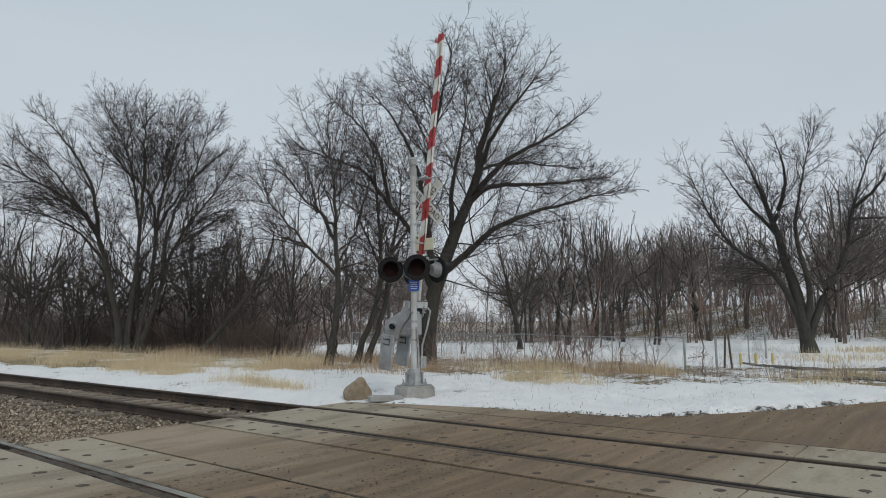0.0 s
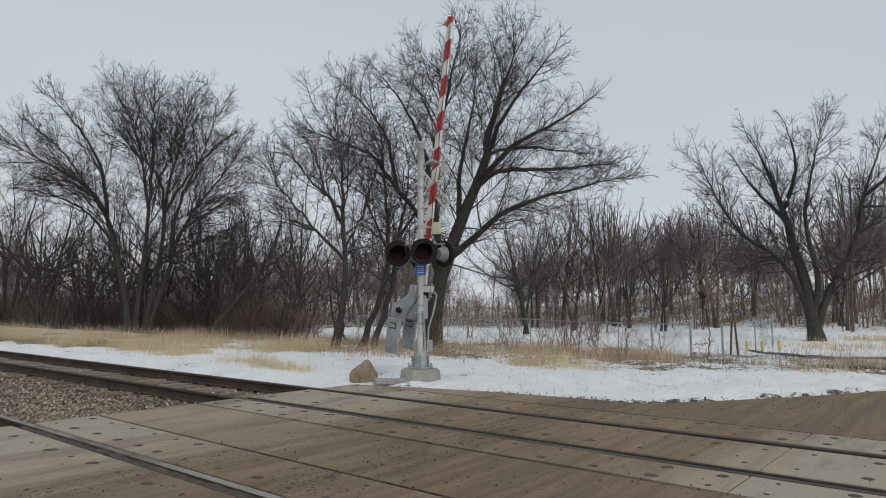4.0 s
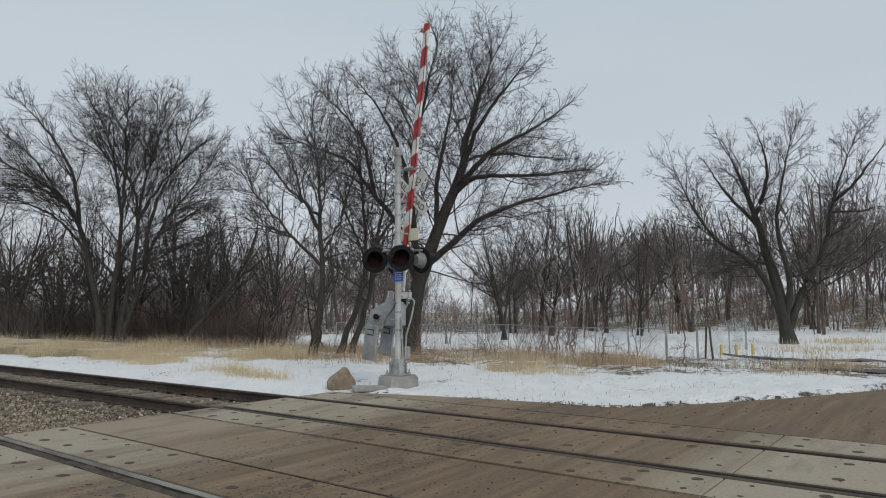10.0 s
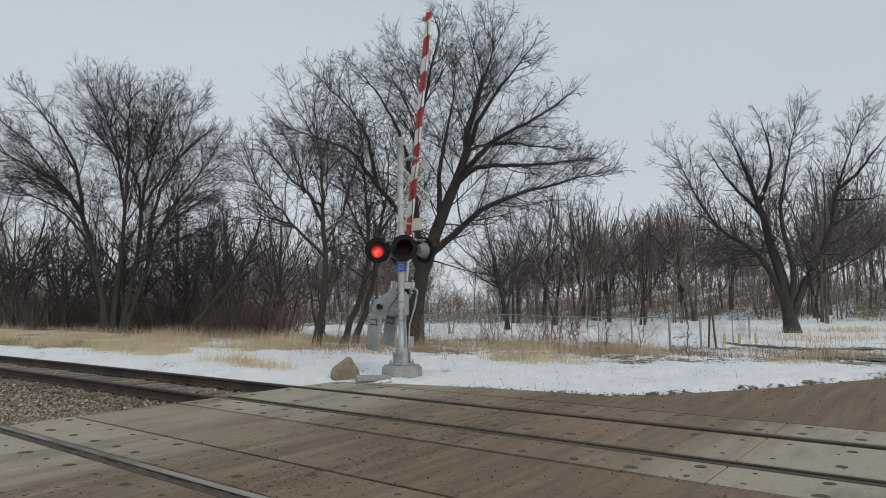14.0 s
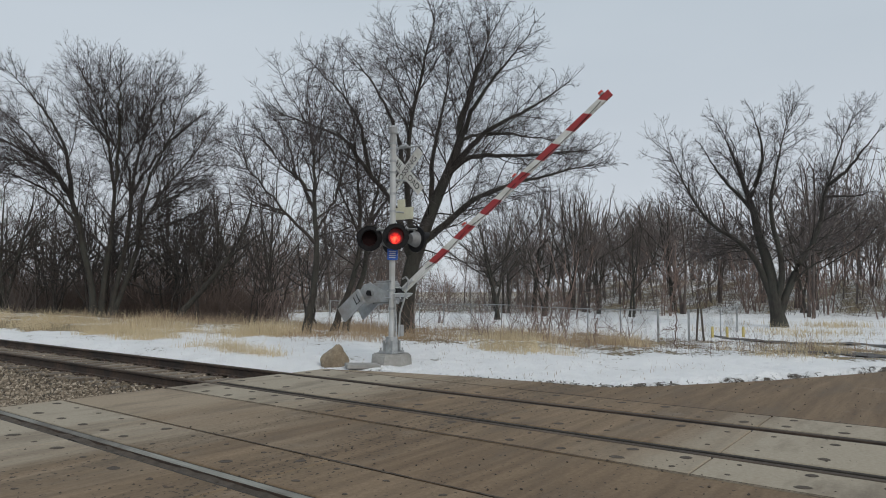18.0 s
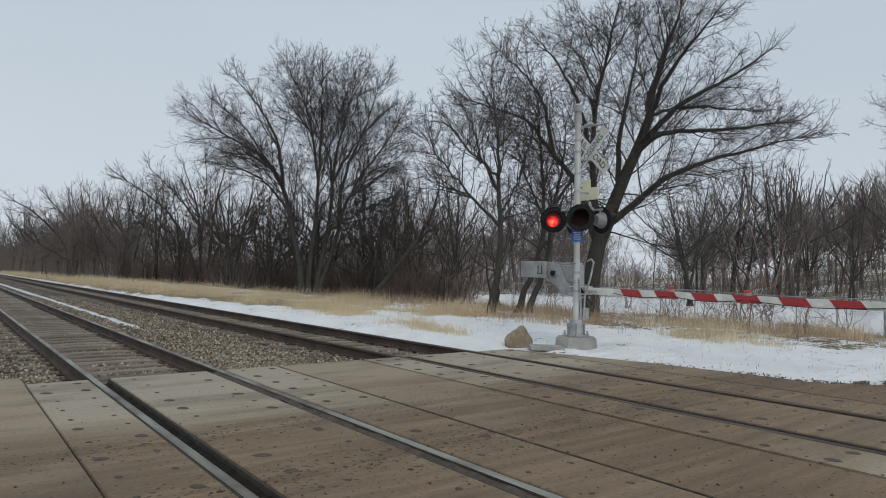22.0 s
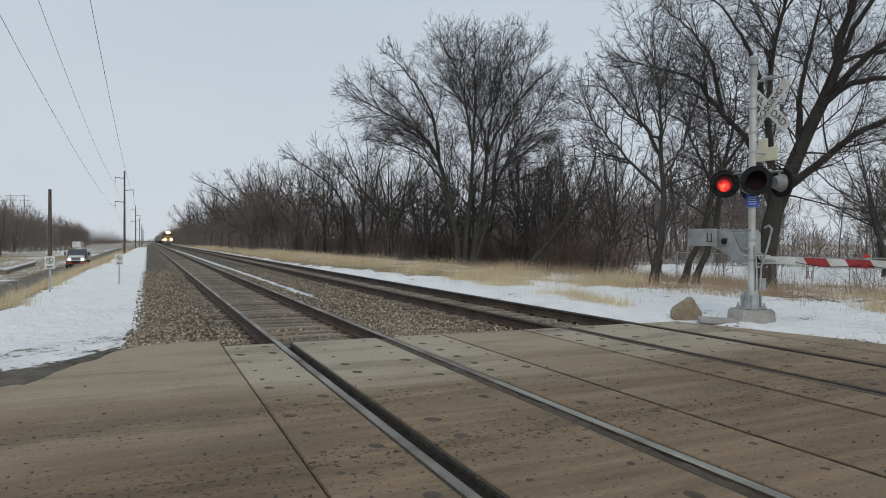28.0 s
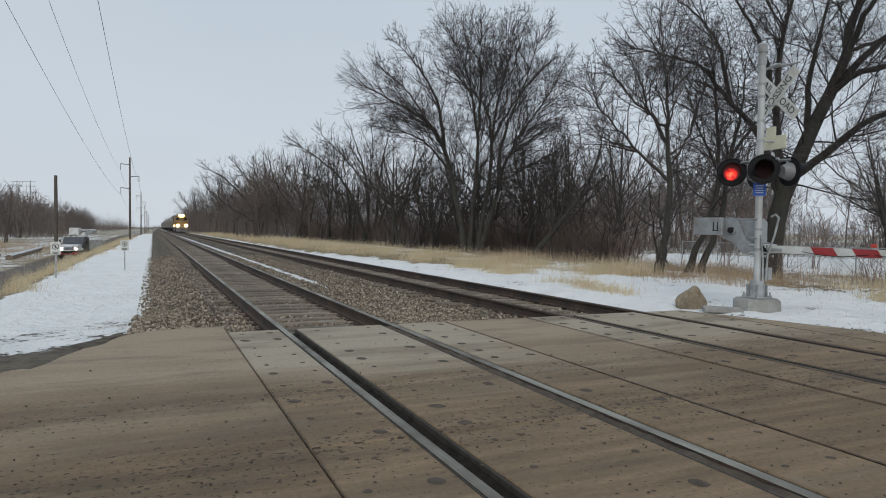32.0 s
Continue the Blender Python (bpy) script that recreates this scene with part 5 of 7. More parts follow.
def woods():
    rnd = random.Random(21)
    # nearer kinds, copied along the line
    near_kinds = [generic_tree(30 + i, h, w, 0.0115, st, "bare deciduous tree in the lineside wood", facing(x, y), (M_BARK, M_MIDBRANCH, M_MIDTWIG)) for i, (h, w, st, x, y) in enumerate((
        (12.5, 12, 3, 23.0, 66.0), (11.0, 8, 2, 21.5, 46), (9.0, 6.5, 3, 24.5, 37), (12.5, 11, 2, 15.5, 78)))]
    spots = [(16.5, 112, 1.0), (20, 70, 0.95), (17, 105, 1.05), (25, 60, 1.0), (13.2, 118, 1.0), (26, 44, 0.95), (30, 38, 0.9), (37, 24, 0.8), (44, 24.5, 0.72), (47, 19, 0.66), (13.5, 135, 1.0), (18, 84, 1.0), (49, 31, 0.9), (50, 23, 0.75), (13.6, 150, 1.25), (13.9, 170, 1.3), (14.2, 195, 1.35), (13.8, 225, 1.35), (15.5, 126, 1.2), (16.5, 98, 1.2), (14.4, 260, 1.4), (19.5, 40.5, 0.8), (17.2, 48.5, 0.85), (22.5, 37, 0.8), (16.2, 66, 0.9)]
    for x, y, s in spots:
        c = copy_thing(rnd.choice(near_kinds), facing(x, y) @ pose(0, 0, 0, 0, 0, rnd.uniform(0, 360)))
        c.scale = (s * rnd.uniform(0.9, 1.1), s * rnd.uniform(0.9, 1.1), s)
    # middling crowns that fill the wood behind the line of large trees
    for k, x, y, s in ((2, 25, 37.5, 0.85), (1, 26, 43.5, 0.8), (2, 21.5, 41, 0.8), (1, 22.5, 47.5, 0.75), (2, 20, 49.5, 0.9), (3, 18.8, 54, 0.75), (2, 17.6, 62, 0.9), (1, 28.5, 49, 0.9), (2, 24, 53, 0.95), (1, 29.5, 41.5, 0.8)):
        c = copy_thing(near_kinds[k], facing(x, y) @ pose(0, 0, 0, rnd.uniform(-6, 6), rnd.uniform(-6, 6), rnd.uniform(0, 360)))
        c.scale = (s * 1.15, s * 1.15, s)
    # broad crowns at the far edge of the field
    for k, x, y, s in ((0, 53.6, 26.9, 1.05), (3, 53.7, 30.9, 1.05), (0, 53.7, 34.8, 0.85), (3, 55.0, 18.3, 0.85), (0, 58.0, 9.5, 0.9)):
        c = copy_thing(near_kinds[k], facing(x, y) @ pose(0, 0, 0, 0, 0, rnd.uniform(0, 360)))
        c.scale = (s, s, s)
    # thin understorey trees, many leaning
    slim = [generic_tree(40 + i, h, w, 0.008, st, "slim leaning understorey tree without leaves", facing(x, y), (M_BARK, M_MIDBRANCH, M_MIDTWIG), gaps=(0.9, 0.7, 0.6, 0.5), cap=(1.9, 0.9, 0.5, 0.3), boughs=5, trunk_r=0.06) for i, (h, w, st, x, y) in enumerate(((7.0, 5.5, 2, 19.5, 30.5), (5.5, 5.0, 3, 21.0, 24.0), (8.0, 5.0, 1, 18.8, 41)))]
    for x, y in ((21.5, 31), (17.8, 38), (20.5, 36), (23, 29), (19, 46), (22, 40), (17, 50), (20, 53), (16.5, 60), (19, 64), (16, 70), (24.5, 33), (18.2, 44), (15.2, 84), (21.5, 59), (26, 38), (19.8, 33.5), (16.8, 41), (18.6, 49), (15.6, 55), (22.5, 35), (24, 31), (21, 28.5), (15, 64), (17.4, 67), (14.6, 76), (20.6, 39), (23.4, 38), (18.4, 36.5), (24.6, 41), (21.6, 44), (19.4, 42.5), (26.4, 34), (17.2, 45.5), (22.6, 32.5), (18.9, 55)):
        c = copy_thing(rnd.choice(slim), facing(x, y) @ pose(0, 0, 0, rnd.uniform(-14, 14), rnd.uniform(-18, 18), rnd.uniform(0, 360)))
        s = rnd.uniform(0.75, 1.15)
        c.scale = (s, s, s)
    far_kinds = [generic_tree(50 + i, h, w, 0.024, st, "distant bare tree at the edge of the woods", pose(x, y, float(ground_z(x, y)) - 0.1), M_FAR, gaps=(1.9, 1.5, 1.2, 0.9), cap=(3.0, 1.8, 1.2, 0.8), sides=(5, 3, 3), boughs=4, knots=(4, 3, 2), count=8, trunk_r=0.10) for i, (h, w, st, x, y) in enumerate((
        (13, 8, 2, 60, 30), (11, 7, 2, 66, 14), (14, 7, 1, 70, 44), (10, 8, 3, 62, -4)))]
    for x, y, k in ((-25.5, 150, 1.0), (-31, 200, 1.0)):
        c = copy_thing(far_kinds[0], pose(x, y, float(ground_z(x, y)) - 0.1, 0, 0, 40 * k))
        c.scale = (k * 1.3, k * 1.3, k)
    for _ in range(125):
        u = rnd.random()
        if u < 0.42:      # along the line, towards the vanishing point
            y = 96 + 330 * rnd.random() ** 1.5
            x = 11.8 + rnd.uniform(0, 15)
        elif u < 0.88:    # wood behind the field
            d, a = rnd.uniform(54, 100), radians(rnd.uniform(-16, 54))
            x, y = d * math.cos(a), d * math.sin(a)
        else:             # low trees on the other side of the line
            y = rnd.uniform(190, 300)
            x = -rnd.uniform(20, 80) - 0.06 * y
        if 34 < math.degrees(math.atan2(y, x)) < 39 and rnd.random() < 0.7:
            continue  # the open view over the field
        s = rnd.uniform(0.75, 1.1) * (0.9 if x < 0 else 1)
        c = copy_thing(rnd.choice(far_kinds), pose(x, y, float(ground_z(x, y)) - 0.1, 0, 0, rnd.uniform(0, 360)))
        c.scale = (s, s, s * rnd.uniform(0.9, 1.15))
    # undergrowth
    kinds = [generic_tree(70 + i, 2.9, 3.4, 0.0065, 4, "leafless reddish brown thicket shrub", facing(22 + 3 * i, 33 - 3 * i), (M_SHRUB, M_SHRUB, M_SHRUB), "thicket_shrub", (1.0, 0.7, 0.6, 0.6), (1.4, 0.8, 0.5, 0.35), (4, 3, 3), 2, 0.02, (4, 3, 2), 7, 0.15, "shrub", 0.3) for i in range(4)]
    for x, y, s in ((18.5, 10.6, 0.5), (20.0, 9.4, 0.42), (21.5, 12.0, 0.55), (19.0, 13.2, 0.5), (23.0, 9.6, 0.45), (17.8, 12.4, 0.4), (22.5, 14.0, 0.6), (24.5, 14.5, 0.6), (16.8, 14.4, 0.45), (27.6, 14.2, 0.8), (28.6, 15.6, 0.9), (17.4, 22.0, 0.6), (19.2, 25.0, 0.7)):
        c = copy_thing(rnd.choice(kinds), pose(x, y, float(ground_z(x, y)) - 0.05, 0, 0, rnd.uniform(0, 360)))
        c.scale = (s * 1.2, s * 1.2, s)
    for _ in range(125):
        u = rnd.random()
        s = rnd.uniform(0.8, 1.7)
        if u < 0.45:
            y = 36 + 190 * rnd.random() ** 1.5
            x = rnd.uniform(18.5, 32)
            s *= 1.25
        elif u < 0.93:
            d, a = rnd.uniform(46, 74), radians(rnd.uniform(-14, 56))
            if d < 52 and math.degrees(a) < 26:
                continue
            x, y = d * math.cos(a), d * math.sin(a)
            s *= 1.35
        else:
            x, y = rnd.uniform(-60, -18), rnd.uniform(110, 240)
            s *= 1.3
        if 34 < math.degrees(math.atan2(y, x)) < 51 and math.hypot(x, y) < 58 or 34 < math.degrees(math.atan2(y, x)) < 39 and rnd.random() < 0.8:
            continue
        c = copy_thing(rnd.choice(kinds), pose(x, y, float(ground_z(x, y)) - 0.05, 0, 0, rnd.uniform(0, 360)))
        c.scale = (s, s, s * rnd.uniform(0.8, 1.2))


woods()


def distant_woods():
    """The closed woods far behind: small forked trees over fine brush, too far off to tell apart."""
    rs = np.random.RandomState(33)
    shapes = []
    for _ in range(6):
        # trunk, boughs, branches and twigs of a tree one unit high
        a, b, r = [np.zeros((1, 3))], [np.array([[rs.normal(0, 0.05), rs.normal(0, 0.05), 0.62]])], [np.array([0.008])]
        for n, size, spread, thick in ((9, 0.46, 0.55, 0.0050), (24, 0.20, 0.6, 0.0030)):
            pa, pb = np.concatenate(a[-1:]), np.concatenate(b[-1:])
            j = rs.randint(0, len(pa), n)
            u = rs.uniform(0.25, 0.9, (n, 1))
            s = pa[j] + (pb[j] - pa[j]) * u
            d = unit(unit(pb[j] - pa[j]) + rs.normal(0, spread, (n, 3)) + (0, 0, 0.15))
            a.append(s)
            b.append(s + d * size * rs.uniform(0.5, 1.1, (n, 1)))
            r.append(np.full(n, thick))
        # the haze of fine twigs that rounds the crown
        n = 72
        p = unit(rs.normal(size=(n, 3))) * rs.random_sample((n, 1)) ** 0.4 * (0.27, 0.27, 0.31) + (0, 0, 0.60)
        d = unit(unit(p - (0, 0, 0.25)) + rs.normal(0, 0.45, (n, 3)))
        a.append(p)
        b.append(p + d * rs.uniform(0.10, 0.24, (n, 1)))
        r.append(np.full(n, 0.0030))
        shapes.append((np.concatenate(a), np.concatenate(b), np.concatenate(r)))
    A, B, R = [], [], []

    def plant(x, y, h, thick=1.0):
        z = ground_z(x, y)
        for i in range(len(x)):
            a, b, r = shapes[i % 6]
            t = rs.uniform(0, 2 * np.pi)
            k = h[i] * np.array([[np.cos(t), np.sin(t), 0], [-np.sin(t), np.cos(t), 0], [0, 0, 1.0]])
            at = np.array([x[i], y[i], z[i] - 0.2])
            A.append(a @ k + at)
            B.append(b @ k + at)
            R.append(r * h[i] * thick)

    def brush(n, x, y, h, wide=1.0):
        z = ground_z(x, y)
        top = h * rs.uniform(0.35, 1.0, n)
        lean = rs.normal(0, 0.42, (n, 2)) * top[:, None]
        A.append(np.stack([x, y, z - 0.1], -1))
        B.append(np.stack([x + lean[:, 0], y + lean[:, 1], z + top], -1))
        R.append(rs.uniform(0.010, 0.035, n) * wide)

    # the wood on the slope behind the field, thin where the view opens
    n = 560
    d, a = rs.uniform(66, 135, n), np.radians(rs.uniform(-30, 62, n))
    gap = (a > 0.60) & (a < 0.68)
    plant(d * np.cos(a), d * np.sin(a), (9.5 + 2 * np.sin(a * 23) * np.sin(a * 7) + 3.0 * (a < 0.16)) * rs.uniform(0.7, 1.15, n) * np.where(gap, 0.5, 1))
    n = 9000
    d, a = rs.uniform(56, 120, n), np.radians(rs.uniform(-22, 60, n))
    brush(n, d * np.cos(a), d * np.sin(a), np.where((a > 0.60) & (a < 0.68), 1.4, 3.0), 0.8)
    # beside the line, towards its vanishing point
    n = 300
    y = 62 + 800 * rs.random_sample(n) ** 1.6
    plant(13 + rs.uniform(0, 30, n), y, (9.5 + 2 * np.sin(y / 17)) * rs.uniform(0.7, 1.1, n))
    n = 260
    y = 85 + 650 * rs.random_sample(n) ** 1.5
    plant(10.8 + rs.uniform(0, 10, n), y, (9.0 + 2 * np.sin(y / 11)) * rs.uniform(0.7, 1.1, n))
    n = 9000
    y = 45 + 500 * rs.random_sample(n) ** 1.7
    brush(n, np.where(y < 80, 16.5, 11.5) + rs.uniform(0, 20, n), y, 3.0 + 3.5 * rs.random_sample(n) ** 2)
    # on the other side
    n = 560
    y = rs.uniform(190, 420, n)
    aside = rs.uniform(0, 1, n) ** 0.8
    plant(-9 - 0.045 * y - 100 * aside, y, (10.5 + 6.0 * np.minimum(1, aside * 6)) * rs.uniform(0.7, 1.05, n), 1.4)
    n = 7000
    y = rs.uniform(190, 420, n)
    brush(n, -9 - 0.045 * y - 100 * rs.uniform(0, 1, n) ** 0.8, y, np.full(n, 7.0), 1.8)
    n = 3000
    y = rs.uniform(420, 1000, n)
    brush(n, -22 - rs.uniform(0, 90, n), y, np.full(n, 14.0), 3.0)
    n = 1500
    y = rs.uniform(800, 1100, n)
    brush(n, rs.uniform(-70, 60, n), y, np.full(n, 6.0), 3.0)
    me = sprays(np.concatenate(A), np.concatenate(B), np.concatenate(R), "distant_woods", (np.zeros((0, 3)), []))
    tagged(link("distant_woods", me, M_WOODS_HAZED), "dense brown leafless woods on the horizon", "woods", kind="stuff")


distant_woods()


def understorey_brush():
    """The tangle of thin brown stems between the trunks of the nearer wood."""
    rs = np.random.RandomState(44)
    n = 34000
    y = 30 + 58 * rs.random_sample(n) ** 1.2
    x = np.maximum(17.0, 20.5 - 0.10 * (y - 30)) + 24 * rs.random_sample(n) ** 1.4 * np.clip(1.4 - y / 80, 0.3, 1)
    keep = np.arctan2(y, x) > 0.91 + 0.03 * np.sin(y)
    x, y = x[keep], y[keep]
    n = len(x)
    clump = 0.5 + 0.5 * np.sin(x * 0.9 + 1.3 * np.sin(y * 0.31)) * np.cos(y * 0.55)
    h = (1.0 + 3.0 * clump) * rs.uniform(0.4, 1.0, n)
    lift = np.where(rs.random_sample(n) < 0.45, rs.uniform(0, 1.6, n) * clump, 0)
    z = ground_z(x, y) - 0.05 + lift
    lean = rs.normal(0, 0.5, (n, 2)) * h[:, None]
    a = np.stack([x, y, z], -1)
    b = np.stack([x + lean[:, 0], y + lean[:, 1], z + h], -1)
    me = sprays(a, b, rs.uniform(0.006, 0.017, n), "understorey_brush", (np.zeros((0, 3)), []))
    tagged(link("understorey_brush", me, M_BRUSH), "tangled brown brush under the lineside trees", "brush", kind="stuff")


understorey_brush()


# ---------------------------------------------------------------- crossing signal
MX, MY = MAST
PIVOT = (10.12, 9.59, 1.36)
LAMPS = {}


def signal_lamp(parent, x, y, z, turn, lit):
    """A round black background with a hooded lens; local -Y is its front."""
    base = parent
    m = pose(x, y, z, 0, 0, turn)
    bm = bmesh.new()
    tube(bm, (0, 0.02, 0), (0, 0.032, 0), 0.255, 0.255, 32)
    bmesh.ops.create_cone(bm, cap_ends=False, segments=32, radius1=0.26, radius2=0.26, depth=0.03, matrix=pose(0, 0.02, 0, 90))
    disc = part("background_disc", bm, M_BLACK, base, "round black lamp background")
    disc.matrix_basis = m
    bm = bmesh.new()
    bmesh.ops.create_cone(bm, cap_ends=True, segments=24, radius1=0.16, radius2=0.10, depth=0.16, matrix=pose(0, 0.11, 0, -90))
    part("housing", bm, M_CLEAR if not lit else M_BLACK, disc, "grey lamp housing")
    # hood: open at the bottom
    bm = bmesh.new()
    rows = []
    for k in range(25):
        a = radians(-35 + 250 * k / 24)
        L = 0.10 + 0.17 * max(0.0, math.sin(a)) ** 0.7
        for r in (0.158, 0.152):
            rows.append((bm.verts.new((r * math.cos(a), 0.02, r * math.sin(a))), bm.verts.new((r * math.cos(a), -L, r * math.sin(a)))))
    for k in range(0, len(rows) - 2, 2):
        for o in (0, 1):
            p, q = rows[k + o], rows[k + 2 + o]
            bm.faces.new((p[0], p[1], q[1], q[0]))
        bm.faces.new((rows[k][1], rows[k + 1][1], rows[k + 3][1], rows[k + 2][1]))
    bmesh.ops.recalc_face_normals(bm, faces=bm.faces)
    part("hood", bm, M_BLACK, disc, "black hood", True)
    if lit:
        # added turning drum that imitates the flashing: one face glows, the other is dark
        bm = bmesh.new()
        tube(bm, (0, -0.006, 0), (0, 0.010, 0), 0.149, 0.149, 32)
        for f in bm.faces:
            f.material_index = 1 if f.normal.y < -0.5 else 0
        bm.normal_update()
        for f in bm.faces:
            f.material_index = 1 if f.normal.y < -0.5 else 0
        lens = part("lens", bm, [M_LENS, M_LED], disc, "round red signal lens")
        return lens
    return None


def crossing_signal():
    s = thing("crossing_signal", pose(MX, MY, 0), "silver railway crossing signal with flashing lamps, crossbuck and concrete base", "crossing signal")
    bm = bmesh.new()
    bmesh.ops.create_cone(bm, cap_ends=True, segments=8, radius1=0.42, radius2=0.40, depth=0.26, matrix=pose(0, 0, 0.05, 0, 0, 22.5))
    bmesh.ops.bevel(bm, geom=[e for e in bm.edges if abs(e.verts[0].co.z - e.verts[1].co.z) < 0.01 and e.verts[0].co.z > 0.1], offset=0.03, segments=2, affect="EDGES")
    part("concrete_base", bm, M_BASE, s, "octagonal weathered concrete base")
    bm = bmesh.new()
    box(bm, 0, 0, 0.20, 0.36, 0.36, 0.03, 0.005)
    tube(bm, (0, 0, 0.2), (0, 0, 0.50), 0.135, 0.115, 14)
    for a in range(4):
        c, d = math.cos(radians(45 + 90 * a)), math.sin(radians(45 + 90 * a))
        box(bm, 0.15 * c, 0.15 * d, 0.32, 0.02, 0.05, 0.22, 0, None)
    part("junction_box_base", bm, M_GALV, s)
    for a in range(4):
        bm = bmesh.new()
        c, d = math.cos(radians(45 + 90 * a)), math.sin(radians(45 + 90 * a))
        tube(bm, (0.21 * c, 0.21 * d, 0.16), (0.21 * c, 0.21 * d, 0.29), 0.017, 0.017, 8)
        tube(bm, (0.21 * c, 0.21 * d, 0.215), (0.21 * c, 0.21 * d, 0.24), 0.032, 0.032, 6)
        part("anchor_bolt", bm, M_GREY, s)
    bm = bmesh.new()
    tube(bm, (0, 0, 0.45), (0, 0, 4.28), 0.060, 0.057, 16)
    part("mast", bm, M_SILVER, s, smooth=False)
    for z in (4.2, 3.95, 3.72, 3.30, 2.95, 2.52, 2.05, 1.4, 1.05):
        bm = bmesh.new()
        tube(bm, (0, 0, z - 0.022), (0, 0, z + 0.022), 0.068, 0.068, 16)
        box(bm, 0.085, 0.0, z, 0.04, 0.03, 0.03, 0.004)
        part("pole_band", bm, M_GALV, s)
    bm = bmesh.new()
    tube(bm, (0, 0, 4.28), (0, 0, 4.44), 0.075, 0.075, 14)
    tube(bm, (0, 0, 4.44), (0, 0, 4.50), 0.062, 0.062, 14)
    tube(bm, (0, 0, 4.50), (0, 0, 4.62), 0.085, 0.088, 16)
    tube(bm, (0, 0, 4.62), (0, 0, 4.66), 0.088, 0.05, 16)
    part("bell", bm, M_GREY, s, "grey electronic bell")
    bm = bmesh.new()
    tube(bm, (0, 0.13, 4.20), (0.12, -0.66, 4.20), 0.022, 0.018, 8)
    box(bm, 0.04, -0.24, 4.225, 0.05, 0.22, 0.045, 0.01)
    part("top_bracket", bm, M_GALV, s, "horizontal bracket arm")
    # crossbuck
    cb = part("crossbuck_bracket", tube(bmesh.new(), (0.05, 0.0, 3.60), (0.36, -0.04, 3.60), 0.018, 0.018, 8), M_GALV, s)
    turn = -90
    for i, (ang, words, off) in enumerate(((45, "CROSSING", 0.024), (-45, "RAIL   ROAD", 0.0))):
        bm = bmesh.new()
        box(bm, 0, 0, 0, 1.14, 0.006, 0.20, 0)
        m = pose(0.33 - off, -0.04, 3.76, 0, 0, turn) @ pose(0, 0, 0, 0, -ang, 0)
        blade = part("crossbuck_blade", bm, M_WHITE, s, "white reflective crossbuck blade")
        blade.matrix_basis = m
        text_part("lettering", words, 0.172, pose(0, -0.006, 0, 90, 0, 0), M_BLACK, blade, "black block letters")
    # back of the track-count sign, cream
    bm = bmesh.new()
    R = pose(0.26, -0.06, 2.93, 0, 0, turn)
    box(bm, 0, 0, 0, 0.50, 0.012, 0.24, 0.004, R)
    box(bm, -0.06, 0.0, 0.20, 0.20, 0.012, 0.17, 0.004, R)
    part("track_count_sign", bm, M_CREAM, s, "cream-coloured back of the small track sign")
    bm = bmesh.new()
    tube(bm, (0, 0, 2.95), (0.26, -0.06, 2.95), 0.018, 0.018, 8)
    part("sign_bracket", bm, M_GALV, s)
    # blue notice with unreadable writing
    bm = bmesh.new()
    Rb = pose(-0.058, -0.055, 2.10, 0, 0, -47)
    box(bm, 0, 0, 0, 0.20, 0.008, 0.22, 0.002, Rb)
    notice = part("blue_notice", bm, M_BLUE, s, "small blue emergency notice plate")
    bm = bmesh.new()
    for k in range(4):
        box(bm, 0, -0.008, 0.06 - 0.04 * k, 0.14 - 0.02 * (k % 2), 0.003, 0.014, 0, Rb)
    part("notice_print", bm, M_WHITE, notice, "pale bars of print")
    # lamp cross arm and lamps
    bm = bmesh.new()
    tube(bm, (-0.04, 0.55, 2.60), (-0.04, -0.42, 2.60), 0.024, 0.024, 8)
    tube(bm, (0.10, 0.5, 2.60), (0.24, -0.42, 2.60), 0.022, 0.022, 8)
    box(bm, 0, 0, 2.60, 0.17, 0.17, 0.12, 0.02)
    for p in ((-0.10, 0.50), (-0.19, -0.24), (0.24, -0.36)):
        tube(bm, (p[0], p[1], 2.60), (p[0], p[1], 2.46), 0.022, 0.022, 8)
    part("lamp_crossarm", bm, M_GALV, s, "galvanised lamp crossarm")
    LAMPS["left"] = signal_lamp(s, -0.17, 0.46, 2.43, -45, True)
    LAMPS["right"] = signal_lamp(s, -0.20, -0.26, 2.43, -45, True)
    signal_lamp(s, 0.30, -0.38, 2.40, 80, False)
    signal_lamp(s, 0.30, 0.30, 2.40, 80, False)
    # gate mechanism case on the mast
    bm = bmesh.new()
    box(bm, 0.16, 0.28, 1.34, 0.28, 0.46, 0.42, 0.02)
    box(bm, 0.16, 0.28, 1.565, 0.24, 0.40, 0.05, 0.015)
    case = part("gate_mechanism_case", bm, M_GREY, s, "grey gate mechanism case")
    bm = bmesh.new()
    for z in (1.25, 1.58):
        tube(bm, (-0.085, -0.05, z), (-0.085, 0.09, z), 0.014, 0.014, 8)
        tube(bm, (-0.09, 0, z), (0.05, 0, z), 0.02, 0.02, 8)
    part("clamp_bolts", bm, M_GALV, case)
    bm = bmesh.new()
    path_tube(bm, [(0.12, -0.16, 1.62), (0.13, -0.24, 1.66), (0.14, -0.30, 1.60), (0.12, -0.24, 1.30), (0.09, -0.13, 0.95), (0.07, -0.12, 0.50)], 0.019, 8)
    path_tube(bm, [(-0.02, -0.08, 1.3), (0.0, -0.11, 0.9), (0.02, -0.1, 0.45)], 0.016, 8)
    part("conduit", bm, M_GALV, s, "bent flexible conduit")
    bm = bmesh.new()
    box(bm, 0.13, -0.12, 0.62, 0.10, 0.09, 0.22, 0.01)
    part("cable_box", bm, M_GREY, s)


crossing_signal()


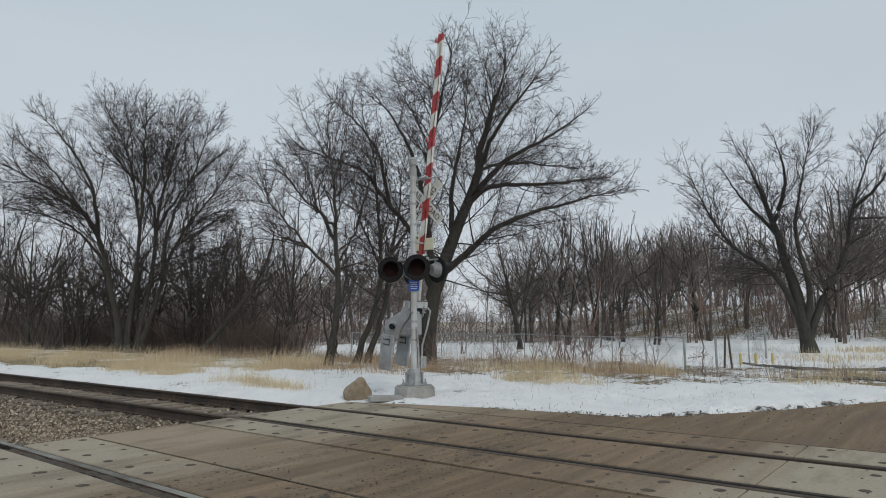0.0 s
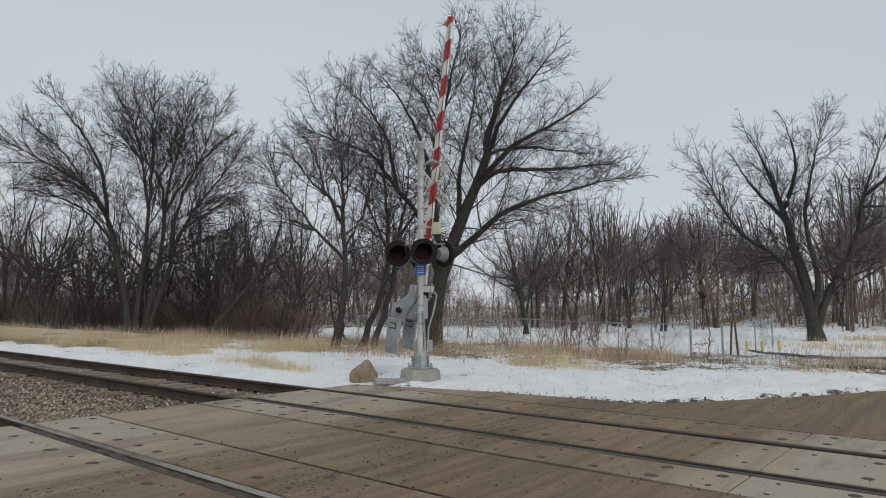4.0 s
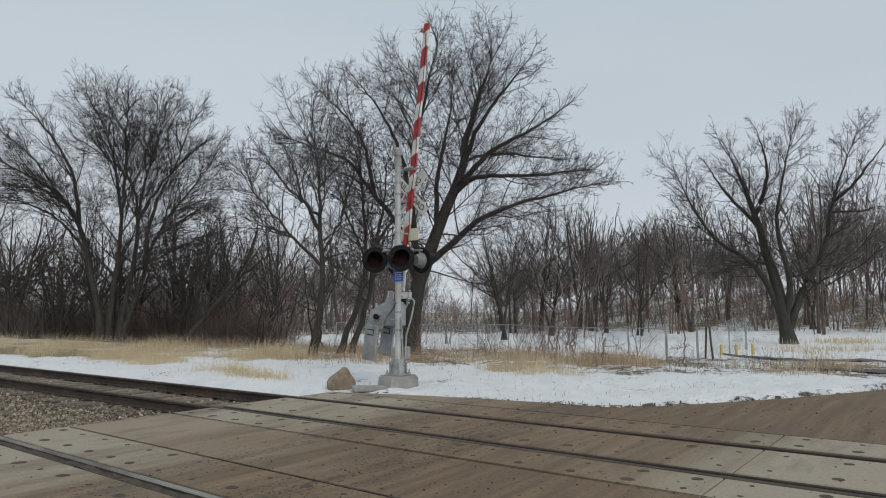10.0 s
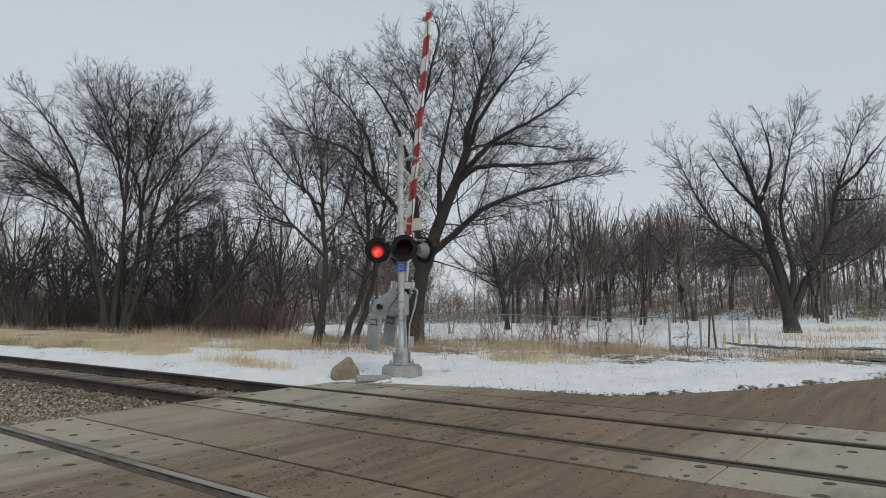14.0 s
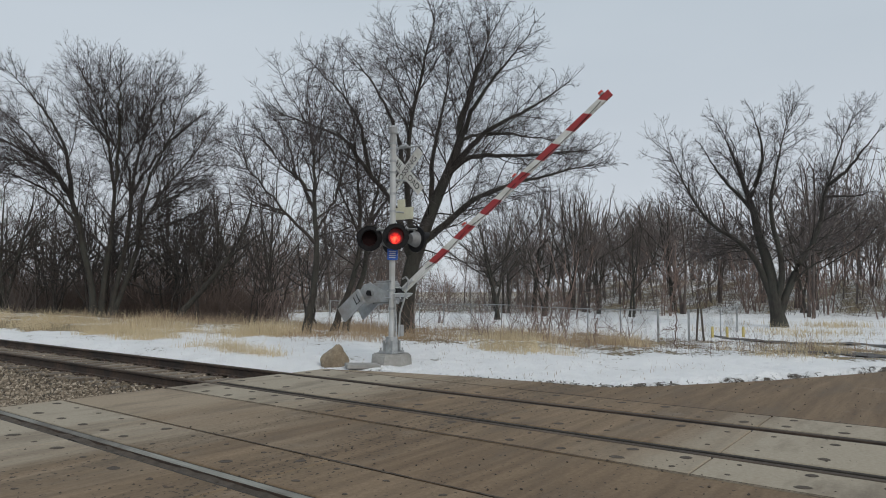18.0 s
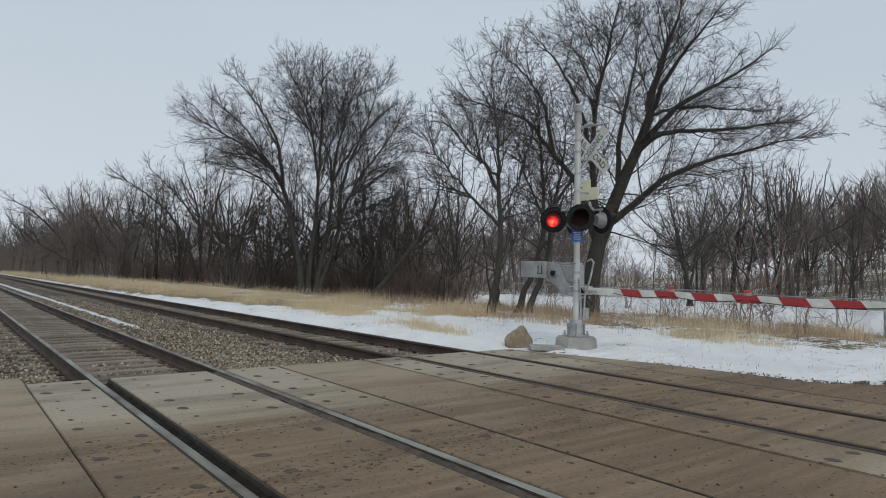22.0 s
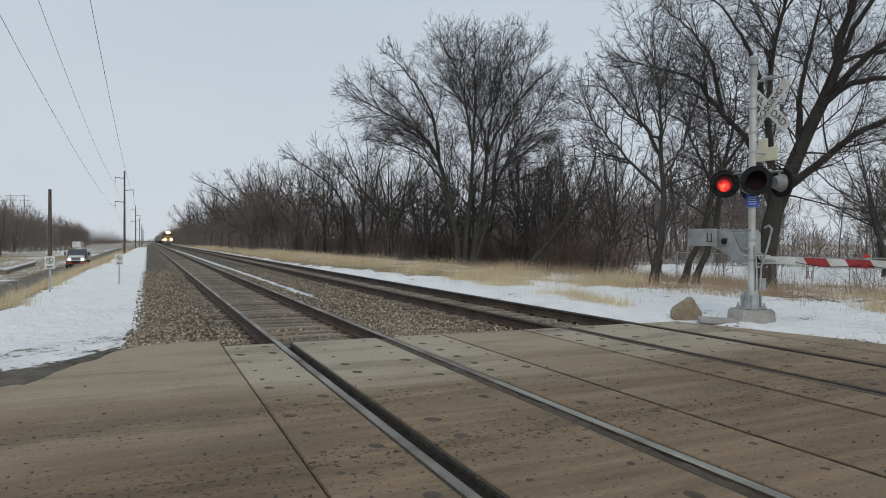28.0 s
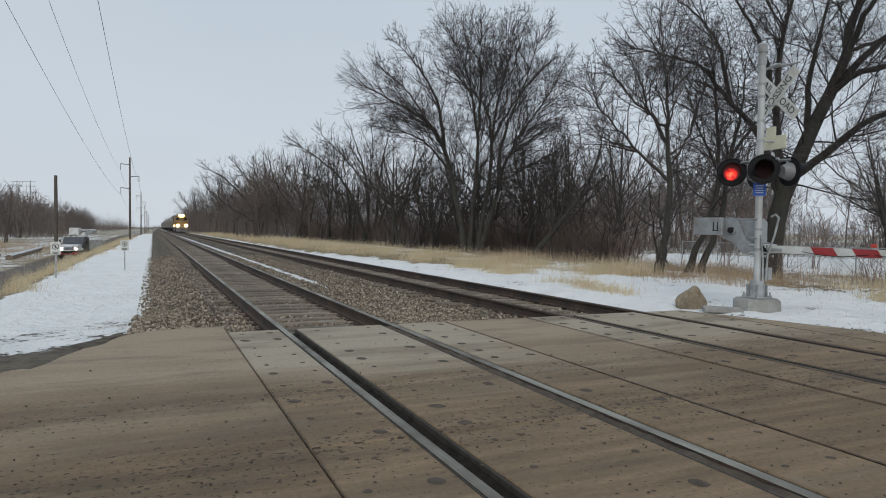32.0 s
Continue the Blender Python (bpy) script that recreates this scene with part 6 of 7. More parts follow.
def gate_arm():
    """Arm along local -Y when level; the counterweights hang on the other side of the pivot."""
    g = thing("crossing_gate", pose(*PIVOT), "red and white striped crossing gate with small lamps and counterweights", "crossing gate")
    drop = -0.30
    x0 = 0.02
    bm = bmesh.new()
    tube(bm, (-0.30, 0, 0), (0.16, 0, 0), 0.045, 0.045, 12)
    part("shaft", bm, M_GREY, g)
    for x in (-0.27, 0.13):
        bm = bmesh.new()
        prism(bm, [(0.28, 0.22), (0.28, -0.12), (0.05, -0.20), (-0.22, drop - 0.10), (-0.48, drop - 0.08), (-0.48, drop + 0.08), (-0.26, drop + 0.16), (-0.06, 0.20), (0.10, 0.26)], "x", x, x + 0.018)
        part("support_plate", bm, M_GREY, g, "grey wedge-shaped support plate")
    for k, (y, w) in enumerate(((0.58, 0.70), (0.56, 0.60))):
        bm = bmesh.new()
        x = (-0.32, 0.16)[k]
        box(bm, x, y, 0.09, 0.06, w, 0.33, 0.008)
        cw = part("counterweight", bm, M_GREY, g, "stacked grey counterweight plates")
        bm = bmesh.new()
        for q in (-0.06, 0.04):
            box(bm, x - 0.034, y - 0.20 + q, 0.09, 0.006, 0.018, 0.17, 0)
        box(bm, x - 0.034, y - 0.21, 0.01, 0.006, 0.14, 0.014, 0)
        part("slot", bm, M_BLACK, cw)
    bm = bmesh.new()
    box(bm, x0 - 0.04, -0.42, drop + 0.07, 0.56, 0.13, 0.02, 0.006)
    box(bm, x0, -0.62, drop, 0.10, 0.42, 0.05, 0.008)
    box(bm, x0 - 0.04, -0.42, drop - 0.07, 0.56, 0.13, 0.02, 0.006)
    for y in (-0.28, -0.40, -0.52):
        for z in (0.04, -0.13):
            tube(bm, (x0 - 0.1, y, drop + z - 0.02), (x0 - 0.1, y, drop + z + 0.02), 0.016, 0.016, 6)
            tube(bm, (x0 + 0.1, y, drop + z - 0.02), (x0 + 0.1, y, drop + z + 0.02), 0.016, 0.016, 6)
    hub = bmesh.new()
    box(hub, x0 - 0.04, -0.36, drop, 0.34, 0.26, 0.105, 0.012)
    part("hinge_block", hub, M_BLACK, g, "black hinge block between the bracket plates")
    hub = bmesh.new()
    tube(hub, (-0.335, 0.05, 0.02), (-0.272, 0.05, 0.02), 0.055, 0.055, 16)
    plug = part("shaft_cap", hub, M_BLACK, g, "dark shaft end")
    for k in range(6):
        hub = bmesh.new()
        c, d = math.cos(k * math.pi / 3), math.sin(k * math.pi / 3)
        tube(hub, (-0.292, 0.05 + 0.085 * c, 0.02 + 0.085 * d), (-0.27, 0.05 + 0.085 * c, 0.02 + 0.085 * d), 0.012, 0.012, 6)
        part("bolt", hub, M_GALV, plug)
    part("arm_bracket", bm, M_SILVER, g, "bolted galvanised arm bracket")
    # stripes: slanted alternate boards, shorter red ones between the white
    cuts = [0.50, 1.39]
    while cuts[-1] < 5.5:
        cuts += [cuts[-1] + 0.405, cuts[-1] + 0.722]
    cuts = [c for c in cuts if c < 5.8] + [5.90]
    sl = 0.09

    def half(d):
        return 0.064 - 0.006 * d / 5.9
    for k, (a, b) in enumerate(zip(cuts, cuts[1:])):
        red = k % 2 == 1
        sa, sb = (sl if k else 0) / 2, (sl if k < len(cuts) - 2 else 0) / 2
        bm = bmesh.new()
        prism(bm, [(-(a + sa), drop - half(a)), (-(b + sb), drop - half(b)), (-(b - sb), drop + half(b)), (-(a - sa), drop + half(a))], "x", x0 - 0.026, x0 + 0.026)
        part("stripe", bm, M_RED if red else M_WHITE, g, "red reflective stripe" if red else "white reflective stripe")
    for d in (2.4, 3.75, 5.78):
        bm = bmesh.new()
        tube(bm, (x0, -d, drop + half(d)), (x0, -d, drop + half(d) + 0.03), 0.05, 0.05, 10)
        lamp = part("arm_lamp_base", bm, M_GREY, g)
        bm = bmesh.new()
        box(bm, x0, -d, drop + half(d) + 0.06, 0.045, 0.085, 0.05, 0.01)
        part("arm_lamp", bm, M_ARMLAMP, lamp, "small glowing red arm lamp")
    for a, b in ((1.2, 2.35), (2.45, 3.7), (3.8, 5.7)):
        bm = bmesh.new()
        pts = [(x0 - 0.035, -(a + (b - a) * i / 8), drop - half(a) * 0.3 - 0.05 * math.sin(math.pi * i / 8)) for i in range(9)]
        bm.free()
        link("lamp_cable", sweep([(pts, [0.006] * 9)], 5, "lamp_cable"), M_BLACK, g, "black cable looping along the arm")
    return g


GATE = gate_arm()


def boulder():
    bm = bmesh.new()
    bmesh.ops.create_icosphere(bm, subdivisions=4, radius=1)
    rnd = random.Random(4)
    cuts = [(Vector((rnd.uniform(-1, 1), rnd.uniform(-1, 1), rnd.uniform(-0.3, 1))).normalized(), rnd.uniform(0.62, 0.85)) for _ in range(11)]
    for v in bm.verts:
        p = v.co.copy()
        for nrm, lim in cuts:
            over = p.dot(nrm) - lim
            if over > 0:
                p -= nrm * over * 0.9
        p *= 1 + 0.10 * noise.noise(p * 3.1) + 0.07 * noise.noise(p * 8)
        v.co = Vector((p.x * 0.27, p.y * 0.23, p.z * 0.32))
        up = max(0, v.co.z / 0.37)
        v.co.x *= 1 - 0.58 * up
        v.co.y *= 1 - 0.5 * up
        v.co.x += 0.10 * up
    ob = part("boulder", bm, M_ROCK, smooth=True)
    ob.matrix_world = pose(9.05, 9.80, 0.09, 0, 0, -40)
    tagged(ob, "tan sandstone boulder in the snow beside the signal", "boulder")
    bm = bmesh.new()
    box(bm, 0, 0, 0, 0.62, 0.42, 0.08, 0.015)
    ob = part("concrete_slab", bm, M_BASE)
    ob.matrix_world = pose(9.12, 9.13, 0.0, 0, 1.5, -38)
    tagged(ob, "flat grey concrete slab beside the signal base", "slab")


boulder()


# ---------------------------------------------------------------- fence and field
def chain_fence():
    f = thing("chain_link_fence", pose(0, 0, 0), "galvanised chain-link fence along the snowy field", "fence")
    runs = [[(24.2, 8.9), (26.0, 12.5), (28.0, 18.0), (30.2, 25.0), (33.5, 36.0)], [(25.8, 8.3), (29.0, 8.0), (32.5, 8.2)]]
    wires = bmesh.new()
    for run in runs:
        pts = []
        for a, b in zip(run, run[1:]):
            k = max(1, round(math.dist(a, b) / 2.4))
            pts += [(a[0] + (b[0] - a[0]) * i / k, a[1] + (b[1] - a[1]) * i / k) for i in range(k)]
        pts.append(run[-1])
        for i, (x, y) in enumerate(pts):
            z = float(ground_z(x, y))
            bm = bmesh.new()
            r = 0.045 if i in (0, len(pts) - 1) else 0.028
            tube(bm, (x, y, z - 0.2), (x, y, z + 1.18), r, r, 8)
            part("post", bm, M_GALV, f)
        for (x1, y1), (x2, y2) in zip(pts, pts[1:]):
            z1, z2 = float(ground_z(x1, y1)), float(ground_z(x2, y2))
            bm = bmesh.new()
            tube(bm, (x1, y1, z1 + 1.14), (x2, y2, z2 + 1.14), 0.02, 0.02, 6)
            part("top_rail", bm, M_GALV, f)
            for k in range(0, 22):
                for s in (1, -1):
                    t0 = k / 22
                    t1 = t0 + s * 0.42
                    if 0 <= t1 <= 1:
                        tube(wires, (x1 + (x2 - x1) * t0, y1 + (y2 - y1) * t0, z1 + 0.05), (x1 + (x2 - x1) * t1, y1 + (y2 - y1) * t1, z1 + 1.13), 0.0035, 0.0035, 3, False)
    tagged(part("mesh_wire", wires, M_GALV, f, "fine galvanised wire mesh"), kind="stuff")
    # leaning gate posts by the opening
    for x, y, lean in ((25.7, 8.0, 4), (25.75, 7.75, -4)):
        bm = bmesh.new()
        tube(bm, (0, 0, -0.2), (0, 0, 1.22), 0.04, 0.04, 8)
        p = part("gate_post", bm, M_WOODPOLE)
        p.matrix_world = pose(x, y, float(ground_z(x, y)), lean, 0, 40)
        tagged(p, "dark leaning post at the fence opening", "post")
    for x, y in ((28.4, 7.6), (29.3, 7.2), (27.8, 8.0)):
        bm = bmesh.new()
        tube(bm, (0, 0, -0.1), (0, 0, 0.38), 0.055, 0.055, 10)
        bmesh.ops.create_uvsphere(bm, u_segments=10, v_segments=6, radius=0.055, matrix=pose(0, 0, 0.38))
        p = part("bollard", bm, M_YELLOWPAINT)
        p.matrix_world = pose(x, y, float(ground_z(x, y)))
        tagged(p, "short yellow painted bollard in the snow", "bollard", "bollards by the drive")


chain_fence()


def park_drive():
    """Wheel tracks of a drive worn through the snow to the dark asphalt; they follow the ground."""
    for line in ([(28.6, 8.2), (26.7, 6.3), (26.9, 4.5), (27.2, 2.5), (28.0, -3.0)], [(23.2, 5.3), (22.9, 3.8), (22.9, 2.4), (23.2, -3.0)]):
        bm = bmesh.new()
        rows = []
        for k in range(41):
            t = k / 40 * (len(line) - 1)
            i = min(int(t), len(line) - 2)
            x = line[i][0] + (line[i + 1][0] - line[i][0]) * (t - i)
            y = line[i][1] + (line[i + 1][1] - line[i][1]) * (t - i)
            half = 0.12 + 0.42 * min(1, k / 8) + 0.06 * math.sin(k * 1.3)
            rows.append([bm.verts.new((x + o * half, y, max(float(ground_z(x + o * half, y)), float(ground_z(x, y))) + 0.02)) for o in (-1, -0.5, 0, 0.5, 1)])
        for p, q in zip(rows, rows[1:]):
            for k in range(4):
                bm.faces.new((p[k], q[k], q[k + 1], p[k + 1]))
        tagged(part("park_drive", bm, M_ASPHALT), "dark wet asphalt drive showing through the snow", "road", kind="structure")


park_drive()


def sapling(x, y, h, seed):
    branching_tree(facing(x, y), [(0.022, 0, ((0, 0), (0.04, h * 0.5), (0.1, h * 0.9)))], "thin leafless sapling by the fence", 0.005, (0.14, 0.14, 0.12, 0.2), (h * 0.3, h * 0.15, 0.2, 0.1), seed, (M_SHRUB, M_SHRUB, M_SHRUB), "sapling", name="sapling", sides=(6, 4, 3), clear=0.4)


sapling(19.5, 6.75, 2.6, 3)
sapling(17.2, 8.2, 1.5, 4)
sapling(21.0, 11.0, 1.6, 5)


# ---------------------------------------------------------------- left side: poles, signs, truck
def power_pole(y, x=-2.75, h=11.1):
    z = float(ground_z(x, y))
    p = thing("power_pole", pose(x, y, z), "tall dark wooden power pole with three bracket arms", "power pole", "power line poles")
    bm = bmesh.new()
    tube(bm, (0, 0, -0.5), (0, 0, h), 0.16, 0.10, 10)
    part("pole", bm, M_WOODPOLE, p)
    for zz, s in ((h - 1.0, -1), (h - 2.6, 1), (h - 4.2, -1)):
        bm = bmesh.new()
        tube(bm, (0, 0, zz), (s * 1.15, 0, zz + 0.12), 0.05, 0.04, 8)
        arm = part("bracket_arm", bm, M_WOODPOLE, p)
        bm = bmesh.new()
        for k in range(6):
            tube(bm, (s * 1.12, 0, zz + 0.06 - 0.13 * k), (s * 1.12, 0, zz - 0.04 - 0.13 * k), 0.06, 0.035, 8)
        part("insulator", bm, M_GREY, arm, "grey string insulator")


for py in (8.0, 100, 192, 284, 376, 468, 560):
    power_pole(py, -2.75 if py > 20 else -3.0, 11.1 if py > 20 else 14.2)


def power_lines():
    """Three lines from the pole beside the crossing along the row; each sags between its poles."""
    h = 11.1
    for zz, side, x8, z8, sag in ((h - 1.85, -1, -4.0, 13.25, 1.4), (h - 3.45, 1, -1.75, 11.25, 1.4), (h - 5.05, -1, -4.75, 11.0, 1.2)):
        bm = bmesh.new()
        ys = [-84, 8.0, 100, 192, 284]
        for a, b in zip(ys, ys[1:]):
            (xa, za), (xb, zb) = ((x8, z8) if q == 8.0 else (-2.75 + side * 1.12, float(ground_z(-2.75, q)) + zz) for q in (a, b))
            path_tube(bm, [(xa + (xb - xa) * i / 24, a + (b - a) * i / 24, za + (zb - za) * i / 24 - sag * 4 * (i / 24) * (1 - i / 24)) for i in range(25)], 0.010, 4)
        tagged(part("power_line", bm, M_WIRE), "thin sagging power line along the railway", "power line", "power lines")


power_lines()


def line_side():
    # bare dark pole near the truck
    bm = bmesh.new()
    z = float(ground_z(-13.2, 115))
    tube(bm, (0, 0, -0.5), (0, 0, 11.0), 0.30, 0.22, 12)
    p = part("utility_pole", bm, M_WOODPOLE)
    p.matrix_world = pose(-13.2, 115, z)
    tagged(p, "thick dark wooden utility pole without arms", "utility pole")
    for x, y in ((-0.95, 29.6), (-2.85, 25.6)):
        z = float(ground_z(x, y))
        s = thing("trackside_sign", pose(x, y, z), "small white trackside sign with a crossed-out symbol on a thin post", "sign", "trackside signs")
        bm = bmesh.new()
        box(bm, 0, 0, 0.45, 0.05, 0.03, 1.1, 0.004)
        part("post", bm, M_GALV, s)
        bm = bmesh.new()
        box(bm, 0, -0.03, 1.0, 0.29, 0.012, 0.42, 0.01)
        plate = part("sign_plate", bm, M_WHITE, s)
        bm = bmesh.new()
        bmesh.ops.create_cone(bm, cap_ends=False, segments=24, radius1=0.09, radius2=0.09, depth=0.001, matrix=pose(0, -0.038, 1.05, 90))
        for k in range(24):
            a, b = 2 * math.pi * k / 24, 2 * math.pi * (k + 1) / 24
            tube(bm, (0.09 * math.cos(a), -0.04, 1.05 + 0.09 * math.sin(a)), (0.09 * math.cos(b), -0.04, 1.05 + 0.09 * math.sin(b)), 0.009, 0.009, 4)
        tube(bm, (-0.062, -0.041, 1.112), (0.062, -0.041, 0.988), 0.008, 0.008, 4)
        box(bm, 0, -0.04, 1.05, 0.04, 0.004, 0.10, 0)
        box(bm, 0, -0.04, 0.87, 0.20, 0.004, 0.02, 0)
        box(bm, 0, -0.04, 0.83, 0.16, 0.004, 0.02, 0)
        part("symbol", bm, M_BLACK, plate, "dark ring symbol and bars of print")
    # snow-covered logs in the ditch field
    rnd = random.Random(8)
    for k, (x, y, L, a) in enumerate(((-13.65, 93, 29.0, 92.2), (-15.2, 76, 12.0, 84))):
        z = float(ground_z(x, y))
        lg = thing("fallen_log", pose(x, y, z + 0.15, 0, 0, a), "long log lying in the field capped with snow", "log")
        bm = bmesh.new()
        tube(bm, (-L / 2, 0, 0.1), (L / 2, 0, 0.15), 0.30, 0.24, 12)
        part("log", bm, M_LOG, lg)
        bm = bmesh.new()
        tube(bm, (-L / 2 + 0.1, 0, 0.22), (L / 2 - 0.1, 0, 0.25), 0.25, 0.20, 12)
        part("snow_cap", bm, M_SNOWCAP, lg)
    # far parked white vehicle and a post
    bm = bmesh.new()
    tube(bm, (0, 0, -0.2), (0, 0, 3.0), 0.09, 0.09, 8)
    p = part("white_post", bm, M_WHITE)
    p.matrix_world = pose(-24, 135, float(ground_z(-24, 135)))
    tagged(p, "pale slender post in the far field", "post")
    # lattice-like far transmission towers
    for x, y in ((-75, 520), (-83, 523)):
        t = thing("far_transmission_pole", pose(x, y, -0.3), "far grey transmission structure above the treeline", "transmission tower")
        bm = bmesh.new()
        tube(bm, (0, 0, 0), (0, 0, 32), 0.5, 0.25, 6)
        part("pole", bm, M_GREY, t)
        for zz in (24, 28, 31):
            bm = bmesh.new()
            box(bm, 0, 0, zz, 7, 0.3, 0.3)
            part("arm", bm, M_GREY, t)


line_side()


def wheel(parent, x, y, z, r, w):
    bm = bmesh.new()
    tube(bm, (x - w / 2, y, z), (x + w / 2, y, z), r, r, 20)
    bmesh.ops.bevel(bm, geom=[e for e in bm.edges if abs(e.verts[0].co.x - e.verts[1].co.x) < 1e-4], offset=0.05, segments=2, affect="EDGES")
    t = part("wheel", bm, M_TYRE, parent, "black truck tyre")
    bm = bmesh.new()
    tube(bm, (x - w / 2 - 0.01, y, z), (x + w / 2 + 0.01, y, z), r * 0.55, r * 0.55, 14)
    part("rim", bm, M_CHROME, t)


def bucket_truck(name, label, dark=True):
    """Front towards local -Y."""
    t = thing(name, pose(0, 0, 0), label, "truck")
    body = M_TRUCKW
    bm = bmesh.new()
    box(bm, 0, 2.9, 0.78, 0.9, 7.2, 0.22, 0.02)
    part("chassis", bm, M_BLACK, t)
    bm = bmesh.new()
    prism(bm, [(-0.2, 0.85), (0.95, 0.85), (0.95, 1.55), (0.3, 1.50), (-0.15, 1.40)], "x", -0.88, 0.88)
    bmesh.ops.bevel(bm, geom=bm.edges[:], offset=0.05, segments=2, affect="EDGES")
    part("hood", bm, M_TRUCKW, t, "pale truck bonnet")
    bm = bmesh.new()
    prism(bm, [(0.95, 0.85), (2.7, 0.85), (2.7, 2.28), (1.35, 2.28), (0.95, 1.55)], "x", -1.02, 1.02)
    bmesh.ops.bevel(bm, geom=bm.edges[:], offset=0.06, segments=2, affect="EDGES")
    cab = part("cab", bm, M_TRUCKD, t, "dark truck cab")
    bm = bmesh.new()
    prism(bm, [(0.985, 1.58), (1.325, 2.18), (1.315, 2.19), (0.975, 1.59)], "x", -0.88, 0.88)
    part("windscreen", bm, M_GLASS_DK, cab, "dark windscreen")
    for s in (-1, 1):
        bm = bmesh.new()
        box(bm, s * 1.025, 1.85, 1.85, 0.012, 0.95, 0.5, 0.0)
        part("side_window", bm, M_GLASS_DK, cab)
        bm = bmesh.new()
        box(bm, s * 1.28, 1.15, 1.75, 0.16, 0.08, 0.42, 0.02)
        box(bm, s * 1.14, 1.15, 1.75, 0.18, 0.03, 0.03, 0)
        part("mirror", bm, M_BLACK, cab)
        bm = bmesh.new()
        tube(bm, (s * 0.70, -0.25, 1.08), (s * 0.70, -0.19, 1.08), 0.10, 0.10, 12)
        part("headlight", bm, M_TRUCKLAMP, t, "lit truck headlight")
        bm = bmesh.new()
        box(bm, s * 0.92, 0.35, 1.02, 0.28, 1.15, 0.35, 0.08)
        part("wing", bm, M_TRUCKW, t)
        wheel(t, s * 0.95, 0.42, 0.48, 0.48, 0.28)
        wheel(t, s * 0.92, 4.9, 0.48, 0.48, 0.5)
    bm = bmesh.new()
    box(bm, 0, -0.22, 1.16, 0.98, 0.05, 0.36, 0.02)
    gr = part("grille", bm, M_CHROME, t, "chrome grille")
    for k in range(4):
        bm = bmesh.new()
        box(bm, 0, -0.252, 1.04 + 0.08 * k, 0.9, 0.01, 0.03, 0)
        part("grille_slot", bm, M_BLACK, gr)
    bm = bmesh.new()
    box(bm, 0, -0.42, 0.62, 2.1, 0.26, 0.22, 0.04)
    part("bumper", bm, M_ORANGE, t, "orange-red front bumper")
    bm = bmesh.new()
    box(bm, 0, 4.65, 1.45, 2.30, 3.7, 1.05, 0.03)
    sb = part("service_body", bm, body, t, "white utility service body")
    for s in (-1, 1):
        for k in range(3):
            bm = bmesh.new()
            box(bm, s * 1.155, 3.4 + 1.2 * k, 1.45, 0.012, 1.05, 0.85, 0.0)
            part("locker_door", bm, M_TRUCKW, sb)
    bm = bmesh.new()
    box(bm, 0, 3.9, 2.25, 0.7, 0.7, 0.6, 0.05)
    part("turret", bm, body, t)
    bm = bmesh.new()
    tube(bm, (0, 3.9, 2.6), (0.2, 7.0, 2.75), 0.16, 0.14, 10)
    tube(bm, (0.25, 6.9, 2.95), (0.25, 2.2, 3.0), 0.13, 0.11, 10)
    part("boom", bm, body, t, "white folded boom")
    bm = bmesh.new()
    box(bm, -0.05, 1.75, 2.86, 0.95, 0.75, 0.75, 0.06)
    part("bucket", bm, body, t, "white lift bucket above the cab")
    return t


TRUCK = bucket_truck("bucket_truck", "dark utility bucket truck with white lift bucket and lit headlights")
FAR_TRUCK = copy_thing(TRUCK, pose(-36, 160, float(ground_z(-36, 160)), 0, 0, 60))
tagged(FAR_TRUCK, "utility truck parked far off in the snowy field", "truck")


# ---------------------------------------------------------------- train
def railcar_bogie(parent, y):
    bm = bmesh.new()
    box(bm, 0, y, 0.62, 2.3, 2.2, 0.35, 0.03)
    b = part("bogie", bm, M_BLACK, parent)
    for dy in (-0.9, 0.9):
        bm = bmesh.new()
        for s in (-0.75, 0.75):
            tube(bm, (s - 0.06, y + dy, 0.45), (s + 0.06, y + dy, 0.45), 0.45, 0.45, 16)
        part("wheelset", bm, M_RUST, b)


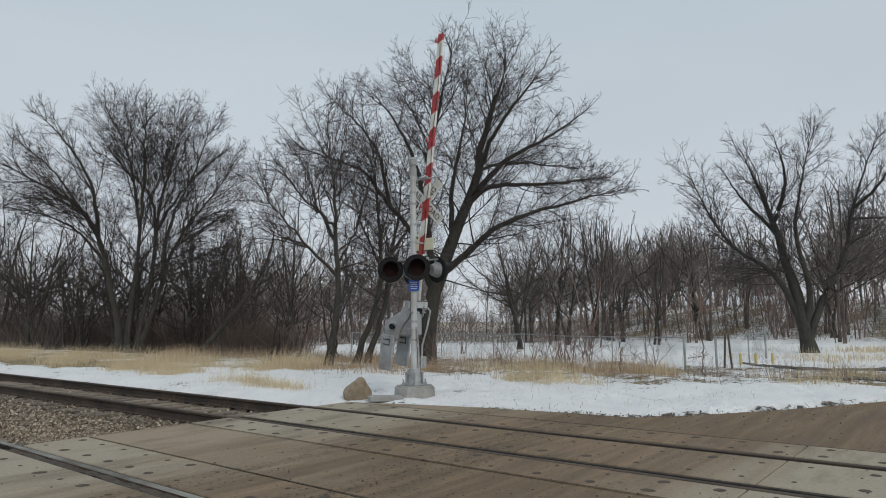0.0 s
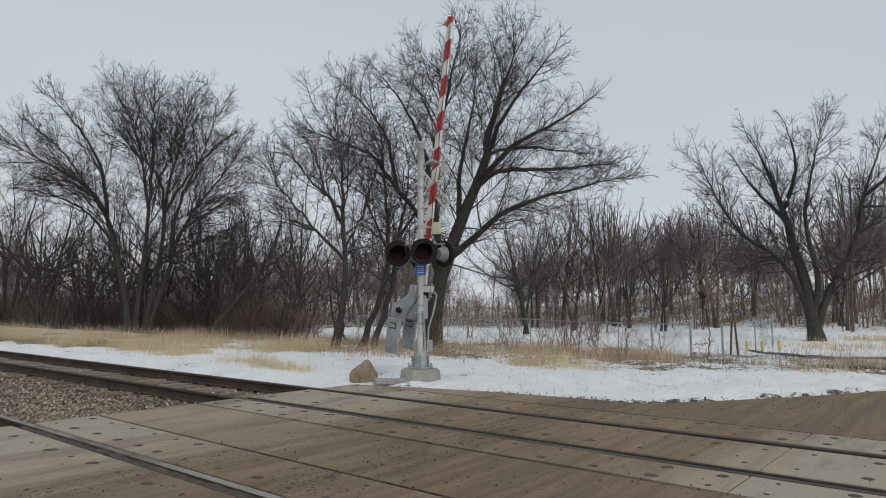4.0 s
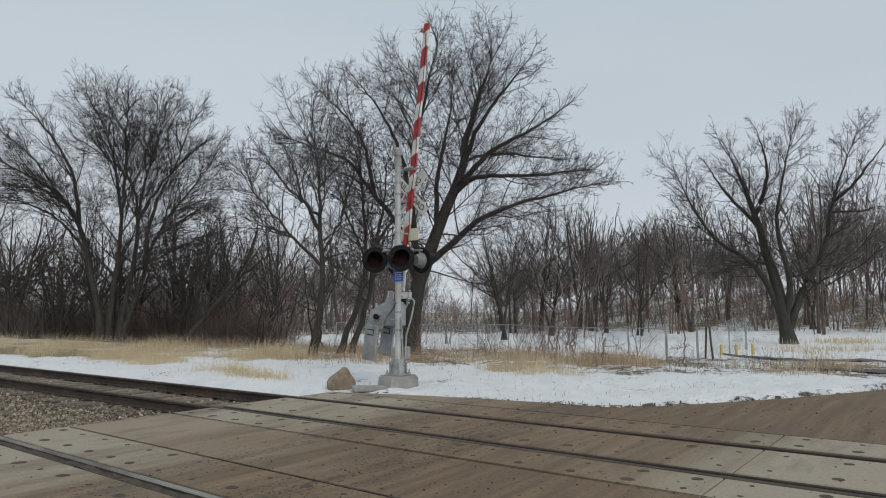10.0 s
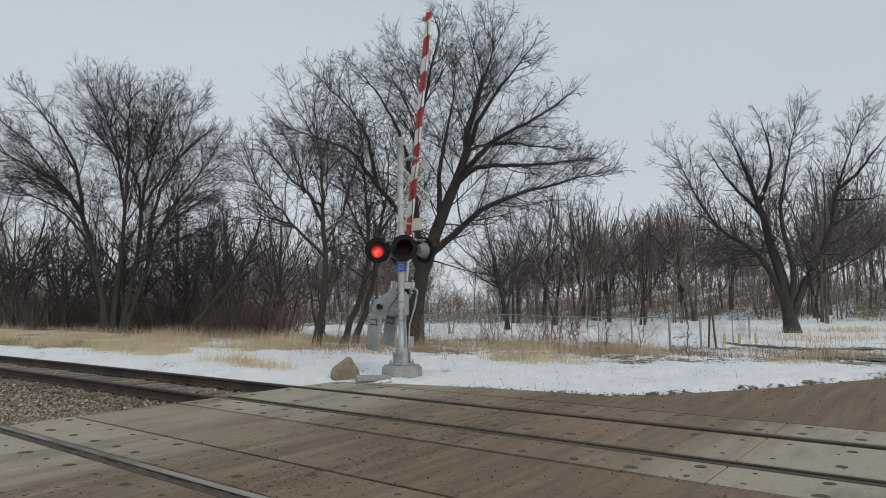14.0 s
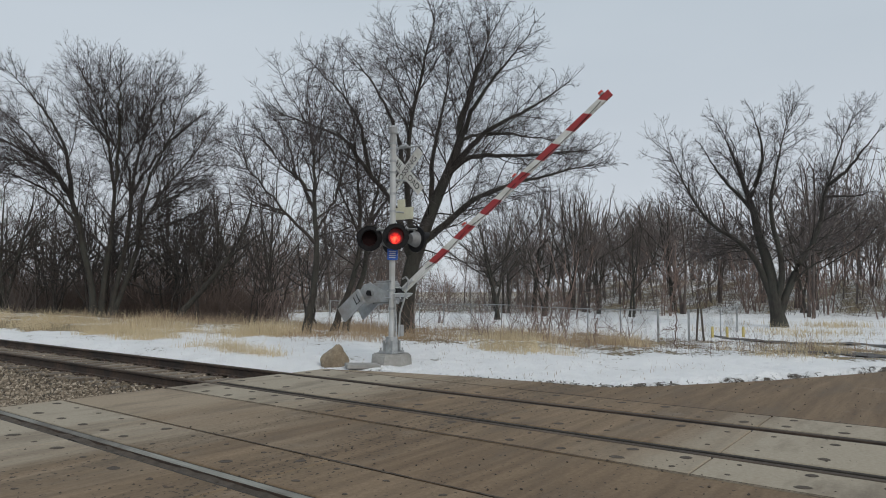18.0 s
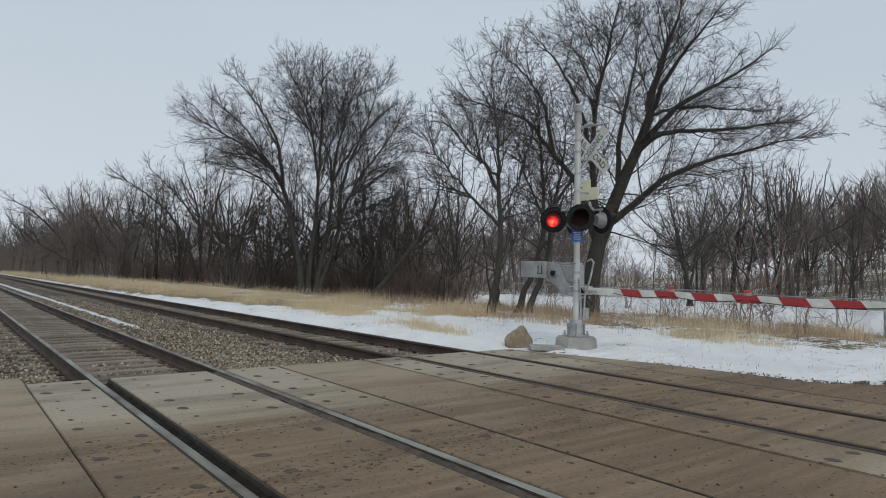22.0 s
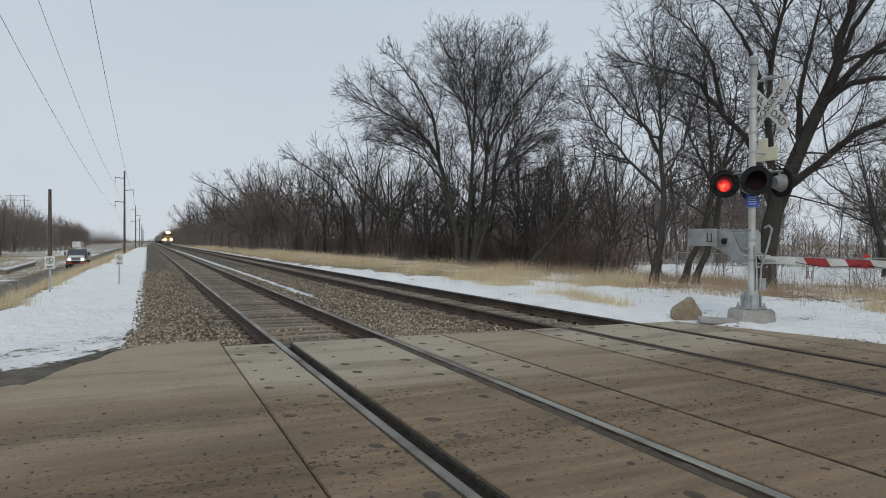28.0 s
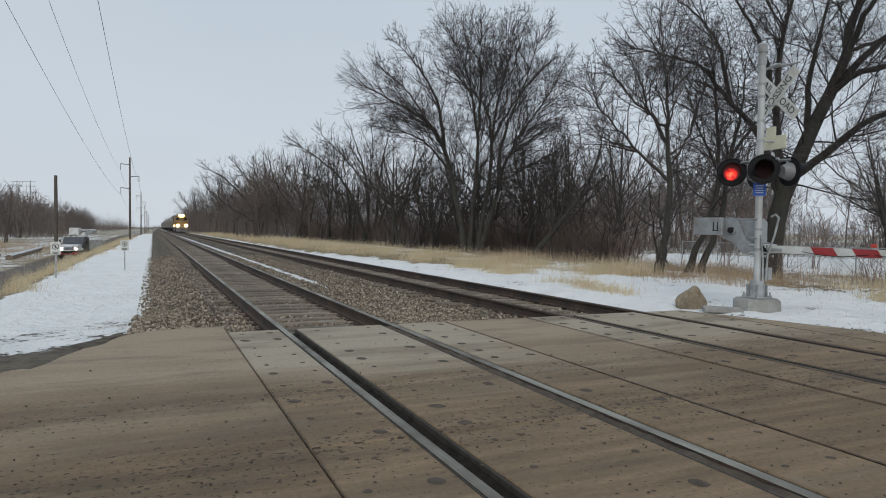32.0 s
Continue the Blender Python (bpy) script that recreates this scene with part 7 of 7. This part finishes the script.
def locomotive():
    """Front towards local -Y, origin at rail height under its nose."""
    t = thing("locomotive", pose(0, 0, 0), "yellow and grey freight locomotive with lit headlights", "locomotive")
    bm = bmesh.new()
    box(bm, 0, 11, 1.25, 3.0, 21.5, 0.45, 0.03)
    prism(bm, [(-1.35, 0.25), (1.35, 0.25), (1.45, 1.1), (-1.45, 1.1)], "y", -0.05, 0.25)
    part("frame", bm, M_LOCOG, t, "grey frame and pilot plate")
    bm = bmesh.new()
    prism(bm, [(0.6, 1.45), (2.5, 1.45), (2.5, 3.0), (0.75, 2.75)], "x", -0.95, 0.95)
    bmesh.ops.bevel(bm, geom=bm.edges[:], offset=0.08, segments=2, affect="EDGES")
    part("nose", bm, M_LOCO, t, "yellow nose")
    bm = bmesh.new()
    prism(bm, [(-1.5, 1.45), (1.5, 1.45), (1.5, 3.9), (1.0, 4.45), (-1.0, 4.45), (-1.5, 3.9)], "y", 2.4, 5.2)
    cab = part("cab", bm, M_LOCO, t, "yellow cab")
    for x in (-0.95, 0.95):
        bm = bmesh.new()
        box(bm, x, 2.39, 3.45, 0.72, 0.03, 0.55, 0.02)
        part("cab_window", bm, M_GLASS_DK, cab, "dark cab window")
        bm = bmesh.new()
        box(bm, 1.51 if x > 0 else -1.51, 3.8, 3.4, 0.03, 1.3, 0.6, 0.02)
        part("cab_window", bm, M_GLASS_DK, cab)
    bm = bmesh.new()
    prism(bm, [(-1.2, 1.45), (1.2, 1.45), (1.2, 3.9), (0.8, 4.4), (-0.8, 4.4), (-1.2, 3.9)], "y", 5.2, 21)
    part("long_hood", bm, M_LOCO, t, "yellow long hood")
    bm = bmesh.new()
    box(bm, 0, 18.5, 4.35, 3.0, 3.6, 0.5, 0.05)
    part("radiator", bm, M_LOCOG, t)
    # lamp discs are oversized: the glare around each is built into its shape
    for x in (-0.32, 0.32):
        bm = bmesh.new()
        tube(bm, (x, 2.26, 4.22), (x, 2.42, 4.22), 0.30, 0.30, 14)
        part("headlight", bm, M_LAMPW, t, "warm headlight, disc widened to hold its glare")
    for x in (-1.0, 1.0):
        bm = bmesh.new()
        tube(bm, (x, -0.05, 1.72), (x, 0.08, 1.72), 0.36, 0.36, 14)
        part("ditch_light", bm, M_LAMPW, t, "warm ditch light, disc widened to hold its glare")
    bm = bmesh.new()
    for s in (-1.48, 1.48):
        path_tube(bm, [(s, 0.2, 2.5), (s, 2.3, 2.5)], 0.03, 6)
        path_tube(bm, [(s, 5.4, 2.5), (s, 21.2, 2.5)], 0.03, 6)
        for y in (0.2, 1.2, 7, 10, 13, 16, 19, 21):
            tube(bm, (s, y, 1.45), (s, y, 2.5), 0.025, 0.025, 6)
    part("handrail", bm, M_LOCO, t)
    bm = bmesh.new()
    box(bm, 0, 11, 0.75, 2.6, 6, 0.7, 0.1)
    part("fuel_tank", bm, M_BLACK, t)
    for y in (3.2, 5.0, 17.0, 18.8):
        railcar_bogie(t, y)
    bm = bmesh.new()
    box(bm, 0, -0.45, 0.9, 0.3, 0.8, 0.3, 0.05)
    part("coupler", bm, M_RUST, t)
    return t


def hopper_car():
    t = thing("hopper_car", pose(0, 0, 0), "dirty grey covered hopper freight car", "railcar", "freight cars of the train")
    bm = bmesh.new()
    prism(bm, [(-1.5, 1.2), (1.5, 1.2), (1.58, 3.6), (1.1, 4.5), (-1.1, 4.5), (-1.58, 3.6)], "y", 1.6, 16.4)
    body = part("body", bm, M_CAR, t)
    for k in range(12):
        bm = bmesh.new()
        y = 2.0 + k * 1.27
        for s in (-1, 1):
            box(bm, s * 1.58, y, 2.4, 0.08, 0.10, 2.3)
        part("side_rib", bm, M_CAR, body)
    bm = bmesh.new()
    box(bm, 0, 9, 1.05, 2.9, 17.6, 0.3, 0.02)
    part("sill", bm, M_BLACK, t)
    for k in range(3):
        bm = bmesh.new()
        prism(bm, [(-1.2, 1.1), (1.2, 1.1), (0.4, 0.45), (-0.4, 0.45)], "y", 4 + 3.6 * k, 6.6 + 3.6 * k)
        part("hopper_chute", bm, M_CAR, t)
    for y in (2.0, 16.0):
        railcar_bogie(t, y)
    return t


TRAIN = [(locomotive(), 0.0)]
TRAIN.append((copy_thing(TRAIN[0][0], pose(0, 0, 0)), 22.8))
tagged(TRAIN[1][0], "trailing yellow and grey freight locomotive")
car0 = hopper_car()
TRAIN.append((car0, 45.6))
for k in range(1, 14):
    TRAIN.append((copy_thing(car0, pose(0, 0, 0)), 45.6 + 18.4 * k))


# ---------------------------------------------------------------- what moves
FLASH_START, FLASH_PERIOD, FLASH_PHASE = 11.15, 1.188, 0.585


def motions():
    x_train = (RAILS[2] + RAILS[3]) / 2
    for ob, back in TRAIN:
        walk(ob, [(t, pose(x_train, 181 + 19.1 * (32 - t) + back, 0)) for t in (0, 8, 16, 24, 28, 32)])
    zt = float(ground_z(-8.0, 80)) + 0.03
    walk(TRUCK, [(0, pose(-8.6, 172, zt)), (22, pose(-8.1, 110, zt)), (25, pose(-7.95, 101, zt)), (28, pose(-7.85, 92.5, zt)), (30, pose(-7.95, 85, zt, 0, 0, -3)), (31, pose(-7.85, 81.5, zt, 0, 0, -8)), (32, pose(-7.75, 78, zt, 0, 0, -14))])
    gate = [(0, 82.5), (14.6, 82.5), (15.2, 79.5), (15.8, 72.5), (16.5, 60.0), (17, 50.5), (17.5, 43.0), (18, 36.2), (18.5, 29.4), (19, 23.0), (19.5, 17.1), (20, 11.4), (20.5, 6.4), (21, 2.4), (21.5, -0.3), (21.8, -0.6), (32, -0.6)]
    walk(GATE, [(t, pose(*PIVOT, -a)) for t, a in gate])
    # each lens turns its lit face forward for half of every period
    for key, shift in (("left", 0.0), ("right", 0.5)):
        lens = LAMPS[key]
        rows, lit, t = [(0.0, pose(0, 0, 0, 0, 0, 178))], False, 0.0
        k = math.floor((FLASH_START - FLASH_PHASE) / FLASH_PERIOD - shift) - 1
        events = []
        while True:
            on = FLASH_PHASE + (k + shift) * FLASH_PERIOD
            k += 1
            if on > 33:
                break
            events += [(on, True), (on + FLASH_PERIOD / 2, False)]
        turn = 178
        for when, state in events:
            if when < FLASH_START and state:
                nxt = when + FLASH_PERIOD / 2
                if nxt > FLASH_START:
                    when = FLASH_START
                else:
                    continue
            if state == lit or when > 31.85:
                continue
            lit = state
            f = round(when * FPS) / FPS
            rows.append((f - 2 / FPS, pose(0, 0, 0, 0, 0, turn)))
            sign = -1 if lit else 1
            rows.append((f - 1 / FPS, pose(0, 0, 0, 0, 0, turn + sign * 89)))
            rows.append((f, pose(0, 0, 0, 0, 0, turn + sign * 178)))
            turn += sign * 178
        rows.append((32.0, pose(0, 0, 0, 0, 0, turn)))
        walk(lens, rows)


motions()
